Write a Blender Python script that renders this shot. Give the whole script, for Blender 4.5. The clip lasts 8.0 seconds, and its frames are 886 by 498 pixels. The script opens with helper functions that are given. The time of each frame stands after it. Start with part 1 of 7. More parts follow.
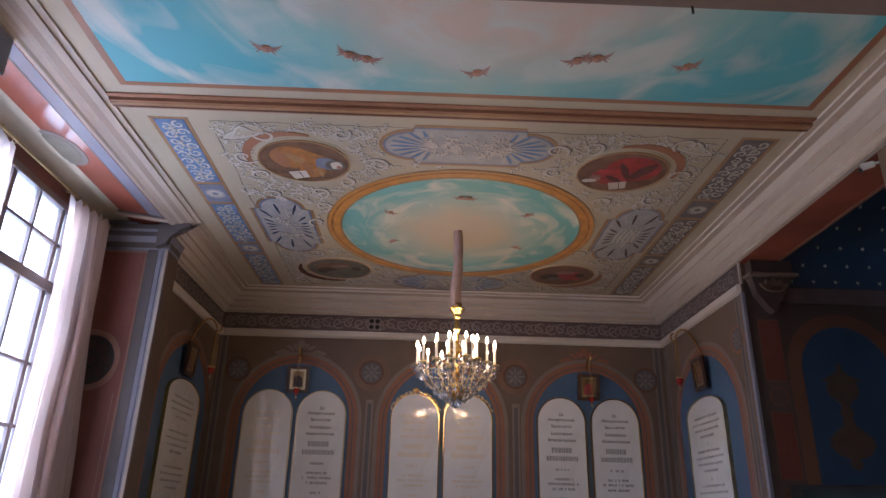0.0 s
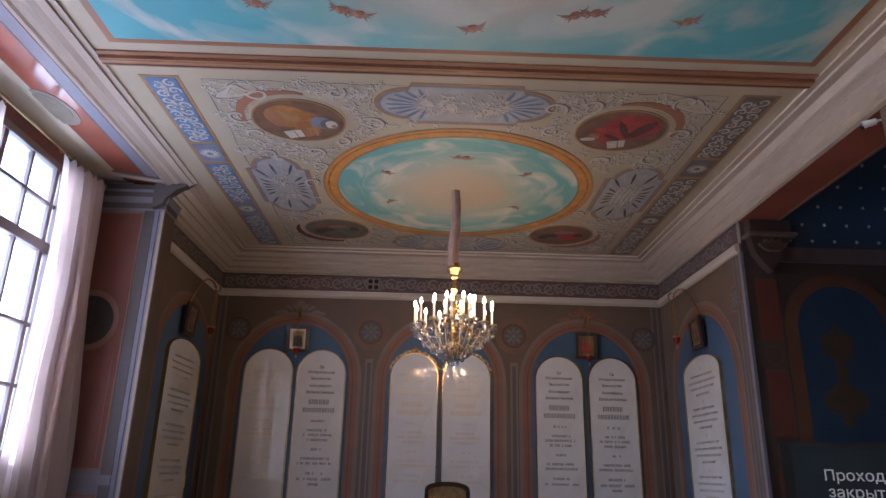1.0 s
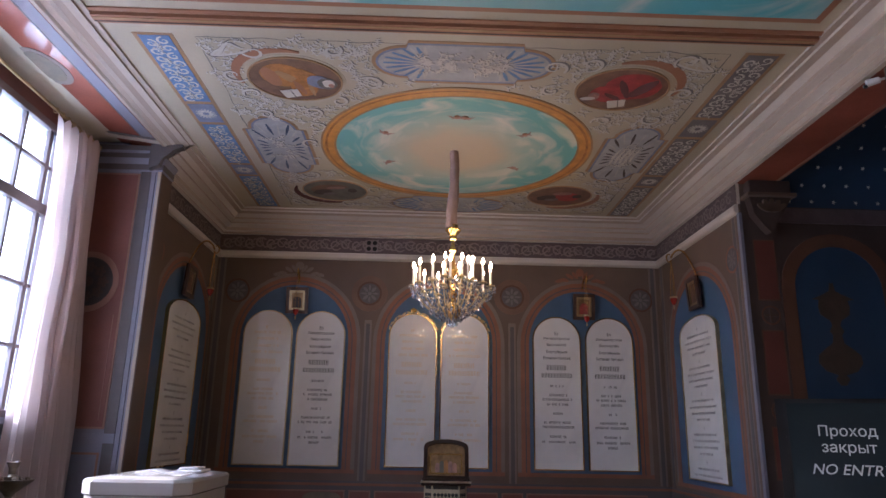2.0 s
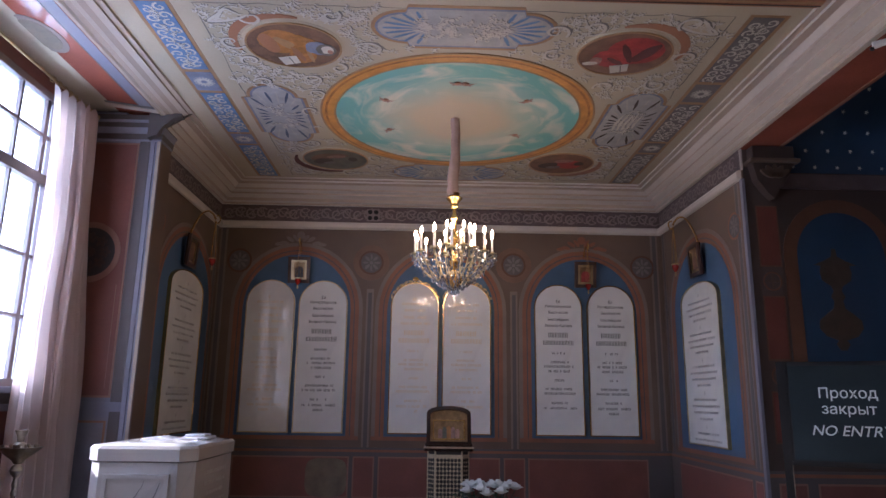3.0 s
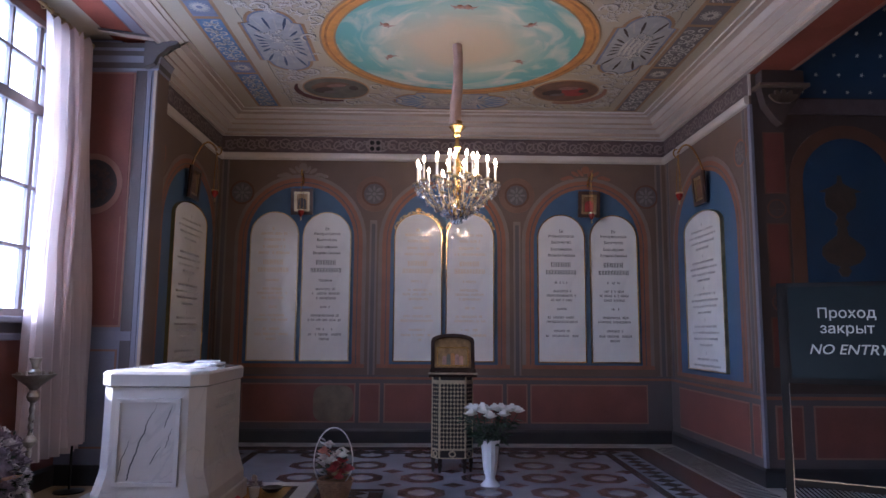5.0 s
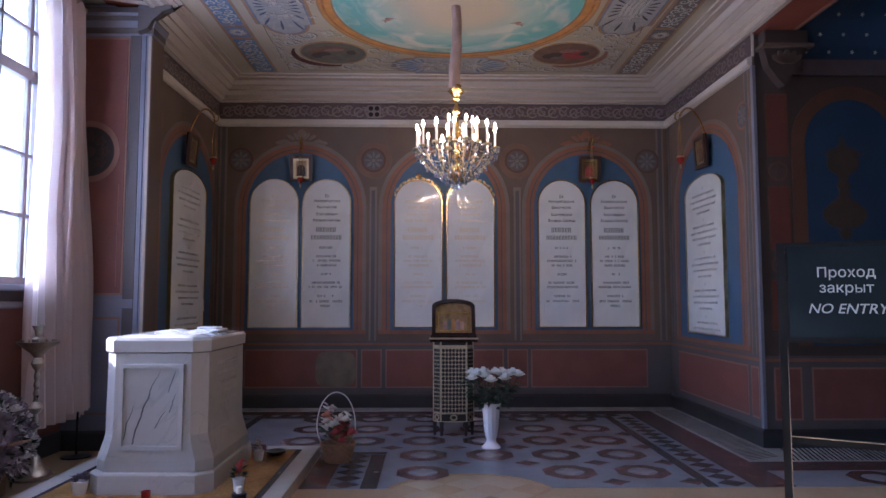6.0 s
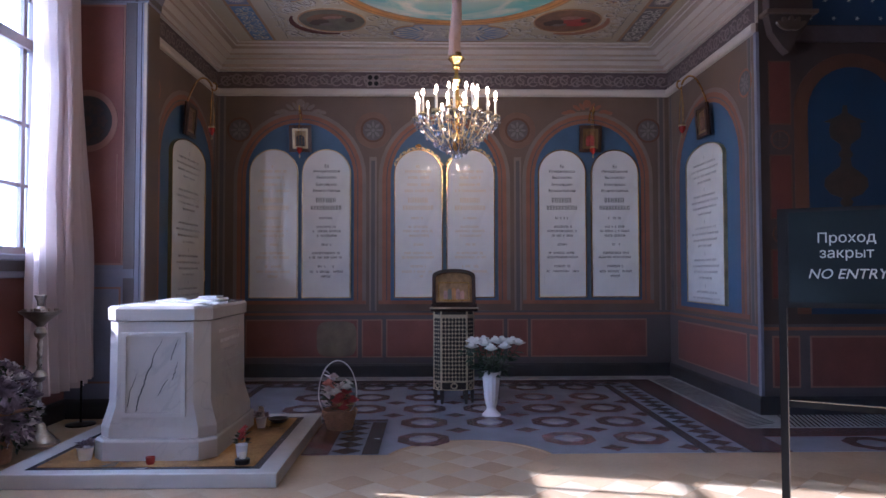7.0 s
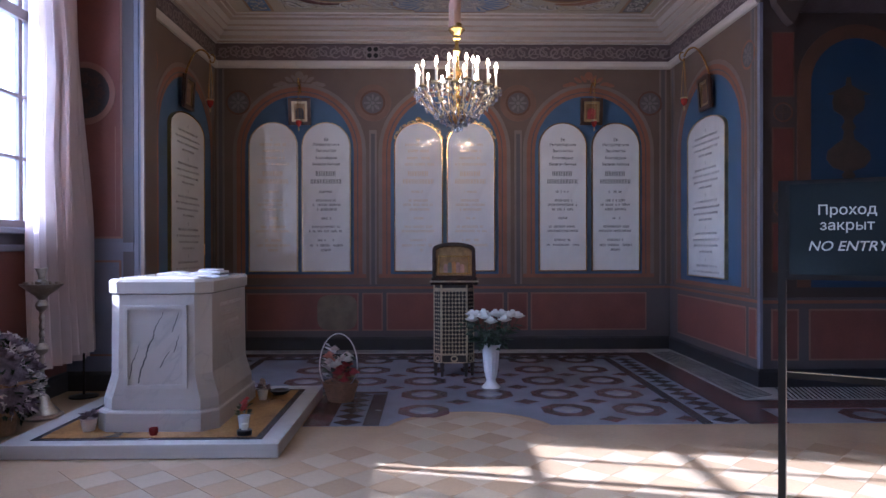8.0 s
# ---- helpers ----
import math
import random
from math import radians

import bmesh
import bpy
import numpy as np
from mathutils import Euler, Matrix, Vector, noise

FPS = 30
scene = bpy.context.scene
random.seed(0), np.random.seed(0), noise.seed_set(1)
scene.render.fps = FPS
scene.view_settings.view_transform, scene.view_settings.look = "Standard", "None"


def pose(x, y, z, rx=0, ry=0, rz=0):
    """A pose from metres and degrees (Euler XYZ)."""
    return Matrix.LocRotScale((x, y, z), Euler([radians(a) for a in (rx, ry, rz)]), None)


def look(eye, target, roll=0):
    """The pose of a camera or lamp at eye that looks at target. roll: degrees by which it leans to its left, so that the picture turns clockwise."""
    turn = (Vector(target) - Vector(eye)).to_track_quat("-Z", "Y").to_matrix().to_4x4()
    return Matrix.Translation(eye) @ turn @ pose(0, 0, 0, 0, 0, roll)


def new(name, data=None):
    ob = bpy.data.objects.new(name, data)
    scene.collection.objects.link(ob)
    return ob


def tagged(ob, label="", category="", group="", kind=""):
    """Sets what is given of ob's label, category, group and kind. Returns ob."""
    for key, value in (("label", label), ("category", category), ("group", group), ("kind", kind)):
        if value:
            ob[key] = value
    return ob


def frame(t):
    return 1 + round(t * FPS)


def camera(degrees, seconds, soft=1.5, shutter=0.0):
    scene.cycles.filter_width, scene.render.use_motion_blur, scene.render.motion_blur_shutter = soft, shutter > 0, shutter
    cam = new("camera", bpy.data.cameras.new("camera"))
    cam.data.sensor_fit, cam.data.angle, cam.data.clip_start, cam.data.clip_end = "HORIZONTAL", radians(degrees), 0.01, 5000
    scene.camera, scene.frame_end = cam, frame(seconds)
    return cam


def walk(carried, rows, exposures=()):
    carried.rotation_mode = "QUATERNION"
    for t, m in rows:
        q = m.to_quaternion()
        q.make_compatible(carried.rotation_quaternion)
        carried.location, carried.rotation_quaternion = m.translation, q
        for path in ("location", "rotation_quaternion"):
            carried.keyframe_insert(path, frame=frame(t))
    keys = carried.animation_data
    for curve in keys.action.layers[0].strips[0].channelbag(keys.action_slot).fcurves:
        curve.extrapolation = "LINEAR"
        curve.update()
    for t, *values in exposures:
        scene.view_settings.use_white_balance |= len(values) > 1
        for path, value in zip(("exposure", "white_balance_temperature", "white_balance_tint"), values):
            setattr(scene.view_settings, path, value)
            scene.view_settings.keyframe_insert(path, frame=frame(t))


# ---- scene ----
cam = camera(66.3, 8.0)
PATH = [
    (0, (-0.111, -0.019, 1.548), (-0.069, 1.841, 2.283), 1.4),
    (0.5, (-0.078, -0.005, 1.552), (-0.041, 1.869, 2.249), 1.3),
    (1, (-0.064, 0.001, 1.557), (-0.024, 1.9, 2.181), 1.3),
    (1.5, (-0.067, 0.004, 1.553), (-0.021, 1.924, 2.113), 1.3),
    (3, (-0.071, 0.023, 1.528), (-0.024, 1.975, 1.961), 0.8),
    (3.5, (-0.067, 0.026, 1.52), (-0.024, 1.992, 1.883), 0.7),
    (4, (-0.064, 0.03, 1.511), (-0.023, 2.004, 1.83), 0.6),
    (4.5, (-0.071, 0.028, 1.498), (-0.03, 2.008, 1.782), 0.6),
    (6, (-0.06, 0.041, 1.458), (-0.022, 2.035, 1.606), -0.0),
    (6.5, (-0.065, 0.04, 1.448), (-0.027, 2.037, 1.555), 0.0),
    (7, (-0.062, 0.044, 1.429), (-0.024, 2.043, 1.496), -0.1),
    (7.5, (-0.059, 0.047, 1.422), (-0.022, 2.046, 1.451), -0.1),
    (8, (-0.06, 0.047, 1.418), (-0.023, 2.047, 1.41), -0.1),
]
walk(cam, [(t, look(eye, target, roll)) for t, eye, target, roll in PATH], exposures=[(0.0, 2.42, 5600, 23), (3.5, 2.58, 5200, 24), (6.5, 2.76, 4850, 23), (8.0, 2.78, 4800, 23)])

# ---------- light ----------
world = bpy.data.worlds.new("sky")
scene.world = world
world.use_nodes = True
wn = world.node_tree.nodes
sky = wn.new("ShaderNodeTexSky")
sky.sky_type = "NISHITA"
sky.sun_disc = False
sky.sun_elevation = radians(26.5)
sky.sun_rotation = radians(-76)
world.node_tree.links.new(sky.outputs[0], wn["Background"].inputs[0])
wn["Background"].inputs[1].default_value = 0.15

sun = new("sun", bpy.data.lights.new("sun", "SUN"))
sun.data.energy, sun.data.angle, sun.data.color = 5.0, radians(0.6), (1.0, 0.93, 0.82)
SUN_WAY = Vector((0.8699, -0.2112, -0.4462))
sun.matrix_world = Matrix.Translation((-8, 6, 6)) @ SUN_WAY.to_track_quat("-Z", "Y").to_matrix().to_4x4()


def area_lamp(name, where, toward, sx, sy, power, color):
    lamp = new(name, bpy.data.lights.new(name, "AREA"))
    lamp.data.shape, lamp.data.size, lamp.data.size_y = "RECTANGLE", sx, sy
    lamp.data.energy, lamp.data.color = power, color
    lamp.matrix_world = look(where, toward)
    return lamp


# daylight in the windows' openings; the second window is unseen, added for light
area_lamp("daylight_bay", (-3.99, 4.77, 2.96), (0, 4.77, 2.96), 2.86, 2.62, 24, (0.55, 0.78, 1.0))
area_lamp("daylight_unseen_window", (-3.98, 0.9, 2.5), (0, 0.9, 2.5), 2.4, 2.6, 3.5, (0.58, 0.78, 1.0))


# ---------- materials ----------
def mat(name, base, rough=0.6, metal=0.0, vary=0.12, big=1.5, fine=60.0, bump=0.15, second=None, coat=0.0, blotch=None, random_tone=0.0):
    """Painted, stone or metal surface: stains at one scale, grain at another, fine relief."""
    m = bpy.data.materials.new(name)
    m.use_nodes = True
    n, l = m.node_tree.nodes, m.node_tree.links
    p = n["Principled BSDF"]
    tc = n.new("ShaderNodeTexCoord")
    a = n.new("ShaderNodeTexNoise"); a.inputs["Scale"].default_value = big; a.inputs["Detail"].default_value = 6
    b = n.new("ShaderNodeTexNoise"); b.inputs["Scale"].default_value = fine; b.inputs["Detail"].default_value = 3
    l.new(tc.outputs["Object"], a.inputs["Vector"]); l.new(tc.outputs["Object"], b.inputs["Vector"])
    ramp = n.new("ShaderNodeValToRGB")
    ramp.color_ramp.elements[0].position, ramp.color_ramp.elements[1].position = 0.32, 0.68
    lo = second or [c * (1 - vary) for c in base]
    hi = [min(1, c * (1 + vary * 0.6)) for c in base]
    ramp.color_ramp.elements[0].color, ramp.color_ramp.elements[1].color = (*lo, 1), (*hi, 1)
    l.new(a.outputs["Fac"], ramp.inputs["Fac"])
    mix = n.new("ShaderNodeMix"); mix.data_type = "RGBA"; mix.blend_type = "MULTIPLY"; mix.inputs["Factor"].default_value = 1
    g = n.new("ShaderNodeMapRange"); g.inputs["To Min"].default_value = 1 - vary; g.inputs["To Max"].default_value = 1 + vary * 0.5
    l.new(b.outputs["Fac"], g.inputs["Value"])
    l.new(ramp.outputs["Color"], mix.inputs["A"]); l.new(g.outputs["Result"], mix.inputs["B"])
    out = mix.outputs["Result"]
    if random_tone:
        oi = n.new("ShaderNodeObjectInfo")
        r = n.new("ShaderNodeMapRange"); r.inputs["To Min"].default_value = 1 - random_tone; r.inputs["To Max"].default_value = 1 + random_tone
        l.new(oi.outputs["Random"], r.inputs["Value"])
        mx = n.new("ShaderNodeMix"); mx.data_type = "RGBA"; mx.blend_type = "MULTIPLY"; mx.inputs["Factor"].default_value = 1
        l.new(out, mx.inputs["A"]); l.new(r.outputs["Result"], mx.inputs["B"])
        out = mx.outputs["Result"]
    l.new(out, p.inputs["Base Color"])
    rr = n.new("ShaderNodeMapRange"); rr.inputs["To Min"].default_value = max(0.02, rough - 0.08); rr.inputs["To Max"].default_value = min(1, rough + 0.08)
    l.new(a.outputs["Fac"], rr.inputs["Value"]); l.new(rr.outputs["Result"], p.inputs["Roughness"])
    p.inputs["Metallic"].default_value = metal
    p.inputs["Coat Weight"].default_value = coat
    if bump:
        bn = n.new("ShaderNodeBump"); bn.inputs["Strength"].default_value = bump; bn.inputs["Distance"].default_value = 0.01
        l.new(b.outputs["Fac"], bn.inputs["Height"]); l.new(bn.outputs["Normal"], p.inputs["Normal"])
    return m


def marble_mat(name, base, vein, scale=1.6, rough=0.25, width=0.02, bump=0.0):
    m = bpy.data.materials.new(name)
    m.use_nodes = True
    n, l = m.node_tree.nodes, m.node_tree.links
    p = n["Principled BSDF"]
    tc = n.new("ShaderNodeTexCoord")
    mp = n.new("ShaderNodeMapping"); mp.vector_type = "TEXTURE"; mp.inputs["Rotation"].default_value = (0.2, 0.5, 0.0); mp.inputs["Scale"].default_value = (1.0, 1.0, 4.0)
    l.new(tc.outputs["Object"], mp.inputs["Vector"])
    a = n.new("ShaderNodeTexNoise"); a.inputs["Scale"].default_value = scale; a.inputs["Detail"].default_value = 8; a.inputs["Distortion"].default_value = 0.8
    l.new(mp.outputs["Vector"], a.inputs["Vector"])
    ramp = n.new("ShaderNodeValToRGB")
    e = ramp.color_ramp.elements
    e[0].position, e[1].position = 0.5 - width, 0.5 + width
    e[0].color, e[1].color = (*base, 1), (*base, 1)
    mid = e.new(0.5); mid.color = (*vein, 1)
    l.new(a.outputs["Fac"], ramp.inputs["Fac"])
    b = n.new("ShaderNodeTexNoise"); b.inputs["Scale"].default_value = 2.3; b.inputs["Detail"].default_value = 5
    l.new(tc.outputs["Object"], b.inputs["Vector"])
    k = n.new("ShaderNodeValToRGB"); k.color_ramp.elements[0].position = 0.42; k.color_ramp.elements[1].position = 0.54
    l.new(b.outputs["Fac"], k.inputs["Fac"])
    mix = n.new("ShaderNodeMix"); mix.data_type = "RGBA"; mix.inputs["A"].default_value = (*base, 1)
    l.new(k.outputs["Color"], mix.inputs["Factor"]); l.new(ramp.outputs["Color"], mix.inputs["B"])
    cl = n.new("ShaderNodeTexNoise"); cl.inputs["Scale"].default_value = 5; cl.inputs["Detail"].default_value = 4
    l.new(tc.outputs["Object"], cl.inputs["Vector"])
    g = n.new("ShaderNodeMapRange"); g.inputs["To Min"].default_value = 0.86; g.inputs["To Max"].default_value = 1.06
    l.new(cl.outputs["Fac"], g.inputs["Value"])
    mul = n.new("ShaderNodeMix"); mul.data_type = "RGBA"; mul.blend_type = "MULTIPLY"; mul.inputs["Factor"].default_value = 1
    l.new(mix.outputs["Result"], mul.inputs["A"]); l.new(g.outputs["Result"], mul.inputs["B"])
    l.new(mul.outputs["Result"], p.inputs["Base Color"])
    p.inputs["Roughness"].default_value = rough
    return m


def fresco_sky(name, radius, rim, mid, heart, cloud, calm=0.0):
    """Painted heaven: a pale heart, blue towards the rim, drifting clouds. Centred on the object's origin."""
    m = bpy.data.materials.new(name)
    m.use_nodes = True
    n, l = m.node_tree.nodes, m.node_tree.links
    p = n["Principled BSDF"]
    tc = n.new("ShaderNodeTexCoord")
    mp = n.new("ShaderNodeMapping"); mp.inputs["Scale"].default_value = (1 / radius[0], 1 / radius[1], 0)
    l.new(tc.outputs["Object"], mp.inputs["Vector"])
    d = n.new("ShaderNodeVectorMath"); d.operation = "LENGTH"
    l.new(mp.outputs["Vector"], d.inputs[0])
    wob = n.new("ShaderNodeTexNoise"); wob.inputs["Scale"].default_value = 2.2; wob.inputs["Detail"].default_value = 5
    l.new(tc.outputs["Object"], wob.inputs["Vector"])
    add = n.new("ShaderNodeMath"); add.operation = "MULTIPLY_ADD"; add.inputs[1].default_value = 0.35; 
    l.new(wob.outputs["Fac"], add.inputs[0]); l.new(d.outputs["Value"], add.inputs[2])
    ramp = n.new("ShaderNodeValToRGB")
    e = ramp.color_ramp.elements
    e[0].position, e[0].color = 0.50, (*heart, 1)
    e[1].position, e[1].color = 1.12, (*rim, 1)
    x = e.new(0.80); x.color = (*mid, 1)
    l.new(add.outputs[0], ramp.inputs["Fac"])
    # clouds drawn out round the centre
    sep = n.new("ShaderNodeSeparateXYZ"); l.new(mp.outputs["Vector"], sep.inputs[0])
    at = n.new("ShaderNodeMath"); at.operation = "ARCTAN2"; l.new(sep.outputs["Y"], at.inputs[0]); l.new(sep.outputs["X"], at.inputs[1])
    cmb = n.new("ShaderNodeCombineXYZ"); l.new(at.outputs[0], cmb.inputs["X"])
    r5 = n.new("ShaderNodeMath"); r5.operation = "MULTIPLY"; r5.inputs[1].default_value = 3.2; l.new(d.outputs["Value"], r5.inputs[0])
    l.new(r5.outputs[0], cmb.inputs["Y"])
    cn = n.new("ShaderNodeTexNoise"); cn.inputs["Scale"].default_value = 1.7; cn.inputs["Detail"].default_value = 5; cn.inputs["Distortion"].default_value = 0.9
    l.new(cmb.outputs[0], cn.inputs["Vector"])
    cr = n.new("ShaderNodeValToRGB"); cr.color_ramp.elements[0].position = 0.46; cr.color_ramp.elements[1].position = 0.66
    l.new(cn.outputs["Fac"], cr.inputs["Fac"])
    mix = n.new("ShaderNodeMix"); mix.data_type = "RGBA"; mix.inputs["B"].default_value = (*cloud, 1)
    # no clouds in the heart
    hush = n.new("ShaderNodeMapRange"); hush.inputs["From Min"].default_value = calm; hush.inputs["From Max"].default_value = calm + 0.22
    l.new(d.outputs["Value"], hush.inputs["Value"])
    veil = n.new("ShaderNodeMath"); veil.operation = "MULTIPLY"
    l.new(cr.outputs["Color"], veil.inputs[0]); l.new(hush.outputs["Result"], veil.inputs[1])
    l.new(veil.outputs[0], mix.inputs["Factor"]); l.new(ramp.outputs["Color"], mix.inputs["A"])
    l.new(mix.outputs["Result"], p.inputs["Base Color"])
    p.inputs["Roughness"].default_value = 0.55
    return m


CREAM = mat("ceiling_cream_paint", (0.475, 0.425, 0.315), 0.6, vary=0.10, big=1.2, fine=90, bump=0.06)
CORNICE = mat("cornice_off_white", (0.52, 0.465, 0.405), 0.5, vary=0.08, big=1.0, fine=40, bump=0.05)
CORNICE_TAN = mat("cornice_tan_line", (0.40, 0.325, 0.26), 0.5, vary=0.10, bump=0.05)
WALL = mat("wall_grey_brown_paint", (0.138, 0.093, 0.066), 0.55, vary=0.16, big=2.0, fine=70, bump=0.08)
OCHRE = mat("arch_band_russet_paint", (0.25, 0.105, 0.058), 0.55, vary=0.16, big=3, bump=0.06)
TAUPE = mat("arch_band_taupe_paint", (0.20, 0.155, 0.13), 0.55, vary=0.12, big=3, bump=0.06)
BLUE = mat("niche_blue_paint", (0.060, 0.118, 0.215), 0.5, vary=0.14, big=2.5, bump=0.06)
DADO = mat("dado_brick_red_paint", (0.20, 0.074, 0.055), 0.5, vary=0.16, big=2.5, bump=0.06)
DADO_LINE = mat("dado_line_paint", (0.27, 0.145, 0.105), 0.5, vary=0.1, bump=0.03)
STILE = mat("dado_stile_grey_paint", (0.10, 0.088, 0.088), 0.5, vary=0.14, bump=0.05)
PILASTER = mat("pilaster_blue_grey_paint", (0.20, 0.205, 0.26), 0.5, vary=0.12, big=2, bump=0.05)
RED_SOFFIT = mat("soffit_red_fresco", (0.33, 0.105, 0.07), 0.12, vary=0.2, big=1.5, bump=0.04)
SKIRT = mat("skirting_dark_stone", (0.035, 0.033, 0.036), 0.35, vary=0.2, big=3, bump=0.05)
FRIEZE = mat("frieze_dark_paint", (0.105, 0.075, 0.075), 0.55, vary=0.2, big=6, bump=0.05)
FRIEZE_ORN = mat("frieze_scroll_paint", (0.22, 0.175, 0.165), 0.55, vary=0.15, bump=0.05)
MEDAL = mat("medallion_grey_paint", (0.165, 0.15, 0.15), 0.55, vary=0.2, big=10, bump=0.05)
GREY_PAINT = mat("grisaille_light_paint", (0.57, 0.55, 0.50), 0.6, vary=0.12, big=9, bump=0.03)
BARE = mat("bare_olive_plaster", (0.19, 0.15, 0.10), 0.6, vary=0.25, big=6, bump=0.06)
GREY_DARK = mat("grisaille_dark_paint", (0.165, 0.155, 0.145), 0.6, vary=0.2, big=9, bump=0.03)
STRIP_GREY = mat("ceiling_strip_grey_paint", (0.17, 0.16, 0.165), 0.55, vary=0.2, big=5, bump=0.04)
SHELL_PALE = mat("shell_pale_grey_paint", (0.39, 0.40, 0.42), 0.55, vary=0.15, big=8, bump=0.04)
STRIP_BLUE = mat("ceiling_strip_blue_paint", (0.13, 0.24, 0.45), 0.55, vary=0.2, big=5, bump=0.04)
SHELL_RIB = mat("shell_rib_grey_paint", (0.46, 0.45, 0.43), 0.55, vary=0.15, big=8, bump=0.04)
SHELL_NAVY = mat("shell_navy_paint", (0.06, 0.09, 0.17), 0.55, vary=0.2, big=8, bump=0.04)
SHELL_BLUE = mat("shell_slate_blue_paint", (0.20, 0.235, 0.34), 0.55, vary=0.2, big=8, bump=0.04)
GOLDLINE = mat("ceiling_ochre_line_paint", (0.36, 0.22, 0.11), 0.5, vary=0.15, big=6, bump=0.04)
RING = mat("ceiling_ring_orange_paint", (0.58, 0.27, 0.06), 0.5, vary=0.22, big=7, bump=0.05)
BROWN = mat("ceiling_band_brown_paint", (0.33, 0.155, 0.085), 0.5, vary=0.15, bump=0.05)
VAULT = mat("vault_night_blue_paint", (0.020, 0.050, 0.105), 0.5, vary=0.2, big=2, bump=0.05)
STAR = mat("star_pale_gold_paint", (0.48, 0.46, 0.38), 0.4, bump=0)
GILT = mat("gilded_metal", (0.85, 0.56, 0.20), 0.25, 1.0, vary=0.15, bump=0.05)
BRASS = mat("aged_brass", (0.55, 0.43, 0.24), 0.32, 1.0, vary=0.25, big=8, bump=0.08)
SILVER = mat("tarnished_silver_brass", (0.50, 0.45, 0.37), 0.30, 1.0, vary=0.25, big=10, bump=0.08)
IRON = mat("black_iron", (0.02, 0.02, 0.022), 0.4, 0.6, vary=0.2, bump=0.05)
TABLET = marble_mat("tablet_white_marble", (0.70, 0.69, 0.67), (0.655, 0.645, 0.63), 0.9, 0.03, 0.05)
TABLET.node_tree.nodes["Principled BSDF"].inputs["Specular IOR Level"].default_value = 0.34
MARBLE = marble_mat("tomb_pale_marble", (0.52, 0.50, 0.48), (0.45, 0.435, 0.425), 2.2, 0.10, 0.012)
VEIN = mat("marble_vein_dark_grey", (0.13, 0.13, 0.14), 0.14, vary=0.5, big=14, fine=50, bump=0)
PLINTH = marble_mat("platform_marble", (0.56, 0.545, 0.53), (0.52, 0.51, 0.5), 1.2, 0.22, 0.04)
INK = mat("engraved_dark_lettering", (0.06, 0.055, 0.05), 0.5, bump=0)
# bay umber, red and band are darkened colours that hold the bay's shade
UMBER = mat("bay_umber_paint_with_shade", (0.062, 0.042, 0.036), 0.55, vary=0.2, big=2.0, fine=70, bump=0.08)
HALO = mat("rosette_halo_warm_brown_paint", (0.175, 0.098, 0.062), 0.55, vary=0.18, big=3, bump=0.06)
BAY_RED = mat("bay_red_paint_with_shade", (0.135, 0.036, 0.024), 0.75, vary=0.18, big=3, bump=0.06)
UMBER_BAND = mat("bay_band_orange_paint_with_shade", (0.115, 0.050, 0.027), 0.55, vary=0.2, big=3, bump=0.06)
INK_GREY = mat("engraved_faded_lettering", (0.46, 0.45, 0.44), 0.5, bump=0)
ICON_GOLD = mat("icon_dull_gilt_ground", (0.30, 0.19, 0.085), 0.38, 0.5, vary=0.35, big=14, bump=0.2)
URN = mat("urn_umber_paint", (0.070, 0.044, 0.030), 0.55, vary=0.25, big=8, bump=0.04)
INK_GOLD = mat("engraved_gold_lettering", (0.66, 0.52, 0.34), 0.32, 0.6, bump=0)
BEIGE = mat("floor_beige_stone", (0.49, 0.365, 0.235), 0.24, vary=0.12, big=1.5, fine=30, bump=0.02)
TILE_TAN = mat("floor_tile_tan", (0.475, 0.34, 0.21), 0.26, vary=0.14, big=0.5, fine=40, bump=0.03, random_tone=0.10)
TILE_PALE = mat("floor_tile_pale", (0.53, 0.42, 0.29), 0.26, vary=0.12, big=0.5, fine=40, bump=0.03, random_tone=0.08)
MOSAIC = mat("mosaic_blue_grey", (0.265, 0.28, 0.34), 0.20, vary=0.16, big=2, fine=120, bump=0.05)
MOSAIC_RED = mat("mosaic_oxblood", (0.165, 0.085, 0.085), 0.24, vary=0.2, big=4, fine=120, bump=0.05)
MOSAIC_DARK = mat("mosaic_slate", (0.075, 0.075, 0.09), 0.24, vary=0.2, big=4, fine=120, bump=0.05)
MOSAIC_MID = mat("mosaic_dull_grey", (0.34, 0.34, 0.365), 0.22, vary=0.15, big=4, fine=120, bump=0.05)
MOSAIC_PALE = mat("mosaic_pale", (0.42, 0.42, 0.42), 0.24, vary=0.15, big=4, fine=120, bump=0.05)
WOOD = mat("dark_red_lacquered_wood", (0.032, 0.012, 0.010), 0.22, vary=0.3, big=6, fine=90, bump=0.04, coat=0.5)
FRAME_WOOD = mat("brown_varnished_wood", (0.075, 0.040, 0.027), 0.35, vary=0.3, big=8, fine=80, bump=0.06)
BLACKWOOD = mat("ebonised_wood", (0.022, 0.017, 0.014), 0.35, vary=0.3, big=5, bump=0.05)
INLAY = mat("pearl_and_bone_inlay", (0.52, 0.42, 0.27), 0.3, vary=0.2, big=12, bump=0.03)
FRAMEPAINT = mat("window_frame_brown_paint", (0.19, 0.15, 0.15), 0.45, vary=0.2, bump=0.05)
# kept dark so that the unseen closing walls bounce little light
PLASTER = mat("plain_plaster", (0.16, 0.12, 0.10), 0.7, vary=0.1, bump=0.06)
GOLDPLATE = mat("polished_gold_stone", (0.46, 0.255, 0.085), 0.15, vary=0.5, big=2.5, bump=0.02)
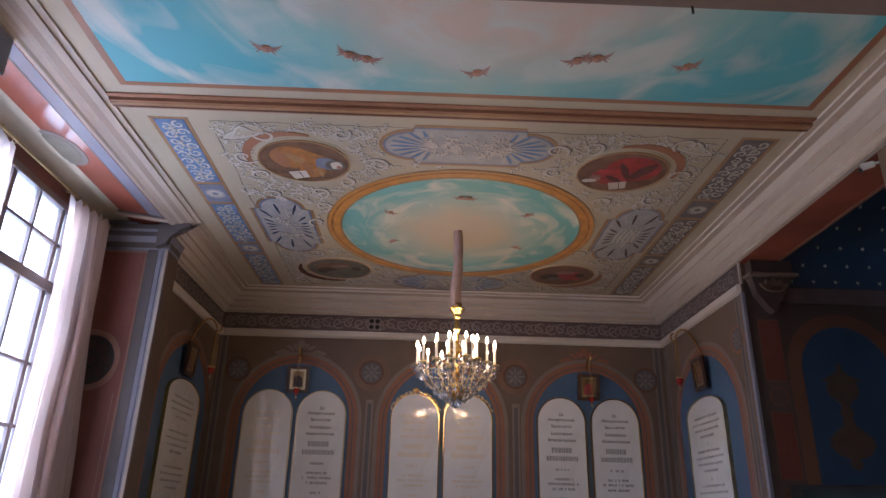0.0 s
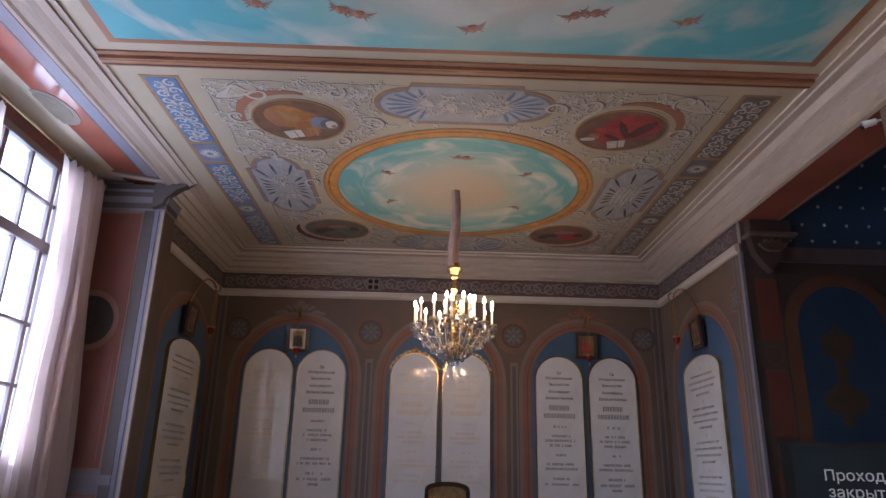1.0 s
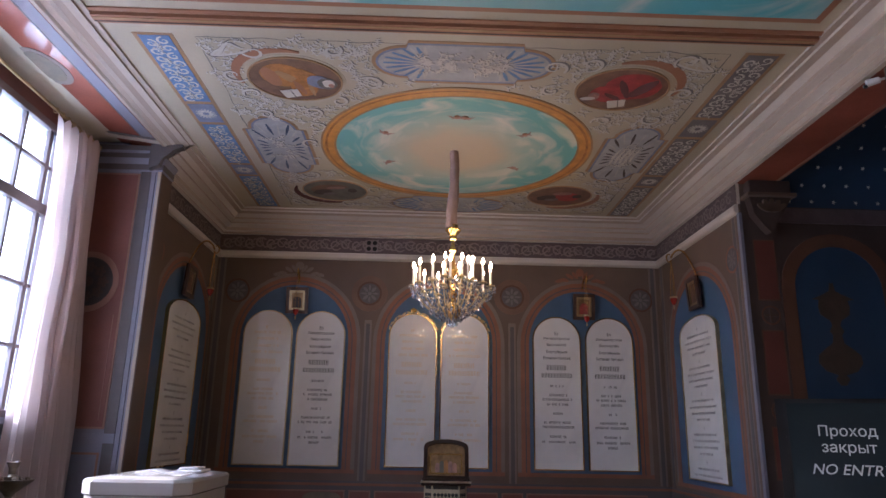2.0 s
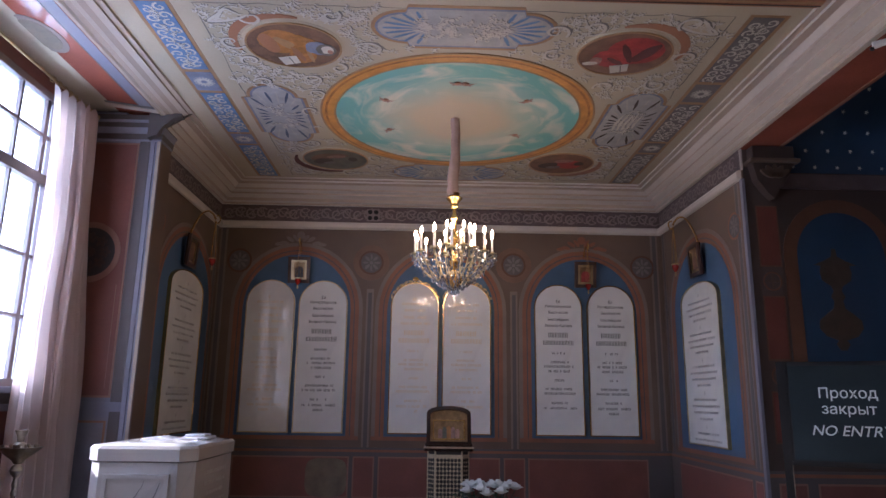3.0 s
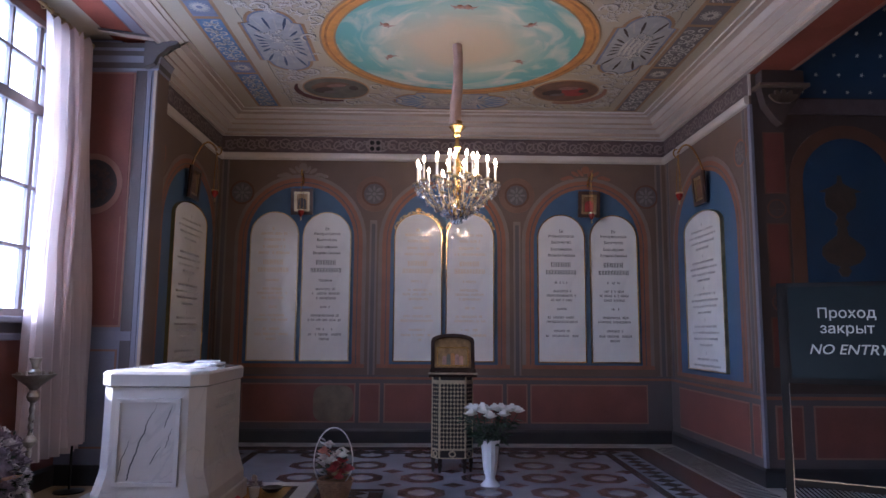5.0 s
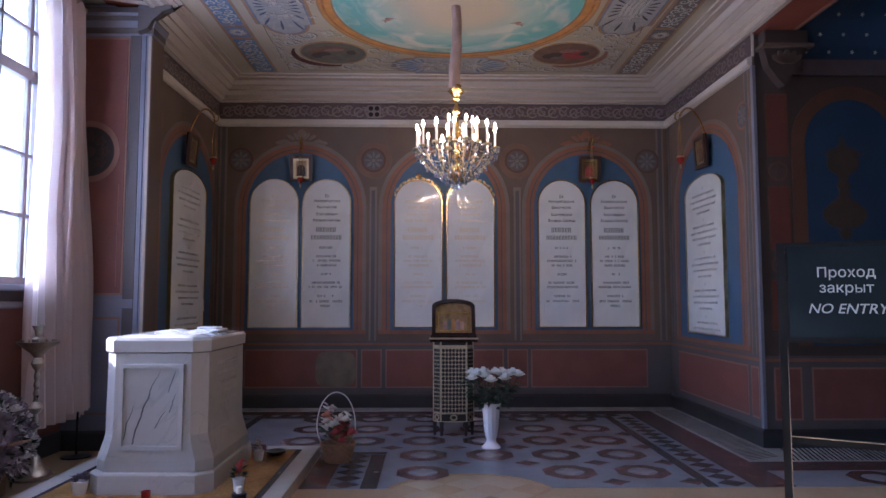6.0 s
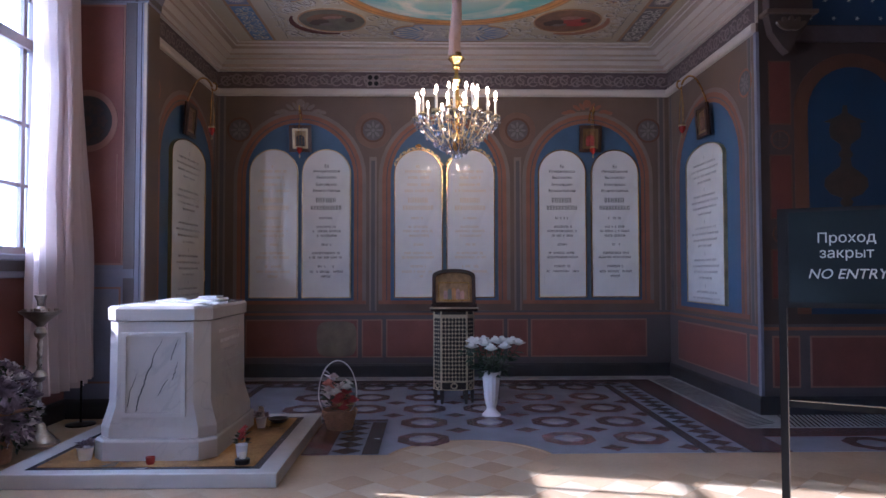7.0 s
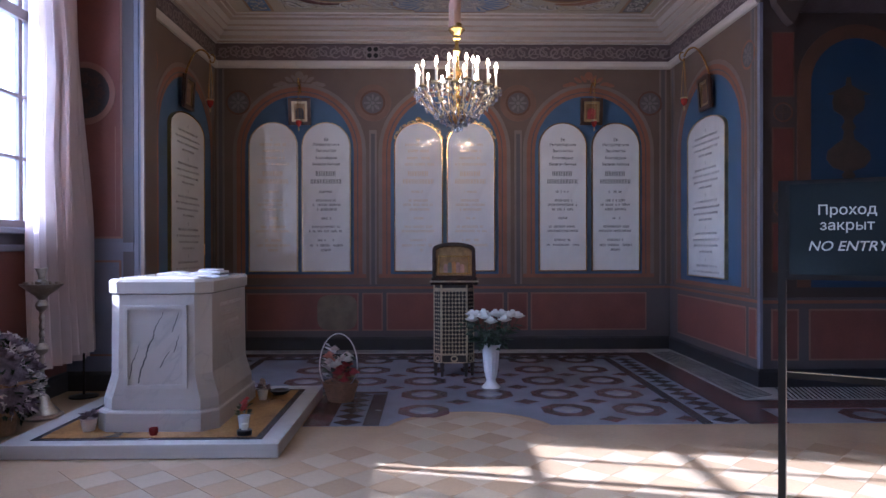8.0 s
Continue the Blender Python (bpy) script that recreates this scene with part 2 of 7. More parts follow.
PORCELAIN = mat("white_glazed_ceramic", (0.78, 0.78, 0.80), 0.18, vary=0.03, bump=0)
SIGNBOARD = mat("sign_dark_slate_board", (0.012, 0.019, 0.024), 0.75, vary=0.1, bump=0.02)
SIGNBOARD.node_tree.nodes["Principled BSDF"].inputs["Specular IOR Level"].default_value = 0.15
SIGNTEXT = mat("sign_white_lettering", (0.50, 0.53, 0.54), 0.5, bump=0)
CHROME = mat("brushed_steel", (0.55, 0.55, 0.56), 0.25, 1.0, bump=0.03)
SLEEVE = mat("dusty_pink_cloth_sleeve", (0.36, 0.24, 0.20), 0.8, vary=0.15, big=8, bump=0.2)
WAX = mat("white_candle_tube", (0.80, 0.76, 0.66), 0.45, bump=0)
LEAF = mat("rose_leaf_green", (0.040, 0.070, 0.035), 0.45, vary=0.3, big=9, bump=0.1)
PETAL_WHITE = mat("white_rose_petal", (0.78, 0.78, 0.74), 0.6, vary=0.1, big=15, bump=0.05)
PETAL_RED = mat("red_flower_petal", (0.50, 0.07, 0.07), 0.6, vary=0.25, big=15, bump=0.05)
PETAL_PINK = mat("salmon_flower_petal", (0.66, 0.27, 0.20), 0.6, vary=0.2, big=15, bump=0.05)
PETAL_YELLOW = mat("cream_flower_petal", (0.66, 0.55, 0.28), 0.6, vary=0.15, big=15, bump=0.05)
DRY = mat("dried_flower_grey_violet", (0.32, 0.25, 0.29), 0.8, vary=0.4, big=14, bump=0.2)
DRY_PALE = mat("dried_flower_pale", (0.74, 0.66, 0.63), 0.8, vary=0.3, big=14, bump=0.2)
WICKER = mat("tan_wicker", (0.42, 0.24, 0.14), 0.7, vary=0.25, big=20, bump=0.3)
CELLO = mat("pale_ribbon", (0.75, 0.74, 0.76), 0.3, vary=0.05, bump=0)
ROBE_ORANGE = mat("fresco_orange_ochre", (0.42, 0.19, 0.055), 0.55, vary=0.35, big=9, bump=0.03)
ROBE_RED = mat("fresco_crimson", (0.38, 0.055, 0.050), 0.55, vary=0.35, big=9, bump=0.03)
FRESCO_BROWN = mat("fresco_umber_ground", (0.20, 0.115, 0.075), 0.55, vary=0.3, big=7, bump=0.03)
FRESCO_GREY = mat("fresco_olive_grey", (0.15, 0.15, 0.12), 0.55, vary=0.3, big=7, bump=0.03)
FLESH = mat("fresco_tan_daub", (0.46, 0.25, 0.19), 0.55, vary=0.25, big=20, bump=0.03)
WING = mat("fresco_wing_brown", (0.34, 0.20, 0.17), 0.55, vary=0.3, big=20, bump=0.03)
SKY_DISC = fresco_sky("fresco_heaven_disc", (1.30, 1.30), (0.17, 0.43, 0.43), (0.36, 0.50, 0.45), (0.55, 0.475, 0.35), (0.64, 0.62, 0.52), 0.42)
SKY_PANEL = fresco_sky("fresco_heaven_panel", (2.5, 2.1), (0.11, 0.42, 0.50), (0.26, 0.50, 0.50), (0.56, 0.48, 0.42), (0.52, 0.58, 0.55))

BULB = bpy.data.materials.new("lit_candle_bulb")
BULB.use_nodes = True
BULB.node_tree.nodes["Principled BSDF"].inputs["Emission Color"].default_value = (1.0, 0.66, 0.33, 1)
BULB.node_tree.nodes["Principled BSDF"].inputs["Emission Strength"].default_value = 22

CRYSTAL = bpy.data.materials.new("cut_crystal")
CRYSTAL.use_nodes = True
cp = CRYSTAL.node_tree.nodes["Principled BSDF"]
cp.inputs["Base Color"].default_value = (0.62, 0.65, 0.72, 1)
cp.inputs["Roughness"].default_value = 0.02
cp.inputs["Transmission Weight"].default_value = 0.85
cp.inputs["IOR"].default_value = 1.62

# window glass: partly clear, with scatter added so the panes glare white
GLASS = bpy.data.materials.new("scattering_window_glass")
GLASS.use_nodes = True
gn, gl = GLASS.node_tree.nodes, GLASS.node_tree.links
gt = gn.new("ShaderNodeBsdfTransparent")
gs = gn.new("ShaderNodeBsdfTranslucent"); gs.inputs["Color"].default_value = (0.86, 0.92, 1.0, 1)
gd = gn.new("ShaderNodeTexNoise"); gd.inputs["Scale"].default_value = 3.0; gd.inputs["Detail"].default_value = 5
gr = gn.new("ShaderNodeMapRange"); gr.inputs["To Min"].default_value = 0.10; gr.inputs["To Max"].default_value = 0.28
gm = gn.new("ShaderNodeMixShader")
gl.new(gd.outputs["Fac"], gr.inputs["Value"]); gl.new(gr.outputs["Result"], gm.inputs[0])
gl.new(gt.outputs[0], gm.inputs[1]); gl.new(gs.outputs[0], gm.inputs[2])
gl.new(gm.outputs[0], gn["Material Output"].inputs["Surface"])

RUBY = bpy.data.materials.new("ruby_glass")
RUBY.use_nodes = True
rp = RUBY.node_tree.nodes["Principled BSDF"]
rp.inputs["Base Color"].default_value = (0.42, 0.035, 0.025, 1)
rp.inputs["Roughness"].default_value = 0.15
rp.inputs["Transmission Weight"].default_value = 0.35

VOILE = bpy.data.materials.new("sheer_curtain_voile")
VOILE.use_nodes = True
vn, vl = VOILE.node_tree.nodes, VOILE.node_tree.links
vd = vn.new("ShaderNodeBsdfDiffuse"); vd.inputs["Color"].default_value = (0.66, 0.58, 0.56, 1)
vt = vn.new("ShaderNodeBsdfTranslucent"); vt.inputs["Color"].default_value = (0.93, 0.81, 0.77, 1)
vw = vn.new("ShaderNodeTexNoise"); vw.inputs["Scale"].default_value = 300
vb = vn.new("ShaderNodeBump"); vb.inputs["Strength"].default_value = 0.1
vl.new(vw.outputs["Fac"], vb.inputs["Height"]); vl.new(vb.outputs["Normal"], vd.inputs["Normal"])
vm = vn.new("ShaderNodeMixShader"); vm.inputs[0].default_value = 0.50
vl.new(vd.outputs[0], vm.inputs[1]); vl.new(vt.outputs[0], vm.inputs[2])
vc = vn.new("ShaderNodeBsdfTransparent")
vx = vn.new("ShaderNodeMixShader"); vx.inputs[0].default_value = 0.14   # open weave
vl.new(vm.outputs[0], vx.inputs[1]); vl.new(vc.outputs[0], vx.inputs[2])
vl.new(vx.outputs[0], vn["Material Output"].inputs["Surface"])


# ---------- mesh helpers ----------
ORIGIN = {}


def thing(name, at, label, category, group="", kind=""):
    """An Empty at a thing's base, that its parts hang under."""
    ob = new(name)
    ob.empty_display_size = 0.1
    ob.location = at
    ORIGIN[ob.name] = Vector(at)
    return tagged(ob, label, category, group, kind)


def part(name, bm, material, parent=None, label="", smooth=False, kind="", category="", more=()):
    """Links a bmesh, drawn in world places, as one mesh object under a thing or a part."""
    if parent is not None:
        o = ORIGIN[parent.name]
        bmesh.ops.translate(bm, vec=-o, verts=bm.verts)
    bmesh.ops.recalc_face_normals(bm, faces=bm.faces)
    me = bpy.data.meshes.new(name)
    bm.to_mesh(me)
    bm.free()
    me.materials.append(material)
    for m in more:
        me.materials.append(m)
    if smooth:
        me.shade_smooth()
        me.set_sharp_from_angle(angle=radians(35))
    ob = new(name, me)
    if parent is not None:
        ob.parent = parent
        ORIGIN[ob.name] = ORIGIN[parent.name]
    else:
        ORIGIN[ob.name] = Vector((0, 0, 0))
    return tagged(ob, label, category, "", kind)


def structure(name, bm, material, label, category, smooth=False, more=()):
    return part(name, bm, material, None, label, smooth, "structure", category, more)


def box(bm, x0, x1, y0, y1, z0, z1, bevel=0.0):
    made = bmesh.ops.create_cube(bm, size=1.0)["verts"]
    bmesh.ops.scale(bm, vec=(x1 - x0, y1 - y0, z1 - z0), verts=made)
    bmesh.ops.translate(bm, vec=((x0 + x1) / 2, (y0 + y1) / 2, (z0 + z1) / 2), verts=made)
    if bevel:
        edges = {e for v in made for e in v.link_edges}
        bmesh.ops.bevel(bm, geom=list(edges), offset=bevel, segments=2, affect="EDGES", profile=0.5)
    return bm


def boxed(x0, x1, y0, y1, z0, z1, bevel=0.0):
    return box(bmesh.new(), x0, x1, y0, y1, z0, z1, bevel)


def basis(at, u, v, d):
    return Matrix(((u[0], v[0], d[0], at[0]), (u[1], v[1], d[1], at[1]), (u[2], v[2], d[2], at[2]), (0, 0, 0, 1)))


# u to the right as one faces the wall, v up, d out of the wall
BACK = basis((0, 9.3, 0), (1, 0, 0), (0, 0, 1), (0, -1, 0))
RIGHT = basis((3.23, 0, 0), (0, -1, 0), (0, 0, 1), (-1, 0, 0))
LEFT = basis((-2.97, 0, 0), (0, 1, 0), (0, 0, 1), (1, 0, 0))
BAY = basis((0, 6.76, 0), (1, 0, 0), (0, 0, 1), (0, -1, 0))
JAMB = basis((0, 6.80, 0), (1, 0, 0), (0, 0, 1), (0, -1, 0))
CEIL_Z = 4.46
CEIL = basis((0, 0, CEIL_Z), (1, 0, 0), (0, -1, 0), (0, 0, -1))   # v runs towards the camera: v = -y


def prism(bm, pts, d0, d1, m):
    """A plate of the outline pts (u, v), between the depths d0 and d1."""
    a = [bm.verts.new(m @ Vector((u, v, d0))) for u, v in pts]
    b = [bm.verts.new(m @ Vector((u, v, d1))) for u, v in pts]
    bm.faces.new(b)
    bm.faces.new(a[::-1])
    k = len(pts)
    for i in range(k):
        bm.faces.new((a[i], a[(i + 1) % k], b[(i + 1) % k], b[i]))
    return bm


def band(bm, outer, inner, d0, d1, m, closed=True):
    """A flat band between two outlines of equal count."""
    k = len(outer)
    rows = [[bm.verts.new(m @ Vector((u, v, d))) for u, v in line] for line, d in ((outer, d0), (outer, d1), (inner, d1), (inner, d0))]
    for i in range(k if closed else k - 1):
        j = (i + 1) % k
        for r in range(4):
            s = (r + 1) % 4
            bm.faces.new((rows[r][i], rows[r][j], rows[s][j], rows[s][i]))
    if not closed:
        for i in (0, k - 1):
            bm.faces.new([rows[r][i] for r in range(4)])
    return bm


def rect(u0, u1, v0, v1):
    return [(u0, v0), (u1, v0), (u1, v1), (u0, v1)]


def arch(cu, half, v0, spring, rise, n=20):
    pts = [(cu - half, v0), (cu + half, v0)]
    pts += [(cu + half * math.cos(math.pi * i / n), spring + rise * math.sin(math.pi * i / n)) for i in range(n + 1)]
    return pts


def oval(cu, cv, a, b, n=48, turn=0.0):
    c, s = math.cos(turn), math.sin(turn)
    out = []
    for i in range(n):
        x, y = a * math.cos(2 * math.pi * i / n), b * math.sin(2 * math.pi * i / n)
        out.append((cu + x * c - y * s, cv + x * s + y * c))
    return out


def lathe(bm, at, profile, seg=20, axis=None):
    """A turned shape of (radius, height) rows."""
    rings = []
    for r, z in profile:
        ring = []
        for i in range(seg):
            a = 2 * math.pi * i / seg
            ring.append(bm.verts.new((at[0] + max(r, 0.0004) * math.cos(a), at[1] + max(r, 0.0004) * math.sin(a), at[2] + z)))
        rings.append(ring)
    for p, q in zip(rings, rings[1:]):
        for i in range(seg):
            bm.faces.new((p[i], p[(i + 1) % seg], q[(i + 1) % seg], q[i]))
    bm.faces.new(rings[0][::-1])
    bm.faces.new(rings[-1])
    return bm


def tube(bm, pts, r, seg=8, taper=1.0):
    """A round bar along a line of points."""
    pts = [Vector(p) for p in pts]
    rings = []
    side = None
    for i, p in enumerate(pts):
        way = (pts[min(i + 1, len(pts) - 1)] - pts[max(i - 1, 0)]).normalized()
        ref = side if side is not None else (Vector((0, 0, 1)) if abs(way.z) < 0.9 else Vector((1, 0, 0)))
        side = (ref - way * ref.dot(way)).normalized()
        up = way.cross(side)
        rad = r * (1 + (taper - 1) * i / max(1, len(pts) - 1))
        rings.append([bm.verts.new(p + rad * (math.cos(2 * math.pi * k / seg) * side + math.sin(2 * math.pi * k / seg) * up)) for k in range(seg)])
    for a, b in zip(rings, rings[1:]):
        for k in range(seg):
            bm.faces.new((a[k], a[(k + 1) % seg], b[(k + 1) % seg], b[k]))
    bm.faces.new(rings[0][::-1])
    bm.faces.new(rings[-1])
    return bm


def ball(bm, at, rx, ry, rz, seg=10, rings=6, turn=None):
    made = bmesh.ops.create_uvsphere(bm, u_segments=seg, v_segments=rings, radius=1.0)["verts"]
    m = Matrix.Translation(at) @ (turn or Matrix()) @ Matrix.Diagonal((rx, ry, rz, 1))
    bmesh.ops.transform(bm, matrix=m, verts=made)
    return bm


def swept(bm, profile, path):
    """A moulding of rows (out of the wall, height) along the foot line of a wall, seen with the room at its right hand."""
    path = [Vector(p) for p in path]
    rows = []
    for i, p in enumerate(path):
        ways = []
        if i:
            ways.append((p - path[i - 1]).normalized())
        if i < len(path) - 1:
            ways.append((path[i + 1] - p).normalized())
        normals = [Vector((w.y, -w.x)) for w in ways]
        out = normals[0] if len(normals) == 1 else (normals[0] + normals[1]) / (1 + normals[0].dot(normals[1]))
        rows.append([bm.verts.new((p.x + out.x * d, p.y + out.y * d, z)) for d, z in profile])
    k = len(profile)
    if k > 3:
        bm.faces.new(rows[0])
        bm.faces.new(rows[-1])
    for a, b in zip(rows, rows[1:]):
        for j in range(k - 1):
            f = bm.faces.new((a[j], b[j], b[j + 1], a[j + 1]))
            f.material_index = j % 2
    return bm


def ribbon(bm, pts, w0, w1, d, m):
    """A brush stroke along (u, v) points, tapering from w0 to w1, lying proud of the surface by d."""
    k = len(pts)
    left, right = [], []
    for i in range(k):
        a, b = pts[max(i - 1, 0)], pts[min(i + 1, k - 1)]
        tx, ty = b[0] - a[0], b[1] - a[1]
        n = math.hypot(tx, ty) or 1
        s = i / (k - 1)
        w = (w0 + (w1 - w0) * s) * (0.35 + 0.65 * math.sin(math.pi * min(1, 0.15 + 0.85 * s)))
        left.append(bm.verts.new(m @ Vector((pts[i][0] - ty / n * w, pts[i][1] + tx / n * w, d))))
        right.append(bm.verts.new(m @ Vector((pts[i][0] + ty / n * w, pts[i][1] - tx / n * w, d))))
    for i in range(k - 1):
        bm.faces.new((left[i], left[i + 1], right[i + 1], right[i]))


def spiral(cu, cv, r, start, turns, sense, n=16):
    return [(cu + r * (1 - 0.86 * i / n) * math.cos(start + sense * turns * 2 * math.pi * i / n),
             cv + r * (1 - 0.86 * i / n) * math.sin(start + sense * turns * 2 * math.pi * i / n)) for i in range(n + 1)]


# ---------- the shell of the room ----------
XL, XR, YB, YF = -2.97, 3.23, 9.3, 6.76
TOP = 4.75
structure("wall_back", boxed(-3.27, 3.53, YB, 9.6, 0, TOP), WALL, "grey-brown painted chapel end wall with arched niches", "wall")
structure("wall_right", boxed(XR, 3.53, YF, YB, 0, TOP), WALL, "grey-brown painted side wall with one arched niche", "wall")
JX = -2.88      # inner corner of the jamb, proud of the side wall
structure("wall_left", box(boxed(-3.27, XL, 7.1, YB, 0, TOP), -3.27, JX, 6.82, 7.1, 0, 4.16), WALL, "grey-brown painted side wall beside the window bay", "wall")
structure("wall_jamb", box(boxed(-3.95, JX, 6.80, 6.82, 0, 4.16), -3.95, -3.27, 6.82, 7.1, 0, TOP), PILASTER, "blue-grey painted jamb of the window bay", "wall")
# UMBER instead of WALL: the bay's shade is in its colour
structure("wall_bay", boxed(3.53, 7.5, YF, 7.1, 0, TOP + 0.6), UMBER, "side bay wall with its shade in the paint colour", "wall")
# wall_far_right and wall_behind are unseen, added to close the room
structure("wall_far_right", boxed(7.5, 7.8, -3.3, 7.1, 0, TOP + 0.6), PLASTER, "unseen plaster wall added to close the side bay", "wall")
# out of view: added to shadow the side bay from the near window
structure("bay_light_block", boxed(XR, 3.60, -3.3, 4.35, 0, 4.165), WALL, "unseen wall added to keep light out of the side bay", "wall")
structure("wall_behind", boxed(-3.95, 7.8, -3.6, -3.3, 0, TOP + 0.6), PLASTER, "unseen plaster wall added to close the room", "wall")

# the window wall: two openings go through it
W1 = (3.34, 6.20, 1.58, 4.28)
# W2 is out of view, an opening added as a daylight source
W2 = (-0.3, 2.1, 1.2, 3.8)
bm = bmesh.new()
for y0, y1, z0, z1 in ((-3.3, W2[0], 0, TOP), (W2[0], W2[1], 0, W2[2]), (W2[0], W2[1], W2[3], TOP), (W2[1], W1[0], 0, TOP),
                       (W1[0], W1[1], 0, W1[2]), (W1[0], W1[1], W1[3], TOP), (W1[1], 6.80, 0, TOP)):
    box(bm, -3.95, -3.65, y0, y1, z0, z1)
structure("wall_window", bm, DADO, "brick-red painted outer wall with tall windows", "wall")

structure("ceiling", boxed(-3.95, 3.62, -3.3, 9.6, CEIL_Z, CEIL_Z + 0.2), CREAM, "cream painted plaster ceiling", "ceiling")

# the beam in front, nearest to the camera
structure("beam", boxed(-2.6, 3.23, 2.45, 2.94, 4.2, CEIL_Z), TAUPE, "brown-grey plaster beam across the ceiling", "beam")

# cornice, frieze and string course
PROFILE = [(0, 4.17), (0.05, 4.17), (0.05, 4.195), (0.09, 4.21), (0.10, 4.25), (0.17, 4.285), (0.17, 4.31), (0.235, 4.33), (0.24, 4.355),
           (0.29, 4.395), (0.35, 4.41), (0.35, 4.435), (0.40, 4.44), (0.40, 4.47)]
structure("cornice", swept(bmesh.new(), PROFILE, [(XL, 6.79), (XL, YB), (XR, YB), (XR, 2.94)]), CORNICE,
          "off-white moulded plaster cornice with tan lines", "cornice", more=(CORNICE_TAN,))
LOW = [(0.08, 4.40), (0.10, 4.375), (0.13, 4.375), (0.15, 4.39), (0.20, 4.395), (0.235, 4.405), (0.29, 4.415), (0.35, 4.425), (0.35, 4.44), (0.40, 4.445), (0.40, 4.47)]
structure("cornice_over_bay", swept(bmesh.new(), LOW, [(XL, 2.0), (XL, 6.82)]), CORNICE,
          "off-white moulding along the window bay", "cornice", more=(CORNICE_TAN,))
STRING = [(0, 3.835), (0.03, 3.84), (0.05, 3.865), (0.05, 3.915), (0.035, 3.935), (0, 3.94)]
structure("string_course", swept(bmesh.new(), STRING, [(XL, 7.10), (XL, YB), (XR, YB), (XR, YF)]), CORNICE,
          "off-white string course below the frieze", "moulding")
FR = [(0.006, 3.935), (0.006, 4.175)]
structure("frieze", swept(bmesh.new(), FR, [(XL, 7.10), (XL, YB), (XR, YB), (XR, YF)]), FRIEZE,
          "dark painted frieze under the cornice", "frieze")
SK = [(0.0, 0.19), (0.012, 0.185), (0.03, 0.16), (0.03, 0.0)]
structure("baseboard", swept(bmesh.new(), SK, [(-3.65, 2.0), (-3.65, 6.80), (JX, 6.80), (JX, 7.10), (XL, 7.10), (XL, YB), (XR, YB), (XR, YF), (7.5, YF)]), SKIRT,
          "dark stone skirting along the walls", "baseboard")

# window bay: sloping red soffit and its moulded end
bm = bmesh.new()
vs = [bm.verts.new(p) for p in ((-2.87, -3.3, 4.395), (-2.87, 6.85, 4.395), (-3.66, 6.85, 4.50), (-3.66, -3.3, 4.50),
                                (-2.87, -3.3, 4.46), (-2.87, 6.85, 4.46), (-3.66, 6.85, 4.56), (-3.66, -3.3, 4.56))]
for q in ((0, 1, 2, 3), (7, 6, 5, 4), (0, 4, 5, 1), (1, 5, 6, 2), (2, 6, 7, 3), (3, 7, 4, 0)):
    bm.faces.new([vs[i] for i in q])
structure("soffit", bm, RED_SOFFIT, "glossy brick-red painted soffit of the window bay", "soffit")
structure("bay_beam", boxed(-3.64, -2.86, 3.28, 3.70, 4.10, 4.39, 0.02), PILASTER, "blue-grey beam at the near end of the window bay", "beam")

# header of the side bay and its starry vault
structure("header_bay", boxed(XR, 3.60, -3.3, YF, 4.17, TOP), RED_SOFFIT, "dark red painted header of the side bay", "beam")
structure("header_edge", boxed(3.60, 3.64, -3.3, YF, 4.165, TOP), OCHRE, "russet painted edge of the header", "trim")
bm = bmesh.new()
rows = []
for i in range(17):
    a = math.pi / 2 * i / 16
    y, z = YF - 2.6 * (1 - math.cos(a)), 3.92 + 1.0 * math.sin(a)
    rows.append([bm.verts.new((x, y, z)) for x in (3.60, 7.5)])
rows.append([bm.verts.new((x, -3.3, 4.93)) for x in (3.60, 7.5)])
for a, b in zip(rows, rows[1:]):
    bm.faces.new((a[0], a[1], b[1], b[0]))
structure("vault", bm, VAULT, "dark blue painted vault with pale stars", "vault", smooth=True)

# ---------- floor ----------
structure("floor", boxed(-3.95, 7.8, -3.6, 9.6, -0.2, 0.0), BEIGE, "polished beige stone floor", "floor")


# ---------- painted ceiling ----------
def plate_at(name, pts, d0, d1, m, material, parent, label=""):
    return part(name, prism(bmesh.new(), pts, d0, d1, m), material, parent, label)


DISC = (0.225, 6.83)
paint = thing("ceiling_painting", (DISC[0], DISC[1], CEIL_Z), "painted ceiling with a sky disc, ovals and grey scrollwork", "ceiling painting", kind="structure")
D = (DISC[0], -DISC[1])
plate_at("sky_disc", oval(*D, 1.30, 1.30, 96), -0.002, 0.003, CEIL, SKY_DISC, paint, "round painted sky with pale clouds")
part("ring", band(bmesh.new(), oval(*D, 1.43, 1.43, 96), oval(*D, 1.29, 1.29, 96), -0.002, 0.008, CEIL), RING, paint, "orange painted ring round the sky")
part("ring_line", band(bmesh.new(), oval(*D, 1.40, 1.40, 96), oval(*D, 1.375, 1.375, 96), -0.002, 0.0084, CEIL), ROBE_ORANGE, paint, "darker line in the ring")
part("ring_edge", band(bmesh.new(), oval(*D, 1.448, 1.448, 96), oval(*D, 1.428, 1.428, 96), -0.002, 0.0095, CEIL), GOLDLINE, paint, "dark outer line of the ring")
part("ring_edge", band(bmesh.new(), oval(*D, 1.305, 1.305, 96), oval(*D, 1.285, 1.285, 96), -0.002, 0.0095, CEIL), GOLDLINE, paint, "dark inner line of the ring")

rng = random.Random(4)
STROKES_LIGHT, STROKES_DARK = bmesh.new(), bmesh.new()


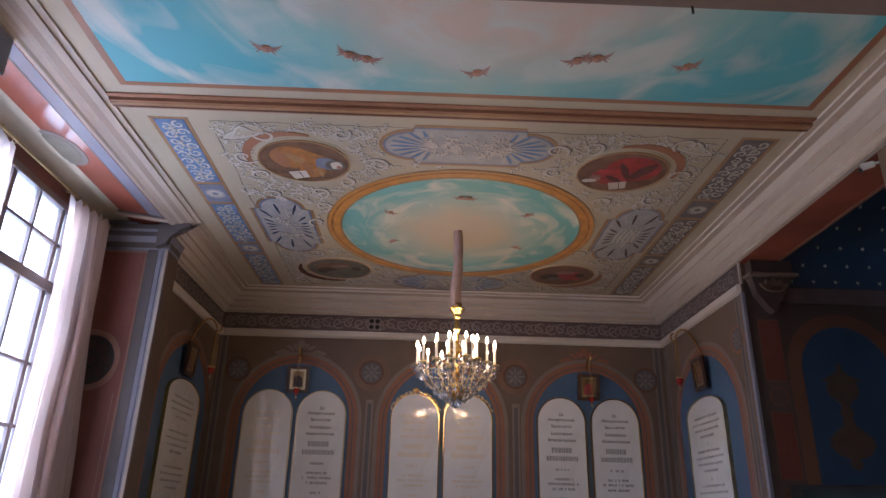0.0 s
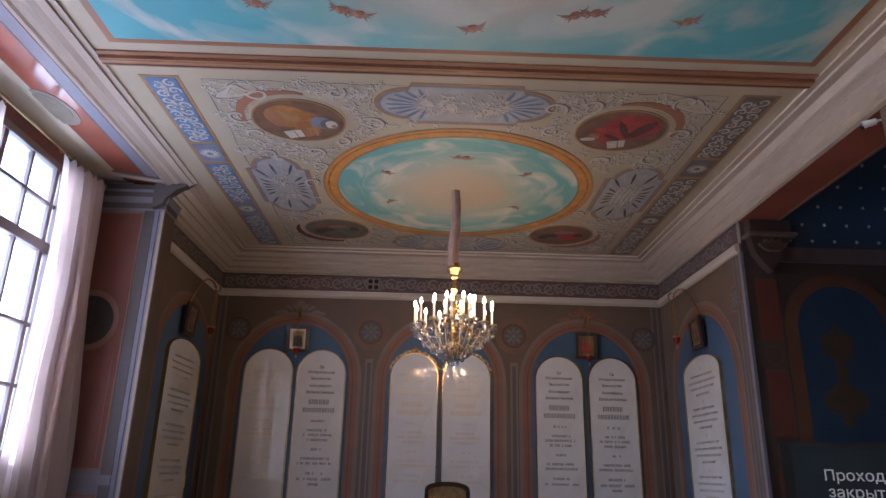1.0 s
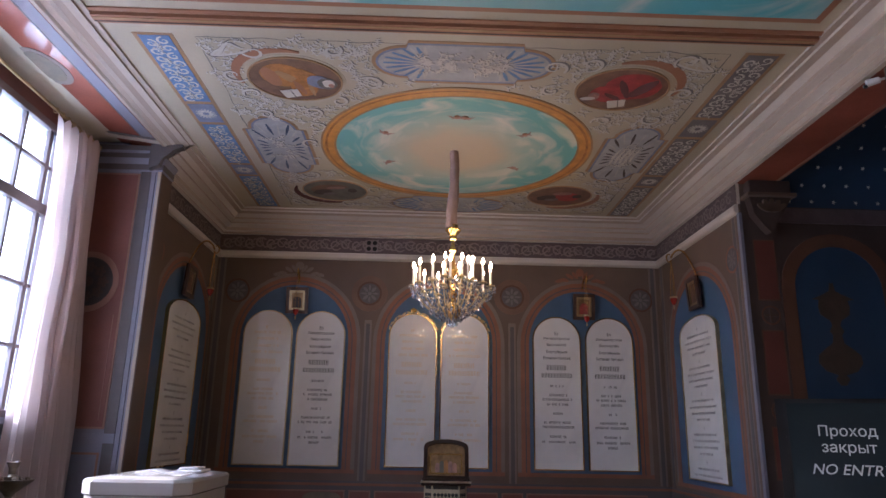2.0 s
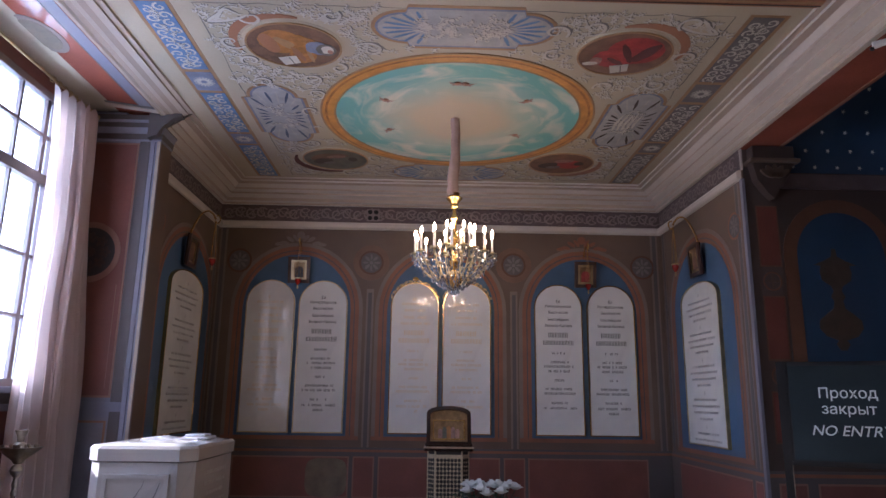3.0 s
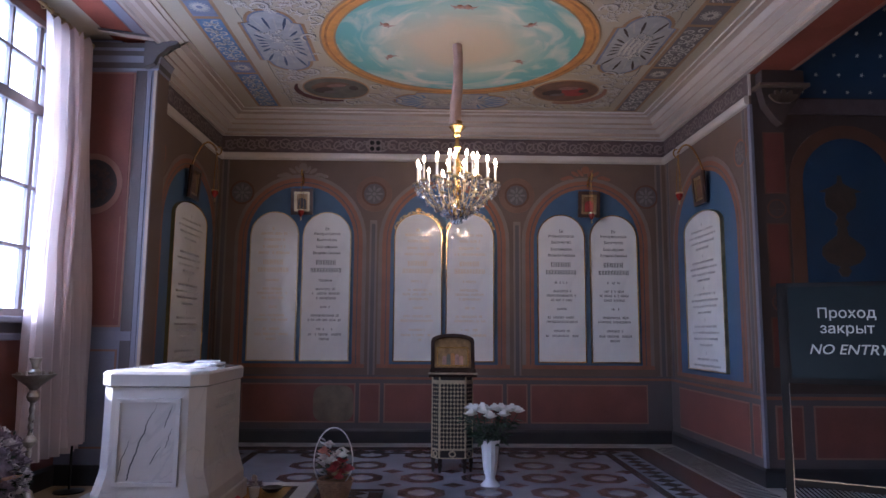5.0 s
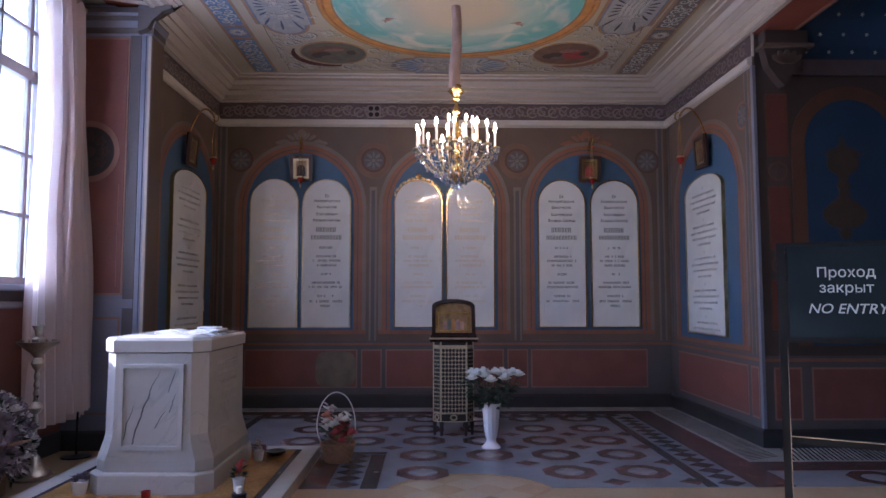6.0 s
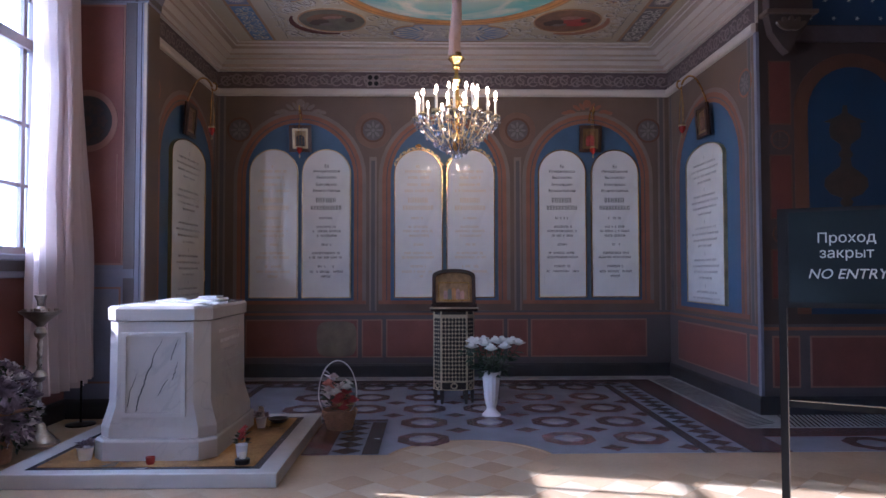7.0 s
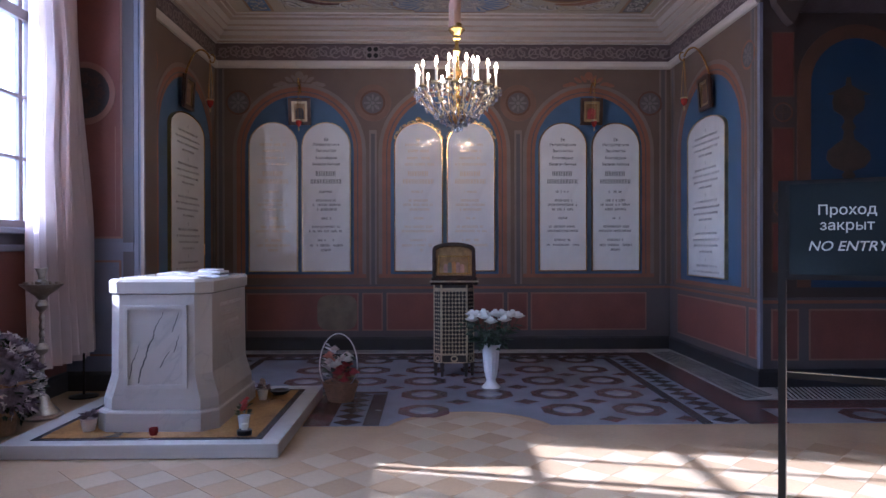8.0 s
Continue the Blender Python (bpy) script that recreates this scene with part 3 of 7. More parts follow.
def stroke(pts, w0, w1, deep=0.004, shade=0.008):
    """A pale stroke with its dark shadow beside it."""
    deep += 0.0006 * rng.random()
    ribbon(STROKES_DARK, [(p[0] + shade, p[1] + shade) for p in pts], w0, w1, deep, CEIL)
    ribbon(STROKES_LIGHT, pts, w0, w1, deep + 0.0016, CEIL)


def flourish(u, v, r, deep=0.004):
    """One painted acanthus spray: a bent stem with leaves to both sides, curled at its end."""
    a, bend = rng.uniform(0, 6.28), rng.choice((-1, 1)) * rng.uniform(1.0, 2.4)
    x, y, stem = u - r * 1.1 * math.cos(a), v - r * 1.1 * math.sin(a), []
    for i in range(8):
        stem.append((x, y))
        x += r * 0.33 * math.cos(a)
        y += r * 0.33 * math.sin(a)
        a += bend * 0.17
        if i in (1, 3, 5) or rng.random() < 0.3:
            for s in (-1, 1):
                b, n = a + s * rng.uniform(0.5, 0.9), r * rng.uniform(0.5, 0.95) * (1.1 - i / 10)
                stroke([(x, y), (x + 0.4 * n * math.cos(b), y + 0.4 * n * math.sin(b)), (x + 0.75 * n * math.cos(b + s * 0.25), y + 0.75 * n * math.sin(b + s * 0.25)),
                        (x + n * math.cos(b + s * 0.55), y + n * math.sin(b + s * 0.55))], r * 0.125, r * 0.025, deep + 0.0004, r * 0.13)
    stroke(stem, r * 0.09, r * 0.06, deep + 0.0008, r * 0.13)
    if rng.random() < 0.45:
        s = 1 if bend > 0 else -1
        stroke(spiral(x - s * r * 0.3 * math.sin(a), y + s * r * 0.3 * math.cos(a), r * 0.32, a - s * 1.57, 0.8, s, 9), r * 0.10, r * 0.05, deep + 0.001, r * 0.07)


OVALS = [(-1.24, 5.33), (1.60, 5.33), (-1.24, 8.13), (1.60, 8.11)]
CARTS = [(0.20, 4.99, 0), (0.20, 8.56, 0), (-1.64, 6.83, 1), (2.05, 6.80, 1)]


def free(x, y):
    if math.hypot(x - DISC[0], y - DISC[1]) < 1.53:
        return False
    if any(math.hypot(x - a, y - b) < 0.50 for a, b in OVALS):
        return False
    for a, b, side in CARTS:
        hx, hy = (0.33, 0.74) if side else (0.74, 0.33)
        if abs(x - a) < hx and abs(y - b) < hy:
            return False
    return True


x = -1.84
while x < 2.25:
    y = 4.79
    while y < 8.72:
        px, py = x + rng.uniform(-0.05, 0.05), y + rng.uniform(-0.05, 0.05)
        if free(px, py):
            flourish(px, -py, rng.uniform(0.05, 0.078))
        y += 0.088
    x += 0.088
# larger volutes among the leaves
done = []
for k in range(900):
    px, py = rng.uniform(-1.78, 2.18), rng.uniform(4.82, 8.68)
    if free(px, py) and all(math.hypot(px - a, py - b) > 0.30 for a, b in done):
        done.append((px, py))
        s, r = rng.choice((-1, 1)), rng.uniform(0.085, 0.125)
        stroke(spiral(px, -py, r, rng.uniform(0, 6.28), rng.uniform(0.9, 1.2), s, 20), 0.016, 0.009, 0.0072, 0.014)
# uneven dark edge of the scrollwork field
edge = []
for (xa, ya), (xb, yb) in (((-1.90, 4.71), (2.29, 4.71)), ((2.29, 4.71), (2.29, 8.77)), ((2.29, 8.77), (-1.90, 8.77)), ((-1.90, 8.77), (-1.90, 4.71))):
    edge += [(xa + (xb - xa) * i / 50 + 0.025 * noise.noise((xa + i * 0.45, ya, 3.0)), -(ya + (yb - ya) * i / 50) + 0.025 * noise.noise((xa, ya + i * 0.45, 7.0))) for i in range(50)]
for i in range(0, 200, 10):
    ribbon(STROKES_DARK, (edge + edge[:12])[i:i + 11], 0.006, 0.005, 0.0042, CEIL)
# large bag-shaped scrolls in the corners
for cx, cy, sx, sy in ((-1.68, 4.86, 1, 1), (2.08, 4.86, -1, 1), (-1.68, 8.62, 1, -1), (2.08, 8.62, -1, -1)):
    bag = [(cx + sx * (0.17 * math.cos(a) + 0.05 * math.sin(2 * a)), -(cy + sy * (0.10 * math.sin(a) - 0.08 * math.cos(a)))) for a in [2 * math.pi * i / 26 for i in range(27)]]
    plate_at("corner_scroll", bag[:26], 0.0, 0.0062, CEIL, CREAM, paint, "pale bag-shaped painted scroll")
    ribbon(STROKES_DARK, bag, 0.007, 0.007, 0.0080, CEIL)
    ribbon(STROKES_LIGHT, [(cx + (p - cx) * 0.86, -cy + (q + cy) * 0.86) for p, q in bag[3:22]], 0.016, 0.010, 0.0088, CEIL)
    stroke([(cx + sx * (-0.12 + 0.03 * i), -(cy + sy * (0.06 * math.cos(i * 0.8) + 0.03 - 0.012 * i))) for i in range(9)], 0.020, 0.008, 0.0085, 0.012)

# strips with white scrolls, blue on the window side, grey on the bay side
for side, (u0, u1) in (("window", (-2.36, -2.09)), ("bay", (2.42, 2.69))):
    plate_at("strip_border", rect(u0 - 0.02, u1 + 0.02, -8.86, -4.68), -0.002, 0.003, CEIL, GOLDLINE, paint, "ochre border line of a strip")
    for y0, y1 in ((4.71, 5.80), (5.86, 6.24), (6.30, 7.30), (7.36, 7.66), (7.72, 8.83)):
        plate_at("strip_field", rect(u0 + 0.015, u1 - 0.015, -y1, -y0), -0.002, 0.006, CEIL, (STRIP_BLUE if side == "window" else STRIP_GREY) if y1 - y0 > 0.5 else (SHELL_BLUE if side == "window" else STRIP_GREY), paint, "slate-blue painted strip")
        cu = (u0 + u1) / 2
        if y1 - y0 > 0.5:
            yy, k = y0 + 0.09, 0
            while yy < y1 - 0.05:
                for s in (-1, 1):
                    pts = spiral(cu + s * 0.055, -yy + s * 0.02, 0.055, rng.uniform(0, 6.28), 1.2, s, 12)
                    ribbon(STROKES_LIGHT, pts, 0.013, 0.006, 0.0085, CEIL)
                flourish(cu, -yy - 0.04, 0.05, 0.0078)
                yy += 0.115
        else:
            for k in range(18):
                a = 2 * math.pi * k / 18
                ribbon(STROKES_LIGHT, [(cu + r * math.cos(a), -(y0 + y1) / 2 + r * math.sin(a)) for r in (0.03, 0.06, 0.10)], 0.008, 0.012, 0.0085, CEIL)

# shell cartouches
for cx, cy, side in CARTS:
    def cart(grow):
        pts = []
        for s in (1, -1):
            for i in range(13):
                a = -math.pi / 2 + math.pi * i / 12
                pts.append((s * (0.47 + (0.235 + grow) * math.cos(a)), s * (0.20 + grow) * math.sin(a)))
            pts.append((s * 0.45, s * (0.27 + grow)))
            pts.append((-s * 0.45, s * (0.27 + grow)))
        return [(cx + (b if side else a), -cy + (a if side else b)) for a, b in pts]
    plate_at("cartouche_border", cart(0.055), -0.002, 0.004, CEIL, GOLDLINE, paint, "ochre border of a shell cartouche")
    plate_at("cartouche_line", cart(0.022), -0.002, 0.0055, CEIL, SHELL_BLUE, paint, "slate line inside the border")
    plate_at("cartouche_field", cart(0.0), -0.002, 0.007, CEIL, SHELL_PALE, paint, "pale grey fluted shell cartouche")
    rays, pale = bmesh.new(), bmesh.new()

    def turned(p, q):
        return (cx + (q if side else p), -cy + (p if side else q))
    if side:
        for k in range(34):
            a = 2 * math.pi * (k + 0.5) / 34
            e = 1.0 / max(abs(math.cos(a)) / 0.64, abs(math.sin(a)) / 0.232)
            e = min(e, 0.66) * (1.0 if abs(math.cos(a)) < 0.93 else 0.95)
            line = [(e * f * math.cos(a), e * f * math.sin(a)) for f in (0.56, 0.78, 0.97)]
            ribbon(rays if k % 2 else pale, [turned(p, q) for p, q in line], 0.007, 0.026 if k % 2 else 0.012, 0.0095 if k % 2 else 0.0088, CEIL)
    else:
        for s in (-1, 1):
            for k in range(19):
                a = -1.5 + 3.0 * k / 18
                line = [(s * (0.30 + r * math.cos(a) * 1.05), r * math.sin(a) * 0.72) for r in (0.12, 0.23, 0.345)]
                ribbon(rays if k % 2 else pale, [turned(p, q) for p, q in line], 0.007, 0.027, 0.0095 if k % 2 else 0.0088, CEIL)
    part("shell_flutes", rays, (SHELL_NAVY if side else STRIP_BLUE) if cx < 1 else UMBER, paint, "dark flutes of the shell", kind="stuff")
    part("shell_ribs", pale, SHELL_RIB, paint, "pale ribs of the shell", kind="stuff")
    for k in range(16 if side else 44):
        flourish(cx + (rng.uniform(-0.10, 0.10) if side else rng.uniform(-0.36, 0.36)), -cy + (rng.uniform(-0.33, 0.33) if side else rng.uniform(-0.13, 0.13)), rng.uniform(0.045, 0.07), 0.0108)
    if cx > 1:
        for k in range(5):
            ribbon(STROKES_LIGHT, [turned(-0.20 + 0.02 * k, -0.11 + 0.05 * k), turned(0.0, -0.12 + 0.05 * k), turned(0.22, -0.10 + 0.05 * k)], 0.016, 0.016, 0.0135, CEIL)

# oval frescoes: ground, robe shapes, and the russet crescent outside
for (cx, cy), ground, robe in zip(OVALS, (FRESCO_BROWN, FRESCO_BROWN, FRESCO_GREY, FRESCO_BROWN), (ROBE_ORANGE, ROBE_RED, FRESCO_GREY, ROBE_RED)):
    out = math.atan2(-(cy - DISC[1]), cx - DISC[0])
    plate_at("oval_border", oval(cx, -cy, 0.435, 0.40, 48), -0.002, 0.005, CEIL, CREAM, paint, "pale rim of an oval fresco")
    plate_at("oval_field", oval(cx, -cy, 0.405, 0.37, 48), -0.002, 0.009, CEIL, ground, paint, "umber ground of an oval fresco")
    # robe, sleeve, book and halo as plain daubs: (across, away, half sizes, turn, paint)
    if cy > 6:
        shapes = [(-0.05, -0.05, 0.25, 0.16, 0.2, FRESCO_BROWN), (0.10, 0.02, 0.16, 0.15, -0.4, robe), (-0.16, 0.06, 0.13, 0.09, 0.5, UMBER), (0.02, -0.10, 0.12, 0.05, 0.1, WING), (0.22, -0.02, 0.06, 0.07, 0, UMBER), (-0.08, 0.12, 0.09, 0.04, 0.3, MEDAL)]
    elif cx < 0:
        shapes = [(-0.13, 0.06, 0.23, 0.27, 0.4, FRESCO_BROWN), (-0.10, -0.07, 0.19, 0.19, 0.5, ROBE_ORANGE), (-0.20, -0.04, 0.07, 0.16, 0.2, BROWN), (-0.04, -0.02, 0.05, 0.16, 0.7, GOLDLINE), (0.06, 0.12, 0.12, 0.17, -0.2, ROBE_ORANGE), (0.09, -0.10, 0.12, 0.07, -0.6, ROBE_ORANGE),
                  (0.02, 0.13, 0.03, 0.13, 0.3, BROWN), (0.12, 0.15, 0.02, 0.12, 0.1, GOLDLINE), (0.20, 0.02, 0.10, 0.11, 0.3, SHELL_BLUE), (0.27, 0.05, 0.085, 0.10, 0, GREY_DARK), (0.28, 0.05, 0.055, 0.07, 0, GREY_PAINT), (0.30, 0.08, 0.03, 0.04, 0, FLESH)]
    else:
        shapes = [(0.08, -0.06, 0.25, 0.22, -0.3, ROBE_RED), (-0.10, 0.08, 0.17, 0.14, -0.5, ROBE_RED), (0.18, -0.04, 0.06, 0.17, -0.5, MOSAIC_RED), (0.02, -0.02, 0.035, 0.17, 0.4, MOSAIC_RED), (-0.05, 0.12, 0.03, 0.10, 0.9, MOSAIC_RED), (-0.22, 0.12, 0.05, 0.07, 0, WING), (-0.26, 0.16, 0.07, 0.03, 0.2, GREY_PAINT)]
    for k, (a, b, ra, rb, tn, mt) in enumerate(shapes):
        rim_pts = [(p + 0.014 * noise.noise((p * 14, q * 14, k)), q + 0.014 * noise.noise((p * 14, q * 14, k + 9))) for p, q in oval(cx + a, -cy - b, ra, rb, 26, tn)]
        plate_at("daub", rim_pts, 0.0, 0.0094 + 0.0004 * k, CEIL, mt, paint)
    if cy < 6:
        bu = -0.07 if cx < 0 else 0.02
        plate_at("book_shape", [(cx + bu - 0.10, -cy - 0.20), (cx + bu + 0.06, -cy - 0.16), (cx + bu + 0.08, -cy - 0.28), (cx + bu - 0.06, -cy - 0.33)], 0.0, 0.0150, CEIL, GREY_PAINT, paint, "pale open book shape")
        plate_at("book_shape", [(cx + bu - 0.01, -cy - 0.18), (cx + bu + 0.0, -cy - 0.18), (cx + bu + 0.03, -cy - 0.30), (cx + bu + 0.02, -cy - 0.30)], 0.0, 0.0154, CEIL, GREY_DARK, paint)
    part("oval_rim", band(bmesh.new(), oval(cx, -cy, 0.408, 0.373, 48), oval(cx, -cy, 0.392, 0.357, 48), -0.002, 0.0160, CEIL), GOLDLINE, paint, "ochre line round an oval")
    arc_o, arc_i = [], []
    for i in range(21):
        a = out - 1.0 + 2.0 * i / 20
        w = 0.085 * math.sin(math.pi * (0.06 + 0.88 * i / 20))
        arc_o.append((cx + (0.47 + w) * math.cos(a), -cy + (0.44 + w) * math.sin(a)))
        arc_i.append((cx + 0.465 * math.cos(a), -cy + 0.435 * math.sin(a)))
    part("crescent", band(bmesh.new(), arc_o, arc_i, -0.002, 0.008, CEIL, closed=False), MOSAIC_RED if robe is FRESCO_GREY else BROWN, paint, "russet crescent beside an oval")

part("scrollwork_light", STROKES_LIGHT, GREY_PAINT, paint, "pale grey painted scrollwork", kind="stuff")
part("scrollwork_dark", STROKES_DARK, GREY_DARK, paint, "dark grey strokes of the painted scrollwork", kind="stuff")

# the front heaven panel and the moulded bands between
panel = thing("sky_panel", (0.25, 2.85, CEIL_Z), "large painted sky panel with clouds and small winged shapes", "ceiling painting", kind="structure")
plate_at("panel_border", rect(-2.42, 2.74, -4.26, -2.0), -0.002, 0.003, CEIL, BROWN, panel, "russet border of the sky panel")
plate_at("panel_field", rect(-2.36, 2.68, -4.205, -2.0), -0.002, 0.007, CEIL, SKY_PANEL, panel, "turquoise painted sky with clouds")
bm = bmesh.new()
for y0, y1, d in ((4.36, 4.40, 0.012), (4.42, 4.50, 0.03), (4.50, 4.545, 0.015)):
    prism(bm, rect(-2.57, 2.83, -y1, -y0), -0.002, d, CEIL)
cb = structure("ceiling_band", bm, BROWN, "russet moulded band between two ceiling paintings", "trim")
plate_at("gilt_line", rect(-2.57, 2.83, -4.472, -4.445), 0.0, 0.034, CEIL, GOLDLINE, cb, "dull gilt line on the band")
plate_at("dark_line", rect(-2.57, 2.83, -4.505, -4.492), 0.0, 0.0325, CEIL, UMBER, cb, "dark line on the band")


def winged(u, v, size, turn, parent):
    """A plain winged daub."""
    c, s = math.cos(turn), math.sin(turn)

    def at(a, b):
        return (u + size * (a * c - b * s), v + size * (a * s + b * c))
    d = 0.0110 + 0.0008 * rng.random()
    for k in (-1, 1):
        ribbon_bm = bmesh.new()
        for f in range(4):
            rise = 0.55 - 0.32 * f
            ribbon(ribbon_bm, [at(k * q * (1.0 - 0.13 * f), rise * q * q + 0.12 * (1 - q)) for q in (0.15, 0.4, 0.65, 0.9, 1.1)], size * 0.17, size * 0.05, d - 0.0003 * f, CEIL)
        part("wing_shape", ribbon_bm, WING, parent)
    plate_at("round_shape", oval(*at(0, 0), size * 0.34, size * 0.38, 16), 0.0, d + 0.0006, CEIL, FLESH, parent)
    plate_at("tuft_shape", oval(*at(0.03, 0.22), size * 0.32, size * 0.20, 14, turn), 0.0, d + 0.0009, CEIL, BROWN, parent)
    plate_at("shade_shape", oval(*at(0.10, -0.12), size * 0.14, size * 0.16, 12, turn), 0.0, d + 0.0012, CEIL, WING, parent)


for (x, y), a in zip(((0.19, 3.95), (0.86, 3.77), (0.99, 3.74), (-0.70, 3.80), (-0.58, 3.84), (1.62, 3.79), (-1.25, 3.77)), (0.3, 0.5, 0.2, -0.5, -0.3, 0.4, -0.2)):
    winged(x, -y, 0.10, a, panel)
for (x, y), a in zip(((0.19, 5.96), (0.27, 5.97), (0.90, 6.31), (0.90, 7.20), (-0.52, 7.12), (-0.52, 6.36)), (0.1, -0.2, 0.6, 2.6, -2.4, -0.5)):
    winged(x, -y, 0.08, a, paint)


# ---------- painted walls ----------
def niche(name, m, cu, half, v0, spring, rise, label):
    """A blue arched field with its painted bands."""
    n = thing(name, m @ Vector((cu, v0, 0)), label, "niche", kind="structure")
    plate_at("field", arch(cu, half, v0, spring, rise), -0.004, 0.004, m, BLUE, n, "blue painted arched field")
    for a, b, material, d in ((0.0, 0.045, OCHRE, 0.008), (0.045, 0.06, STILE, 0.006), (0.06, 0.115, OCHRE, 0.007), (0.115, 0.165, TAUPE, 0.005)):
        o = arch(cu, half + b, v0, spring, rise + b)
        i = arch(cu, half + a, v0, spring, rise + a)
        part("band", band(bmesh.new(), o[1:] + o[:1], i[1:] + i[:1], -0.004, d, m, closed=False), material, n, "painted band round the arch")
    plate_at("sill_line", rect(cu - half - 0.165, cu + half + 0.165, v0 - 0.05, v0), -0.004, 0.006, m, OCHRE, n, "russet painted line below the field")
    return n


niche("niche_1", BACK, -1.835, 0.735, 1.04, 2.71, 0.76, "blue arched niche behind two memorial tablets")
niche("niche_2", BACK, 0.135, 0.735, 1.04, 2.71, 0.76, "blue arched niche behind two memorial tablets")
niche("niche_3", BACK, 2.105, 0.735, 1.04, 2.71, 0.76, "blue arched niche behind two memorial tablets")
niche("niche_4", RIGHT, -8.02, 0.87, 0.98, 2.62, 0.80, "blue arched niche with one wide tablet")
niche("niche_5", LEFT, 8.22, 0.87, 0.98, 2.62, 0.80, "blue arched niche with one wide tablet")


def dado(name, m, panels, u0, u1, v0=0.27, v1=0.785):
    """Dark stiles with red painted panels."""
    n = thing(name, m @ Vector(((u0 + u1) / 2, 0, 0)), "painted dado with brick-red panels between grey stiles", "dado", kind="structure")
    plate_at("ground", rect(u0, u1, 0.17, 0.90), -0.004, 0.004, m, STILE, n, "dark grey painted dado ground")
    plate_at("top_rail", rect(u0, u1, 0.84, 0.872), -0.004, 0.010, m, OCHRE, n, "russet painted rail line")
    for a, b in panels:
        plate_at("panel_line", rect(a, b, v0, v1), -0.004, 0.007, m, DADO_LINE, n)
        plate_at("panel", rect(a + 0.018, b - 0.018, v0 + 0.018, v1 - 0.018), -0.004, 0.010, m, DADO, n)
    return n


d1 = dado("dado_1", BACK, ((-2.56, -1.04), (-0.99, -0.71), (-0.66, 0.94), (0.99, 1.27), (1.31, 2.90)), XL, XR)
plate_at("bare_patch", [(-1.33 + 0.27 * math.copysign(abs(math.cos(a)) ** 0.5, math.cos(a)), 0.52 + 0.24 * math.copysign(abs(math.sin(a)) ** 0.5, math.sin(a))) for a in [math.tau * (i + 0.5) / 24 for i in range(24)]], 0.0, 0.013, BACK, BARE, d1, "bare olive-grey patch in a panel")
dado("dado_2", RIGHT, ((-9.0, -7.05), (-6.985, -6.82)), -9.3, -6.76)
dado("dado_3", LEFT, ((7.20, 9.0),), 7.10, 9.3)
dado("dado_4", BAY, ((3.34, 3.62), (3.72, 5.3), (5.4, 7.0)), XR, 7.5)

# vertical painted lines in the corners
for m, us in ((BACK, (-2.90, 3.13, -0.84, 1.14)), (RIGHT, (-9.18, -6.90)), (LEFT, (9.18,))):
    for u in us:
        plate_at("painted_line", rect(u - 0.05, u + 0.05, 0.9, 3.0 if m is BACK and -2 < u < 2 else 3.83), -0.004, 0.005, m, TAUPE, None)
        ob = plate_at("painted_line", rect(u - 0.025, u + 0.025, 0.9, 2.95 if m is BACK and -2 < u < 2 else 3.83), -0.004, 0.008, m, STILE, None)
for ob in [o for o in scene.objects if o.name.startswith("painted_line")]:
    tagged(ob, "vertical painted line on the grey-brown wall", "painted line", kind="structure")


def rosette_paint(name, m, u, v, r, rim=OCHRE, heart=MEDAL, halo=0.0):
    n = thing(name, m @ Vector((u, v, 0)), "round painted rosette with grey petals in a russet ring", "painted medallion", "wall rosettes", kind="structure")
    part("ring", band(bmesh.new(), oval(u, v, r, r, 32), oval(u, v, r * 0.84, r * 0.84, 32), -0.004, 0.008, m), rim, n)
    plate_at("disc", oval(u, v, r * 0.84, r * 0.84, 32), -0.004, 0.0065, m, STILE, n)
    if halo:
        plate_at("halo", oval(u, v, halo, halo, 40), -0.004, 0.0045, m, HALO, n, "broad dim russet ring")
    bm = bmesh.new()
    for k in range(8):
        a = math.pi * k / 4
        prism(bm, oval(u + r * 0.46 * math.cos(a), v + r * 0.46 * math.sin(a), r * 0.26, r * (0.13 if k % 2 else 0.09), 10, a), -0.002, 0.008, m)
    prism(bm, oval(u, v, r * 0.16, r * 0.16, 12), -0.002, 0.010, m)
    part("petals", bm, heart, n)


for u in (-2.66, -0.84, 1.14, 2.95):
    rosette_paint("wall_rosette", BACK, u, 3.37, 0.17, rim=UMBER_BAND, halo=0.25 if abs(u) < 2 else 0.0)
rosette_paint("wall_rosette", RIGHT, -7.0, 3.39, 0.15)
rosette_paint("wall_rosette", LEFT, 7.2, 3.39, 0.15)

# frieze scrolls
SCROLL = bmesh.new()
for m, u0, u1 in ((BACK, XL, XR), (RIGHT, -9.3, -6.82), (LEFT, 7.12, 9.3)):
    u = u0 + 0.12
    k = 0
    while u < u1 - 0.08:
        s = 1 if k % 2 else -1
        ribbon(SCROLL, spiral(u, 4.055, 0.085, s * 0.6, 1.3, s, 14), 0.014, 0.007, 0.011, m)
        ribbon(SCROLL, [(u - 0.1 + 0.05 * i, 4.055 + s * 0.065 * math.cos(i * 0.8)) for i in range(5)], 0.010, 0.005, 0.010, m)
        for q in range(3):
            a = rng.uniform(0, 6.28)
            ribbon(SCROLL, [(u + r * math.cos(a + r * 6), 4.055 + r * math.sin(a + r * 6)) for r in (0.03, 0.06, 0.09)], 0.012, 0.004, 0.012, m)
        u += 0.15
        k += 1
part("frieze_scrolls", SCROLL, FRIEZE_ORN, None, "grey painted scrolls along the frieze", kind="stuff", category="painted ornament")

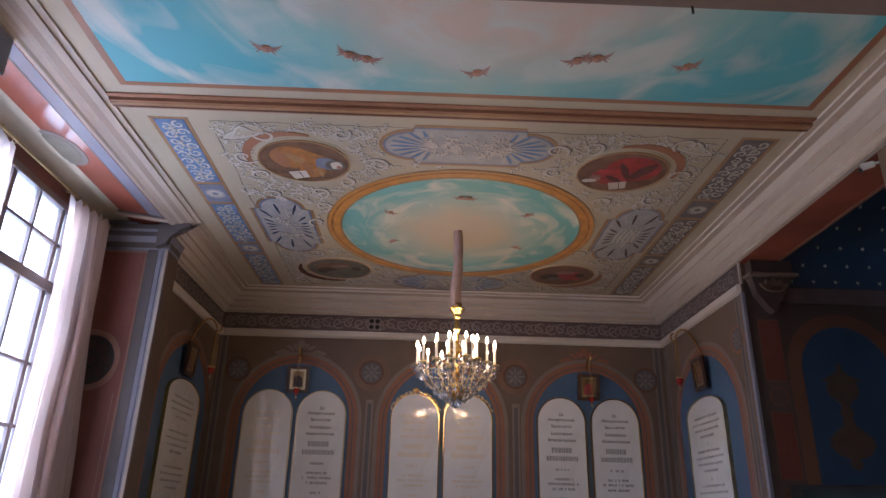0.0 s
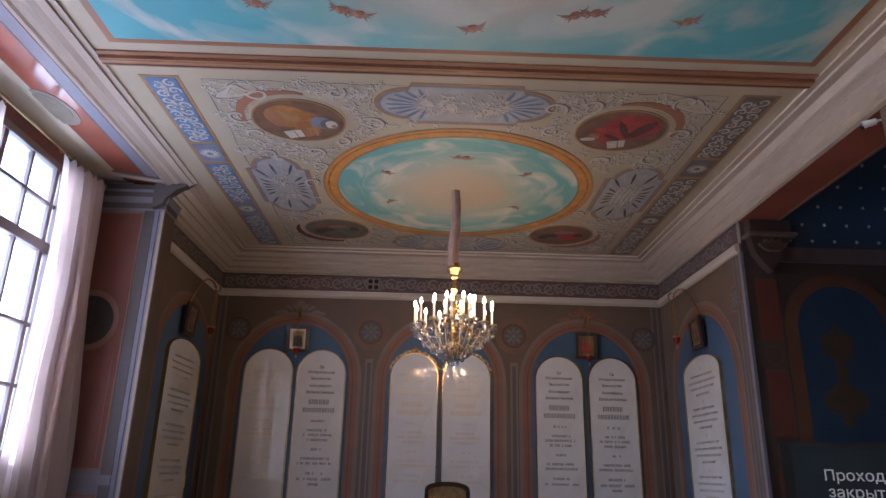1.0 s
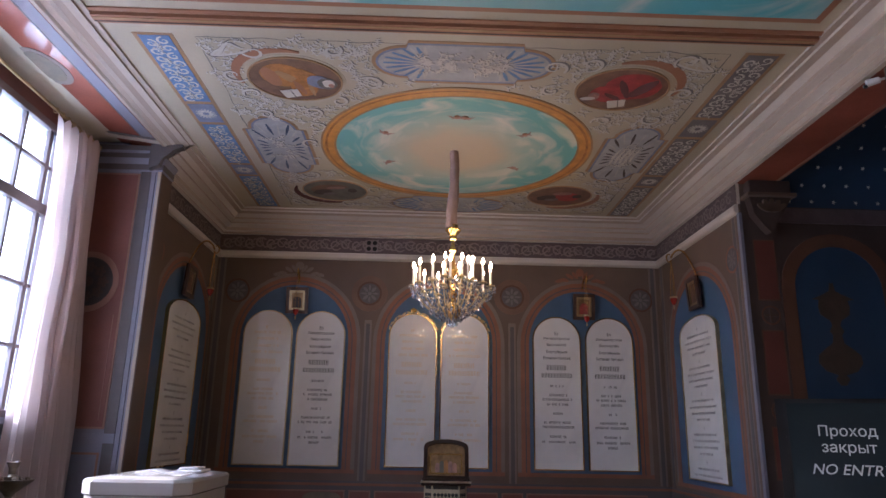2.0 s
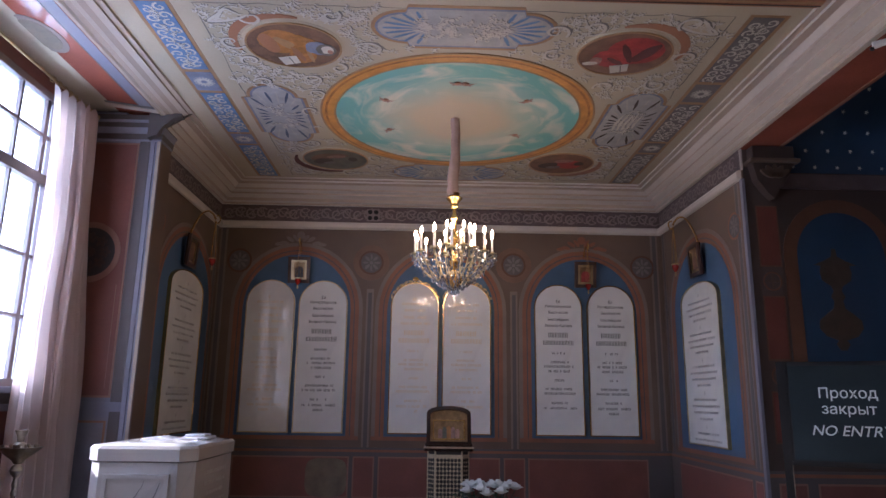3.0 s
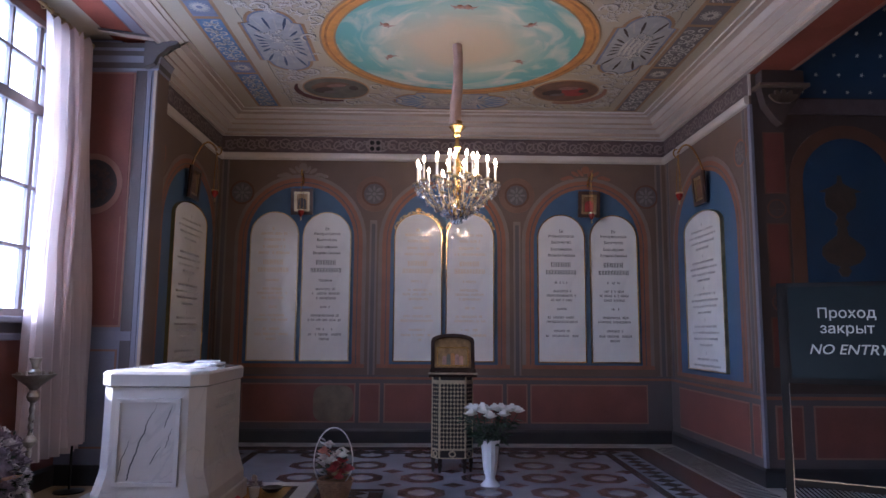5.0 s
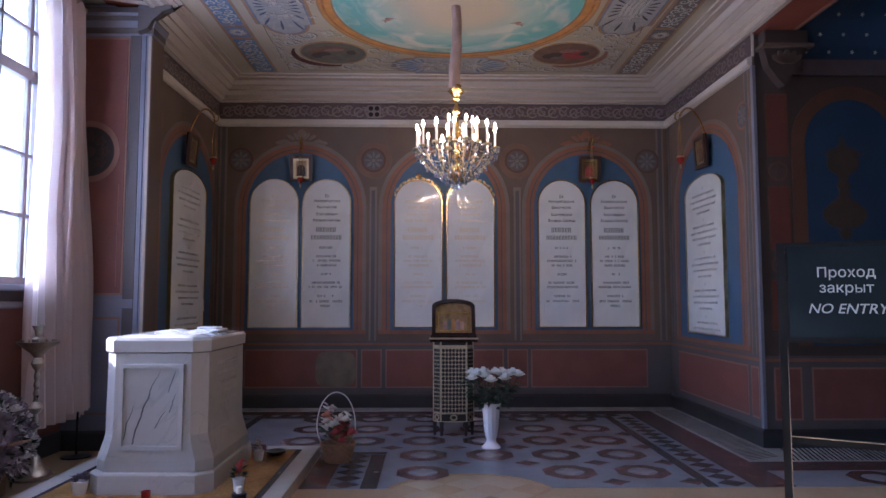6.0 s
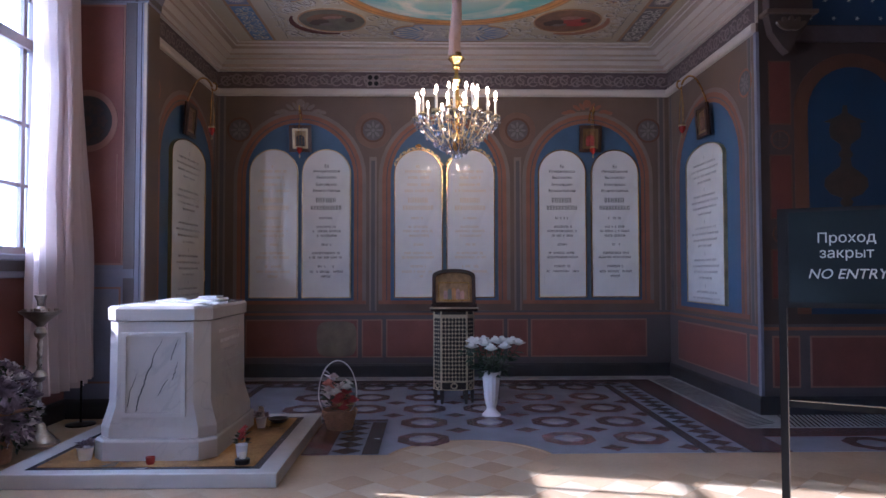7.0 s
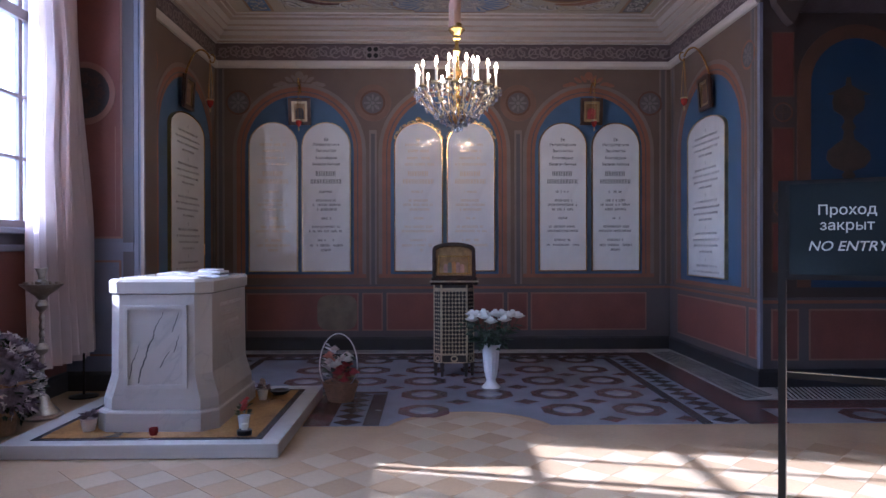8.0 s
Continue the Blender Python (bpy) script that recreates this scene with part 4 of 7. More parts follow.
# vent grille in the frieze
g = thing("wall_vent", (-0.84, 9.29, 4.05), "small square wall vent with four round holes", "vent")
part("plate", prism(bmesh.new(), rect(-0.93, -0.75, 3.965, 4.14), 0.0, 0.016, BACK), FRIEZE_ORN, g)
for a in (-1, 1):
    for b in (-1, 1):
        part("hole", prism(bmesh.new(), oval(-0.84 + a * 0.042, 4.052 + b * 0.042, 0.032, 0.032, 14), 0.0, 0.019, BACK), IRON, g, "black round vent hole")

# jamb of the window bay
jamb = thing("jamb_painting", (-3.3, 6.85, 0), "blue-grey jamb painted with a red panel and a medallion", "painted jamb", kind="structure")
plate_at("red_line", rect(-3.62, -3.095, 1.50, 4.10), -0.004, 0.006, JAMB, DADO_LINE, jamb)
plate_at("red_panel", rect(-3.60, -3.115, 1.52, 4.08), -0.004, 0.010, JAMB, DADO, jamb, "tall brick-red panel")
plate_at("inner_line", rect(-3.165, -3.158, 1.58, 2.60), -0.004, 0.012, JAMB, DADO_LINE, jamb)
plate_at("dark_stile", rect(-3.09, -2.985, 0.25, 4.12), -0.004, 0.006, JAMB, STILE, jamb, "dark slate painted stile")
plate_at("lower_line", rect(-3.62, -3.11, 0.34, 1.285), -0.004, 0.006, JAMB, DADO_LINE, jamb)
plate_at("lower_panel", rect(-3.60, -3.13, 0.36, 1.265), -0.004, 0.009, JAMB, PILASTER, jamb)
plate_at("rail", rect(-3.65, -2.985, 1.37, 1.46), -0.004, 0.014, JAMB, PILASTER, jamb)
plate_at("stile", rect(-2.98, -2.935, 0.25, 4.12), -0.004, 0.012, JAMB, PILASTER, jamb)
MED = (-3.458, 2.93)
part("medallion_ring", band(bmesh.new(), oval(*MED, 0.30, 0.31, 40), oval(*MED, 0.245, 0.25, 40), 0, 0.016, JAMB), DADO_LINE, jamb)
plate_at("medallion_disc", oval(*MED, 0.245, 0.25, 40), 0, 0.014, JAMB, SKIRT, jamb, "dark medallion")
bm = bmesh.new()
for k in range(8):
    a = 2 * math.pi * k / 8
    for i in range(5):
        b = 2 * math.pi * i / 5
        prism(bm, oval(MED[0] + 0.145 * math.cos(a) + 0.034 * math.cos(b), MED[1] + 0.15 * math.sin(a) + 0.034 * math.sin(b), 0.026, 0.020, 9, b), 0, 0.017 + 0.0004 * i, JAMB)
prism(bm, oval(*MED, 0.05, 0.05, 14), 0, 0.018, JAMB)
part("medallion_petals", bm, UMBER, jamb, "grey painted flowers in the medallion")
plate_at("corner_bead", rect(JX - 0.03, JX, 0.2, 4.12), -0.004, 0.016, JAMB, CORNICE_TAN, jamb, "pale corner bead")
CAP = [(0, 4.12), (0.015, 4.14), (0.02, 4.20), (0.05, 4.26), (0.055, 4.31), (0.085, 4.33), (0.085, 4.385), (0.0, 4.39)]
structure("jamb_capital", swept(bmesh.new(), CAP, [(-3.66, 6.80), (JX, 6.80), (JX, 7.10)]), PILASTER, "moulded grey capital on the jamb", "capital", more=(STILE,))

structure("cornice_return", prism(bmesh.new(), [(XL - 0.02, 4.13), (-2.89, 4.17), (-2.85, 4.25), (-2.79, 4.30), (-2.75, 4.345), (-2.66, 4.375), (-2.66, 4.405), (XL - 0.02, 4.405)], 0.0, 0.095, JAMB), STILE,
          "grey moulded return of the cornice over the jamb", "cornice")

# painted borders of the soffit
SOFFIT = basis((-2.87, 0, 4.395), (-0.9913, 0, 0.1317), (0, 1, 0), (-0.1317, 0, -0.9913))
sp = thing("soffit_painting", (-3.2, 4.8, 4.44), "blue-grey borders and a faint oval painted on the soffit", "painted soffit", kind="structure")
plate_at("long_border", rect(0.03, 0.16, -3.2, 6.60), -0.002, 0.003, SOFFIT, PILASTER, sp, "blue-grey border along the cornice")
plate_at("long_line", rect(0.16, 0.175, -3.2, 6.60), -0.002, 0.004, SOFFIT, STILE, sp)
plate_at("end_border", rect(0.0, 0.80, 6.60, 6.68), -0.002, 0.010, SOFFIT, CORNICE, sp, "pale moulding at the end of the soffit")
plate_at("end_line", rect(0.0, 0.80, 6.54, 6.585), -0.002, 0.005, SOFFIT, STILE, sp)
plate_at("oval_ground", oval(0.46, 5.25, 0.19, 0.30, 36), -0.002, 0.004, SOFFIT, TAUPE, sp, "faint painted oval")
plate_at("oval_heart", oval(0.46, 5.25, 0.14, 0.24, 36), -0.002, 0.006, SOFFIT, BARE, sp)

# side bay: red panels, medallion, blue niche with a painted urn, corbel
# darker sheet over the wall's end, shade put into its colour
structure("bay_pier", prism(bmesh.new(), rect(XR + 0.02, 3.60, 0.9, 3.97), -0.004, 0.004, BAY), UMBER, "umber painted pier of the side bay, shade in its colour", "painted wall")
bay = thing("bay_painting", (4.2, 6.82, 0), "wall in shade-darkened colours with red panels and a blue arched niche", "painted wall", kind="structure")
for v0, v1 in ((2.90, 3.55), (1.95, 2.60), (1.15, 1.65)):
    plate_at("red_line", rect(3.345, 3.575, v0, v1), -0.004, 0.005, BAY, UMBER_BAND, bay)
    plate_at("red_panel", rect(3.36, 3.56, v0 + 0.015, v1 - 0.015), -0.004, 0.008, BAY, BAY_RED, bay, "red panel with shade in its colour")
for v in (2.75, 1.80):
    part("medallion_ring", band(bmesh.new(), oval(3.46, v, 0.10, 0.10, 24), oval(3.46, v, 0.082, 0.082, 24), -0.004, 0.008, BAY), UMBER_BAND, bay)
    plate_at("medallion_cross", rect(3.45, 3.47, v - 0.07, v + 0.07), -0.004, 0.009, BAY, URN, bay)
    plate_at("medallion_cross", rect(3.39, 3.53, v - 0.01, v + 0.01), -0.004, 0.0095, BAY, URN, bay)
for cu in (4.20, 5.95):
    # VAULT instead of the other niches' BLUE: shade put into the colour
    plate_at("niche_field", arch(cu, 0.46, 1.0, 3.03, 0.46), -0.004, 0.005, BAY, VAULT, bay, "blue arched field with shade in its colour")
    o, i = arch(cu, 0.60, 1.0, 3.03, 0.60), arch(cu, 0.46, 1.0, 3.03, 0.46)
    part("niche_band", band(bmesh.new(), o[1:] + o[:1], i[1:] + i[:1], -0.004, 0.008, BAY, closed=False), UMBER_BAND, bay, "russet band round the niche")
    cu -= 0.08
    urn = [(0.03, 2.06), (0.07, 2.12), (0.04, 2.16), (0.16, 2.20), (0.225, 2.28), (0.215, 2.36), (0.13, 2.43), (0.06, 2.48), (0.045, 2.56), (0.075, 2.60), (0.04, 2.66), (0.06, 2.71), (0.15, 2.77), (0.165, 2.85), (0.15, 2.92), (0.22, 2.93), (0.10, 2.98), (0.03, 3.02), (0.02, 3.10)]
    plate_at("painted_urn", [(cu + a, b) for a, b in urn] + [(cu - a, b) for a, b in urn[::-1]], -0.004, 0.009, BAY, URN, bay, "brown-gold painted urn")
plate_at("cove_line", rect(3.60, 7.5, 3.74, 3.90), -0.004, 0.03, BAY, FRIEZE, bay, "dark moulding under the vault")
structure("bay_corner_bead", boxed(XR - 0.012, XR + 0.02, YF - 0.02, YF + 0.03, 0.19, 3.84), PILASTER, "pale blue-grey corner bead of the wall end", "trim")
structure("frieze_end", boxed(XR - 0.006, XR + 0.02, YF - 0.012, YF + 0.015, 3.94, 4.17), CORNICE, "pale end of the frieze", "trim")
corb = thing("corbel", (3.5, 6.82, 3.6), "carved grey-brown stone corbel under the header", "corbel", kind="structure")
bm = bmesh.new()
prism(bm, [(3.30, 3.98), (3.34, 3.80), (3.44, 3.66), (3.50, 3.60), (3.58, 3.72), (3.70, 3.90), (3.74, 3.98)], 0.0, 0.12, BAY)
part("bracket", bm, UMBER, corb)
part("abacus", boxed(3.26, 3.78, 6.58, 6.76, 3.98, 4.02, 0.008), WALL, corb)
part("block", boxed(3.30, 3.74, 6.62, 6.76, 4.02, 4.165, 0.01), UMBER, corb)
bm = bmesh.new()
for k in range(5):
    a = -1.0 + 0.5 * k
    prism(bm, oval(3.52 + 0.10 * math.sin(a), 3.83 + 0.06 * math.cos(a), 0.03, 0.075, 12, -a), 0.11, 0.15, BAY)
part("leaf_carving", bm, WALL, corb)

# stars on the vault
stars = bmesh.new()
for r in range(9):
    a = math.pi / 2 * (0.04 + r * 0.105)
    y, z = YF - 2.6 * (1 - math.cos(a)), 3.92 + 1.0 * math.sin(a)
    normal = Vector((0, -math.cos(a), -math.sin(a)))
    tang = Vector((1, 0, 0)).cross(normal)
    for k in range(16):
        c = Vector((3.78 + 0.24 * k + (0.12 if r % 2 else 0), y, z)) + normal * 0.012
        pts = []
        for i in range(10):
            q = 0.026 if i % 2 == 0 else 0.010
            b = 2 * math.pi * i / 10
            pts.append(stars.verts.new(c + Vector((1, 0, 0)) * q * math.cos(b) + tang * q * math.sin(b)))
        stars.faces.new(pts)
part("stars", stars, STAR, None, "small pale stars painted on the vault", kind="stuff", category="painted stars")


# ---------- window, rod and curtain ----------
def sash(name, at, y0, y1, z0, z1, transom, bars, label):
    """A wooden window: frame, mullions, glazing bars and single panes."""
    win = thing(name, at, label, "window", kind="structure")
    for n, q in (("jamb_frame", (y0, y0 + 0.07, z0, z1)), ("jamb_frame", (y1 - 0.07, y1, z0, z1)), ("head_frame", (y0 + 0.07, y1 - 0.07, z1 - 0.07, z1)),
                 ("bottom_frame", (y0 + 0.07, y1 - 0.07, z0, z0 + 0.07)), ("transom", (y0 + 0.07, y1 - 0.07, transom - 0.05, transom + 0.05))):
        part(n, boxed(-3.70, -3.61, *q, 0.006), FRAMEPAINT, win, "brown painted frame")
    cols = [y1 - 0.07]
    y, k = y1 - 0.17, 0
    while y > y0 + 0.2:
        w = 0.030 if k % 2 == 0 else 0.016
        for za, zb in ((z0 + 0.07, transom - 0.05), (transom + 0.05, z1 - 0.07)):
            part("mullion", boxed(-3.69, -3.625, y - w, y + w, za, zb, 0.004), FRAMEPAINT, win)
        cols.append(y)
        y -= 0.42
        k += 1
    cols.append(y0 + 0.07)
    rows = sorted([z0 + 0.07, transom, z1 - 0.07] + list(bars))
    for z in bars:
        for ya, yb in zip(cols[1:], cols):
            part("glazing_bar", boxed(-3.688, -3.628, ya + 0.016, yb - 0.016, z - 0.016, z + 0.016, 0.004), FRAMEPAINT, win)
    for ya, yb in zip(cols[1:], cols):
        for za, zb in zip(rows, rows[1:]):
            part("pane", boxed(-3.662, -3.658, ya, yb, za, zb), GLASS, win, "pane of glass with added daylight scatter")
    return win


y0, y1, z0, z1 = W1
win = sash("window_1", (-3.65, 4.67, W1[2]), y0, y1, z0, z1, 3.45, (2.19, 2.73, 3.86), "tall brown-framed window with small panes, flooded by daylight")
part("window_sill", boxed(-3.60, -3.53, y0 - 0.1, y1 + 0.15, 1.53, 1.585, 0.012), PILASTER, win, "grey moulded window sill")
part("sill_moulding", boxed(-3.66, -3.60, y0 - 0.1, y1 + 0.58, 1.38, 1.44, 0.012), PILASTER, win, "grey moulding under the sill")
part("sill_panel", boxed(-3.66, -3.635, y0 - 0.1, y1 + 0.58, 1.44, 1.575), STILE, win)
# unseen window, added together with its lamp to light the near side
sash("unseen_window", (-3.65, 0.9, W2[2]), *W2, 3.0, (1.75, 2.3, 3.4), "brown-framed window with small panes beside the entrance")

rod = thing("curtain_rod", (-3.52, 5.0, 4.34), "brass curtain rod with rings across the window bay", "curtain rod")
part("bar", tube(bmesh.new(), [(-3.52, 2.6, 4.345), (-3.52, 6.70, 4.345)], 0.014, 10), BRASS, rod)
part("finial", ball(bmesh.new(), (-3.52, 6.73, 4.345), 0.028, 0.035, 0.028), BRASS, rod)
for y in (3.2, 6.60):
    part("bracket", tube(bmesh.new(), [(-3.65, y, 4.345), (-3.52, y, 4.345)], 0.012, 8), BRASS, rod)
for k in range(18):
    y = 5.84 + 0.10 * k if k < 9 else 4.05 + 0.11 * (k - 9)
    ring = [(-3.52 + 0.026 * math.cos(a), y, 4.337 + 0.026 * math.sin(a)) for a in [2 * math.pi * i / 12 for i in range(13)]]
    part("ring", tube(bmesh.new(), ring, 0.005, 6), BRASS, rod)

cur = thing("curtain", (-3.5, 6.35, 0.36), "sheer off-white curtain hanging drawn aside in folds", "curtain")


def drape(bm, y0t, y1t, y0b, y1b, ztop, zbot, folds, depth, x, nz=26):
    nu = folds * 8
    grid = []
    for j in range(nz + 1):
        s = j / nz
        row = []
        for i in range(nu + 1):
            q = i / nu
            pinch = 0.5 + 0.5 * min(1, s * 3)
            sag = 0.08 * abs(math.sin(math.pi * q * folds)) * max(0, 1 - s * 8)
            y = (y0t + (y1t - y0t) * q) * (1 - s) + (y0b + (y1b - y0b) * q) * s
            ph = 2 * math.pi * q * folds + 0.5 * math.sin(3 * s + q * 5)
            xx = x + 0.10 * s ** 0.8 + depth * pinch * math.sin(ph) + 0.03 * math.sin(4 * q + 5 * s) + 0.02 * noise.noise((q * 6, s * 5, 1.3))
            row.append(bm.verts.new((xx, y + 0.02 * math.sin(ph * 0.5 + 2 * s), ztop + (zbot - ztop) * s - sag)))
        grid.append(row)
    for a, b in zip(grid, grid[1:]):
        for i in range(nu):
            bm.faces.new((a[i], a[i + 1], b[i + 1], b[i]))
    return bm


part("panel", drape(bmesh.new(), 5.86, 6.64, 5.82, 6.66, 4.315, 0.36, 6, 0.07, -3.51), VOILE, cur, "sheer pleated curtain panel", smooth=True)
part("panel", drape(bmesh.new(), 6.20, 6.64, 6.24, 6.66, 4.315, 0.42, 4, 0.04, -3.44), VOILE, cur, "second layer of the sheer curtain", smooth=True)
near = thing("curtain", (-3.5, 4.5, 0.36), "sheer off-white curtain drawn to the near end of the window", "curtain")
part("panel", drape(bmesh.new(), 4.02, 4.98, 3.92, 5.06, 4.315, 0.36, 10, 0.05, -3.50), VOILE, near, "sheer pleated curtain panel", smooth=True)

# ---------- lettering ----------
def redraw_yery(me):
    """The built-in font fills the letter's bowl badly: cut it out and draw it anew, one letter before the end."""
    bm = bmesh.new()
    bm.from_mesh(me)
    right = max(v.co.x for v in bm.verts)
    x0, x1 = right - 1.111, right - 0.531
    old = [v for v in bm.verts if x0 - 0.02 < v.co.x < x1 + 0.01]
    y0, y1 = min(v.co.y for v in old), max(v.co.y for v in old)
    bmesh.ops.delete(bm, geom=old, context="VERTS")
    for a in (x0, x1 - 0.085):
        bm.faces.new([bm.verts.new((a + dx, y, 0)) for dx, y in ((0, y0), (0.085, y0), (0.085, y1), (0, y1))])
    cx, cy = x0 + 0.265, y0 + 0.165
    arc = [-math.pi / 2 + math.pi * i / 12 for i in range(13)]
    outer = [(x0 + 0.085, y0)] + [(cx + 0.165 * math.cos(a), cy + 0.165 * math.sin(a)) for a in arc] + [(x0 + 0.085, y0 + 0.33)]
    inner = [(x0 + 0.085, y0 + 0.07)] + [(cx - 0.01 + 0.09 * math.cos(a), cy + 0.095 * math.sin(a)) for a in arc] + [(x0 + 0.085, y0 + 0.26)]
    o = [bm.verts.new((x, y, 0)) for x, y in outer]
    i = [bm.verts.new((x, y, 0)) for x, y in inner]
    for k in range(len(o) - 1):
        bm.faces.new((o[k], o[k + 1], i[k + 1], i[k]))
    bm.to_mesh(me)
    bm.free()


def text_mesh(body, size, m, parent, material, name="lettering", squeeze=1.0, label="", shear=0.0, extrude=0.0, bold=0.0):
    """Raised letters, centred on m's origin, u to the right and v up."""
    cu = bpy.data.curves.new(name, "FONT")
    cu.body, cu.size, cu.align_x, cu.align_y, cu.extrude, cu.shear = body, 1.0, "CENTER", "CENTER", extrude / size, shear
    cu.resolution_u = 5
    cu.offset = bold / size
    ob = bpy.data.objects.new(name, cu)
    scene.collection.objects.link(ob)
    bpy.context.view_layer.update()
    me = bpy.data.meshes.new_from_object(ob.evaluated_get(bpy.context.evaluated_depsgraph_get()))
    bpy.data.objects.remove(ob)
    if body[-2:] == "ыт":
        redraw_yery(me)
    me.transform(m @ Matrix.Diagonal((squeeze * size, size, size, 1)))
    me.transform(Matrix.Translation(-ORIGIN[parent.name]))
    me.materials.clear()
    me.materials.append(material)
    o = new(name, me)
    o.parent = parent
    ORIGIN[o.name] = ORIGIN[parent.name]
    return tagged(o, label, kind="stuff")


def letter_bars(bm, m, cu, v, width, height, d, seed):
    """Writing too small to read: plain upright bars in word groups."""
    r = random.Random(seed)
    u = cu - width / 2
    step = height * 0.66
    while u < cu + width / 2 - step * 0.5:
        if height > 0.05 or r.random() < 0.85:
            for k, w in ((0.0, 0.24), (0.48, 0.20)):
                prism(bm, rect(u + step * k, u + step * (k + w), v - height / 2, v + height / 2 * r.uniform(0.8, 1.0)), d - 0.002, d + 0.0015, m)
        u += step


TITLES = ("Ея", "Императорское", "Высочество", "Благовѣрная", "Великая Княжна")


def tablet(m, cu, half, v0, spring, rise, ink, titled, frame_material, seed, label, side=False):
    t = thing("memorial_tablet", m @ Vector((cu, v0, 0)), label, "memorial tablet", "tablets on the walls")
    outline = arch(cu, half, v0, spring, rise, 24)
    slab = part("slab", prism(bmesh.new(), arch(cu, half - 0.012, v0 + 0.012, spring, rise - 0.012, 24), 0.004, 0.034, m), TABLET, t, "polished white marble slab")
    part("frame", band(bmesh.new(), outline, arch(cu, half - 0.014, v0 + 0.014, spring, rise - 0.014, 24), 0.004, 0.045, m), frame_material, t, "thin metal frame")
    top = spring + rise
    d = 0.0345
    bars = bmesh.new()
    if side:
        v = top - 0.16
        k = 0
        while v > v0 + 0.1:
            part("diamond_mark", prism(bmesh.new(), [(cu, v - 0.025), (cu + 0.018, v), (cu, v + 0.025), (cu - 0.018, v)], d - 0.002, d + 0.002, m), ink, t)
            for q in range(4):
                v -= 0.072
                if v > v0 + 0.06:
                    letter_bars(bars, m, cu, v, half * (1.15, 1.4, 1.25, 0.7)[q], 0.026, d, seed + k)
                k += 1
            v -= 0.095
        part("small_lettering", bars, ink, t, "rows of small engraved writing", kind="stuff")
        return t
    rows = ((0.235, 0.06, 0.040), (0.302, 0.36, 0.036), (0.386, 0.28, 0.036), (0.483, 0.30, 0.036), (0.567, 0.42, 0.036), (0.693, 0.28, 0.070), (0.798, 0.42, 0.064),
            (0.94, 0.19, 0.034), (1.058, 0.27, 0.034), (1.117, 0.41, 0.034), (1.18, 0.29, 0.034), (1.30, 0.13, 0.034), (1.415, 0.38, 0.034), (1.474, 0.46, 0.034), (1.596, 0.23, 0.034), (1.667, 0.44, 0.034), (1.73, 0.14, 0.034))
    for i, (down, width, height) in enumerate(rows):
        v = top - down
        if titled and i < 5:
            text_mesh(TITLES[i], height * 1.5, m @ Matrix.Translation((cu, v, d + 0.001)), t, ink, squeeze=0.86, bold=0.0008)
        else:
            letter_bars(bars, m, cu, v, width, height, d, seed * 31 + i)
    part("small_lettering", bars, ink, t, "rows of engraved writing", kind="stuff")
    return t


WHITE_T = "white marble memorial tablet with dark engraved writing on the wall"
GOLD_T = "white marble memorial tablet with faint gilt writing on the wall"
for cu, ink, titled, fr, lab in ((-2.185, INK_GOLD, False, BRASS, GOLD_T), (-1.47, INK, True, BRASS, WHITE_T), (-0.22, INK_GOLD, False, GILT, GOLD_T), (0.49, INK_GOLD, False, GILT, GOLD_T),
                                 (1.745, INK, True, GILT, WHITE_T), (2.47, INK, True, GILT, WHITE_T)):
    t = tablet(BACK, cu, 0.33, 1.075, 2.77, 0.33, ink, titled, fr, int(abs(cu) * 100), lab)
    if cu == 1.745:
        part("blank_plate", prism(bmesh.new(), rect(cu - 0.25, cu + 0.24, 1.24, 1.42), 0.034, 0.040, BACK), TABLET, t, "blank plate fixed over the writing")
tablet(RIGHT, -8.02, 0.55, 1.045, 2.74, 0.205, INK_GREY, False, BRASS, 7, "wide white marble tablet with small dark writing", side=True)
tablet(LEFT, 8.165, 0.565, 1.10, 2.79, 0.21, INK_GREY, False, GILT, 9, "wide shaded marble tablet in a gilt frame", side=True)

# gilded crests over the middle tablets and over the arch
for cu in (-0.22, 0.49):
    c = thing("gilt_crest", BACK @ Vector((cu, 3.05, 0.03)), "gilded carved wreath crowning a tablet", "ornament", "gilt crests")
    for k in range(13):
        a = math.pi * (0.12 + 0.76 * k / 12)
        u, v = cu + 0.345 * math.cos(a), 2.775 + 0.345 * math.sin(a)
        part("leaf", prism(bmesh.new(), oval(u, v, 0.030, 0.011, 8, a + (1.25 if k % 2 else 1.9)), 0.004, 0.05, BACK), BRASS, c)
    part("boss", ball(bmesh.new(), BACK @ Vector((cu, 3.14, 0.04)), 0.045, 0.025, 0.035), GILT, c)
for cu, mt in ((2.105, OCHRE), (-1.835, TAUPE)):
    c = thing("painted_crest", BACK @ Vector((cu, 3.7, 0)), "ochre painted leaf crest above an arch", "painted ornament", "painted crests", kind="structure")
    for s in (-1, 1):
        for k in range(4):
            part("leaf", prism(bmesh.new(), oval(cu + s * (0.07 + 0.075 * k), 3.70 - 0.035 * k + 0.02 * (k % 2), 0.06, 0.024, 12, s * (0.9 - 0.35 * k)), 0.0, 0.012 + 0.001 * k, BACK), mt, c)
    part("disc", prism(bmesh.new(), oval(cu, 3.74, 0.055, 0.055, 16), 0.0, 0.016, BACK), mt, c)


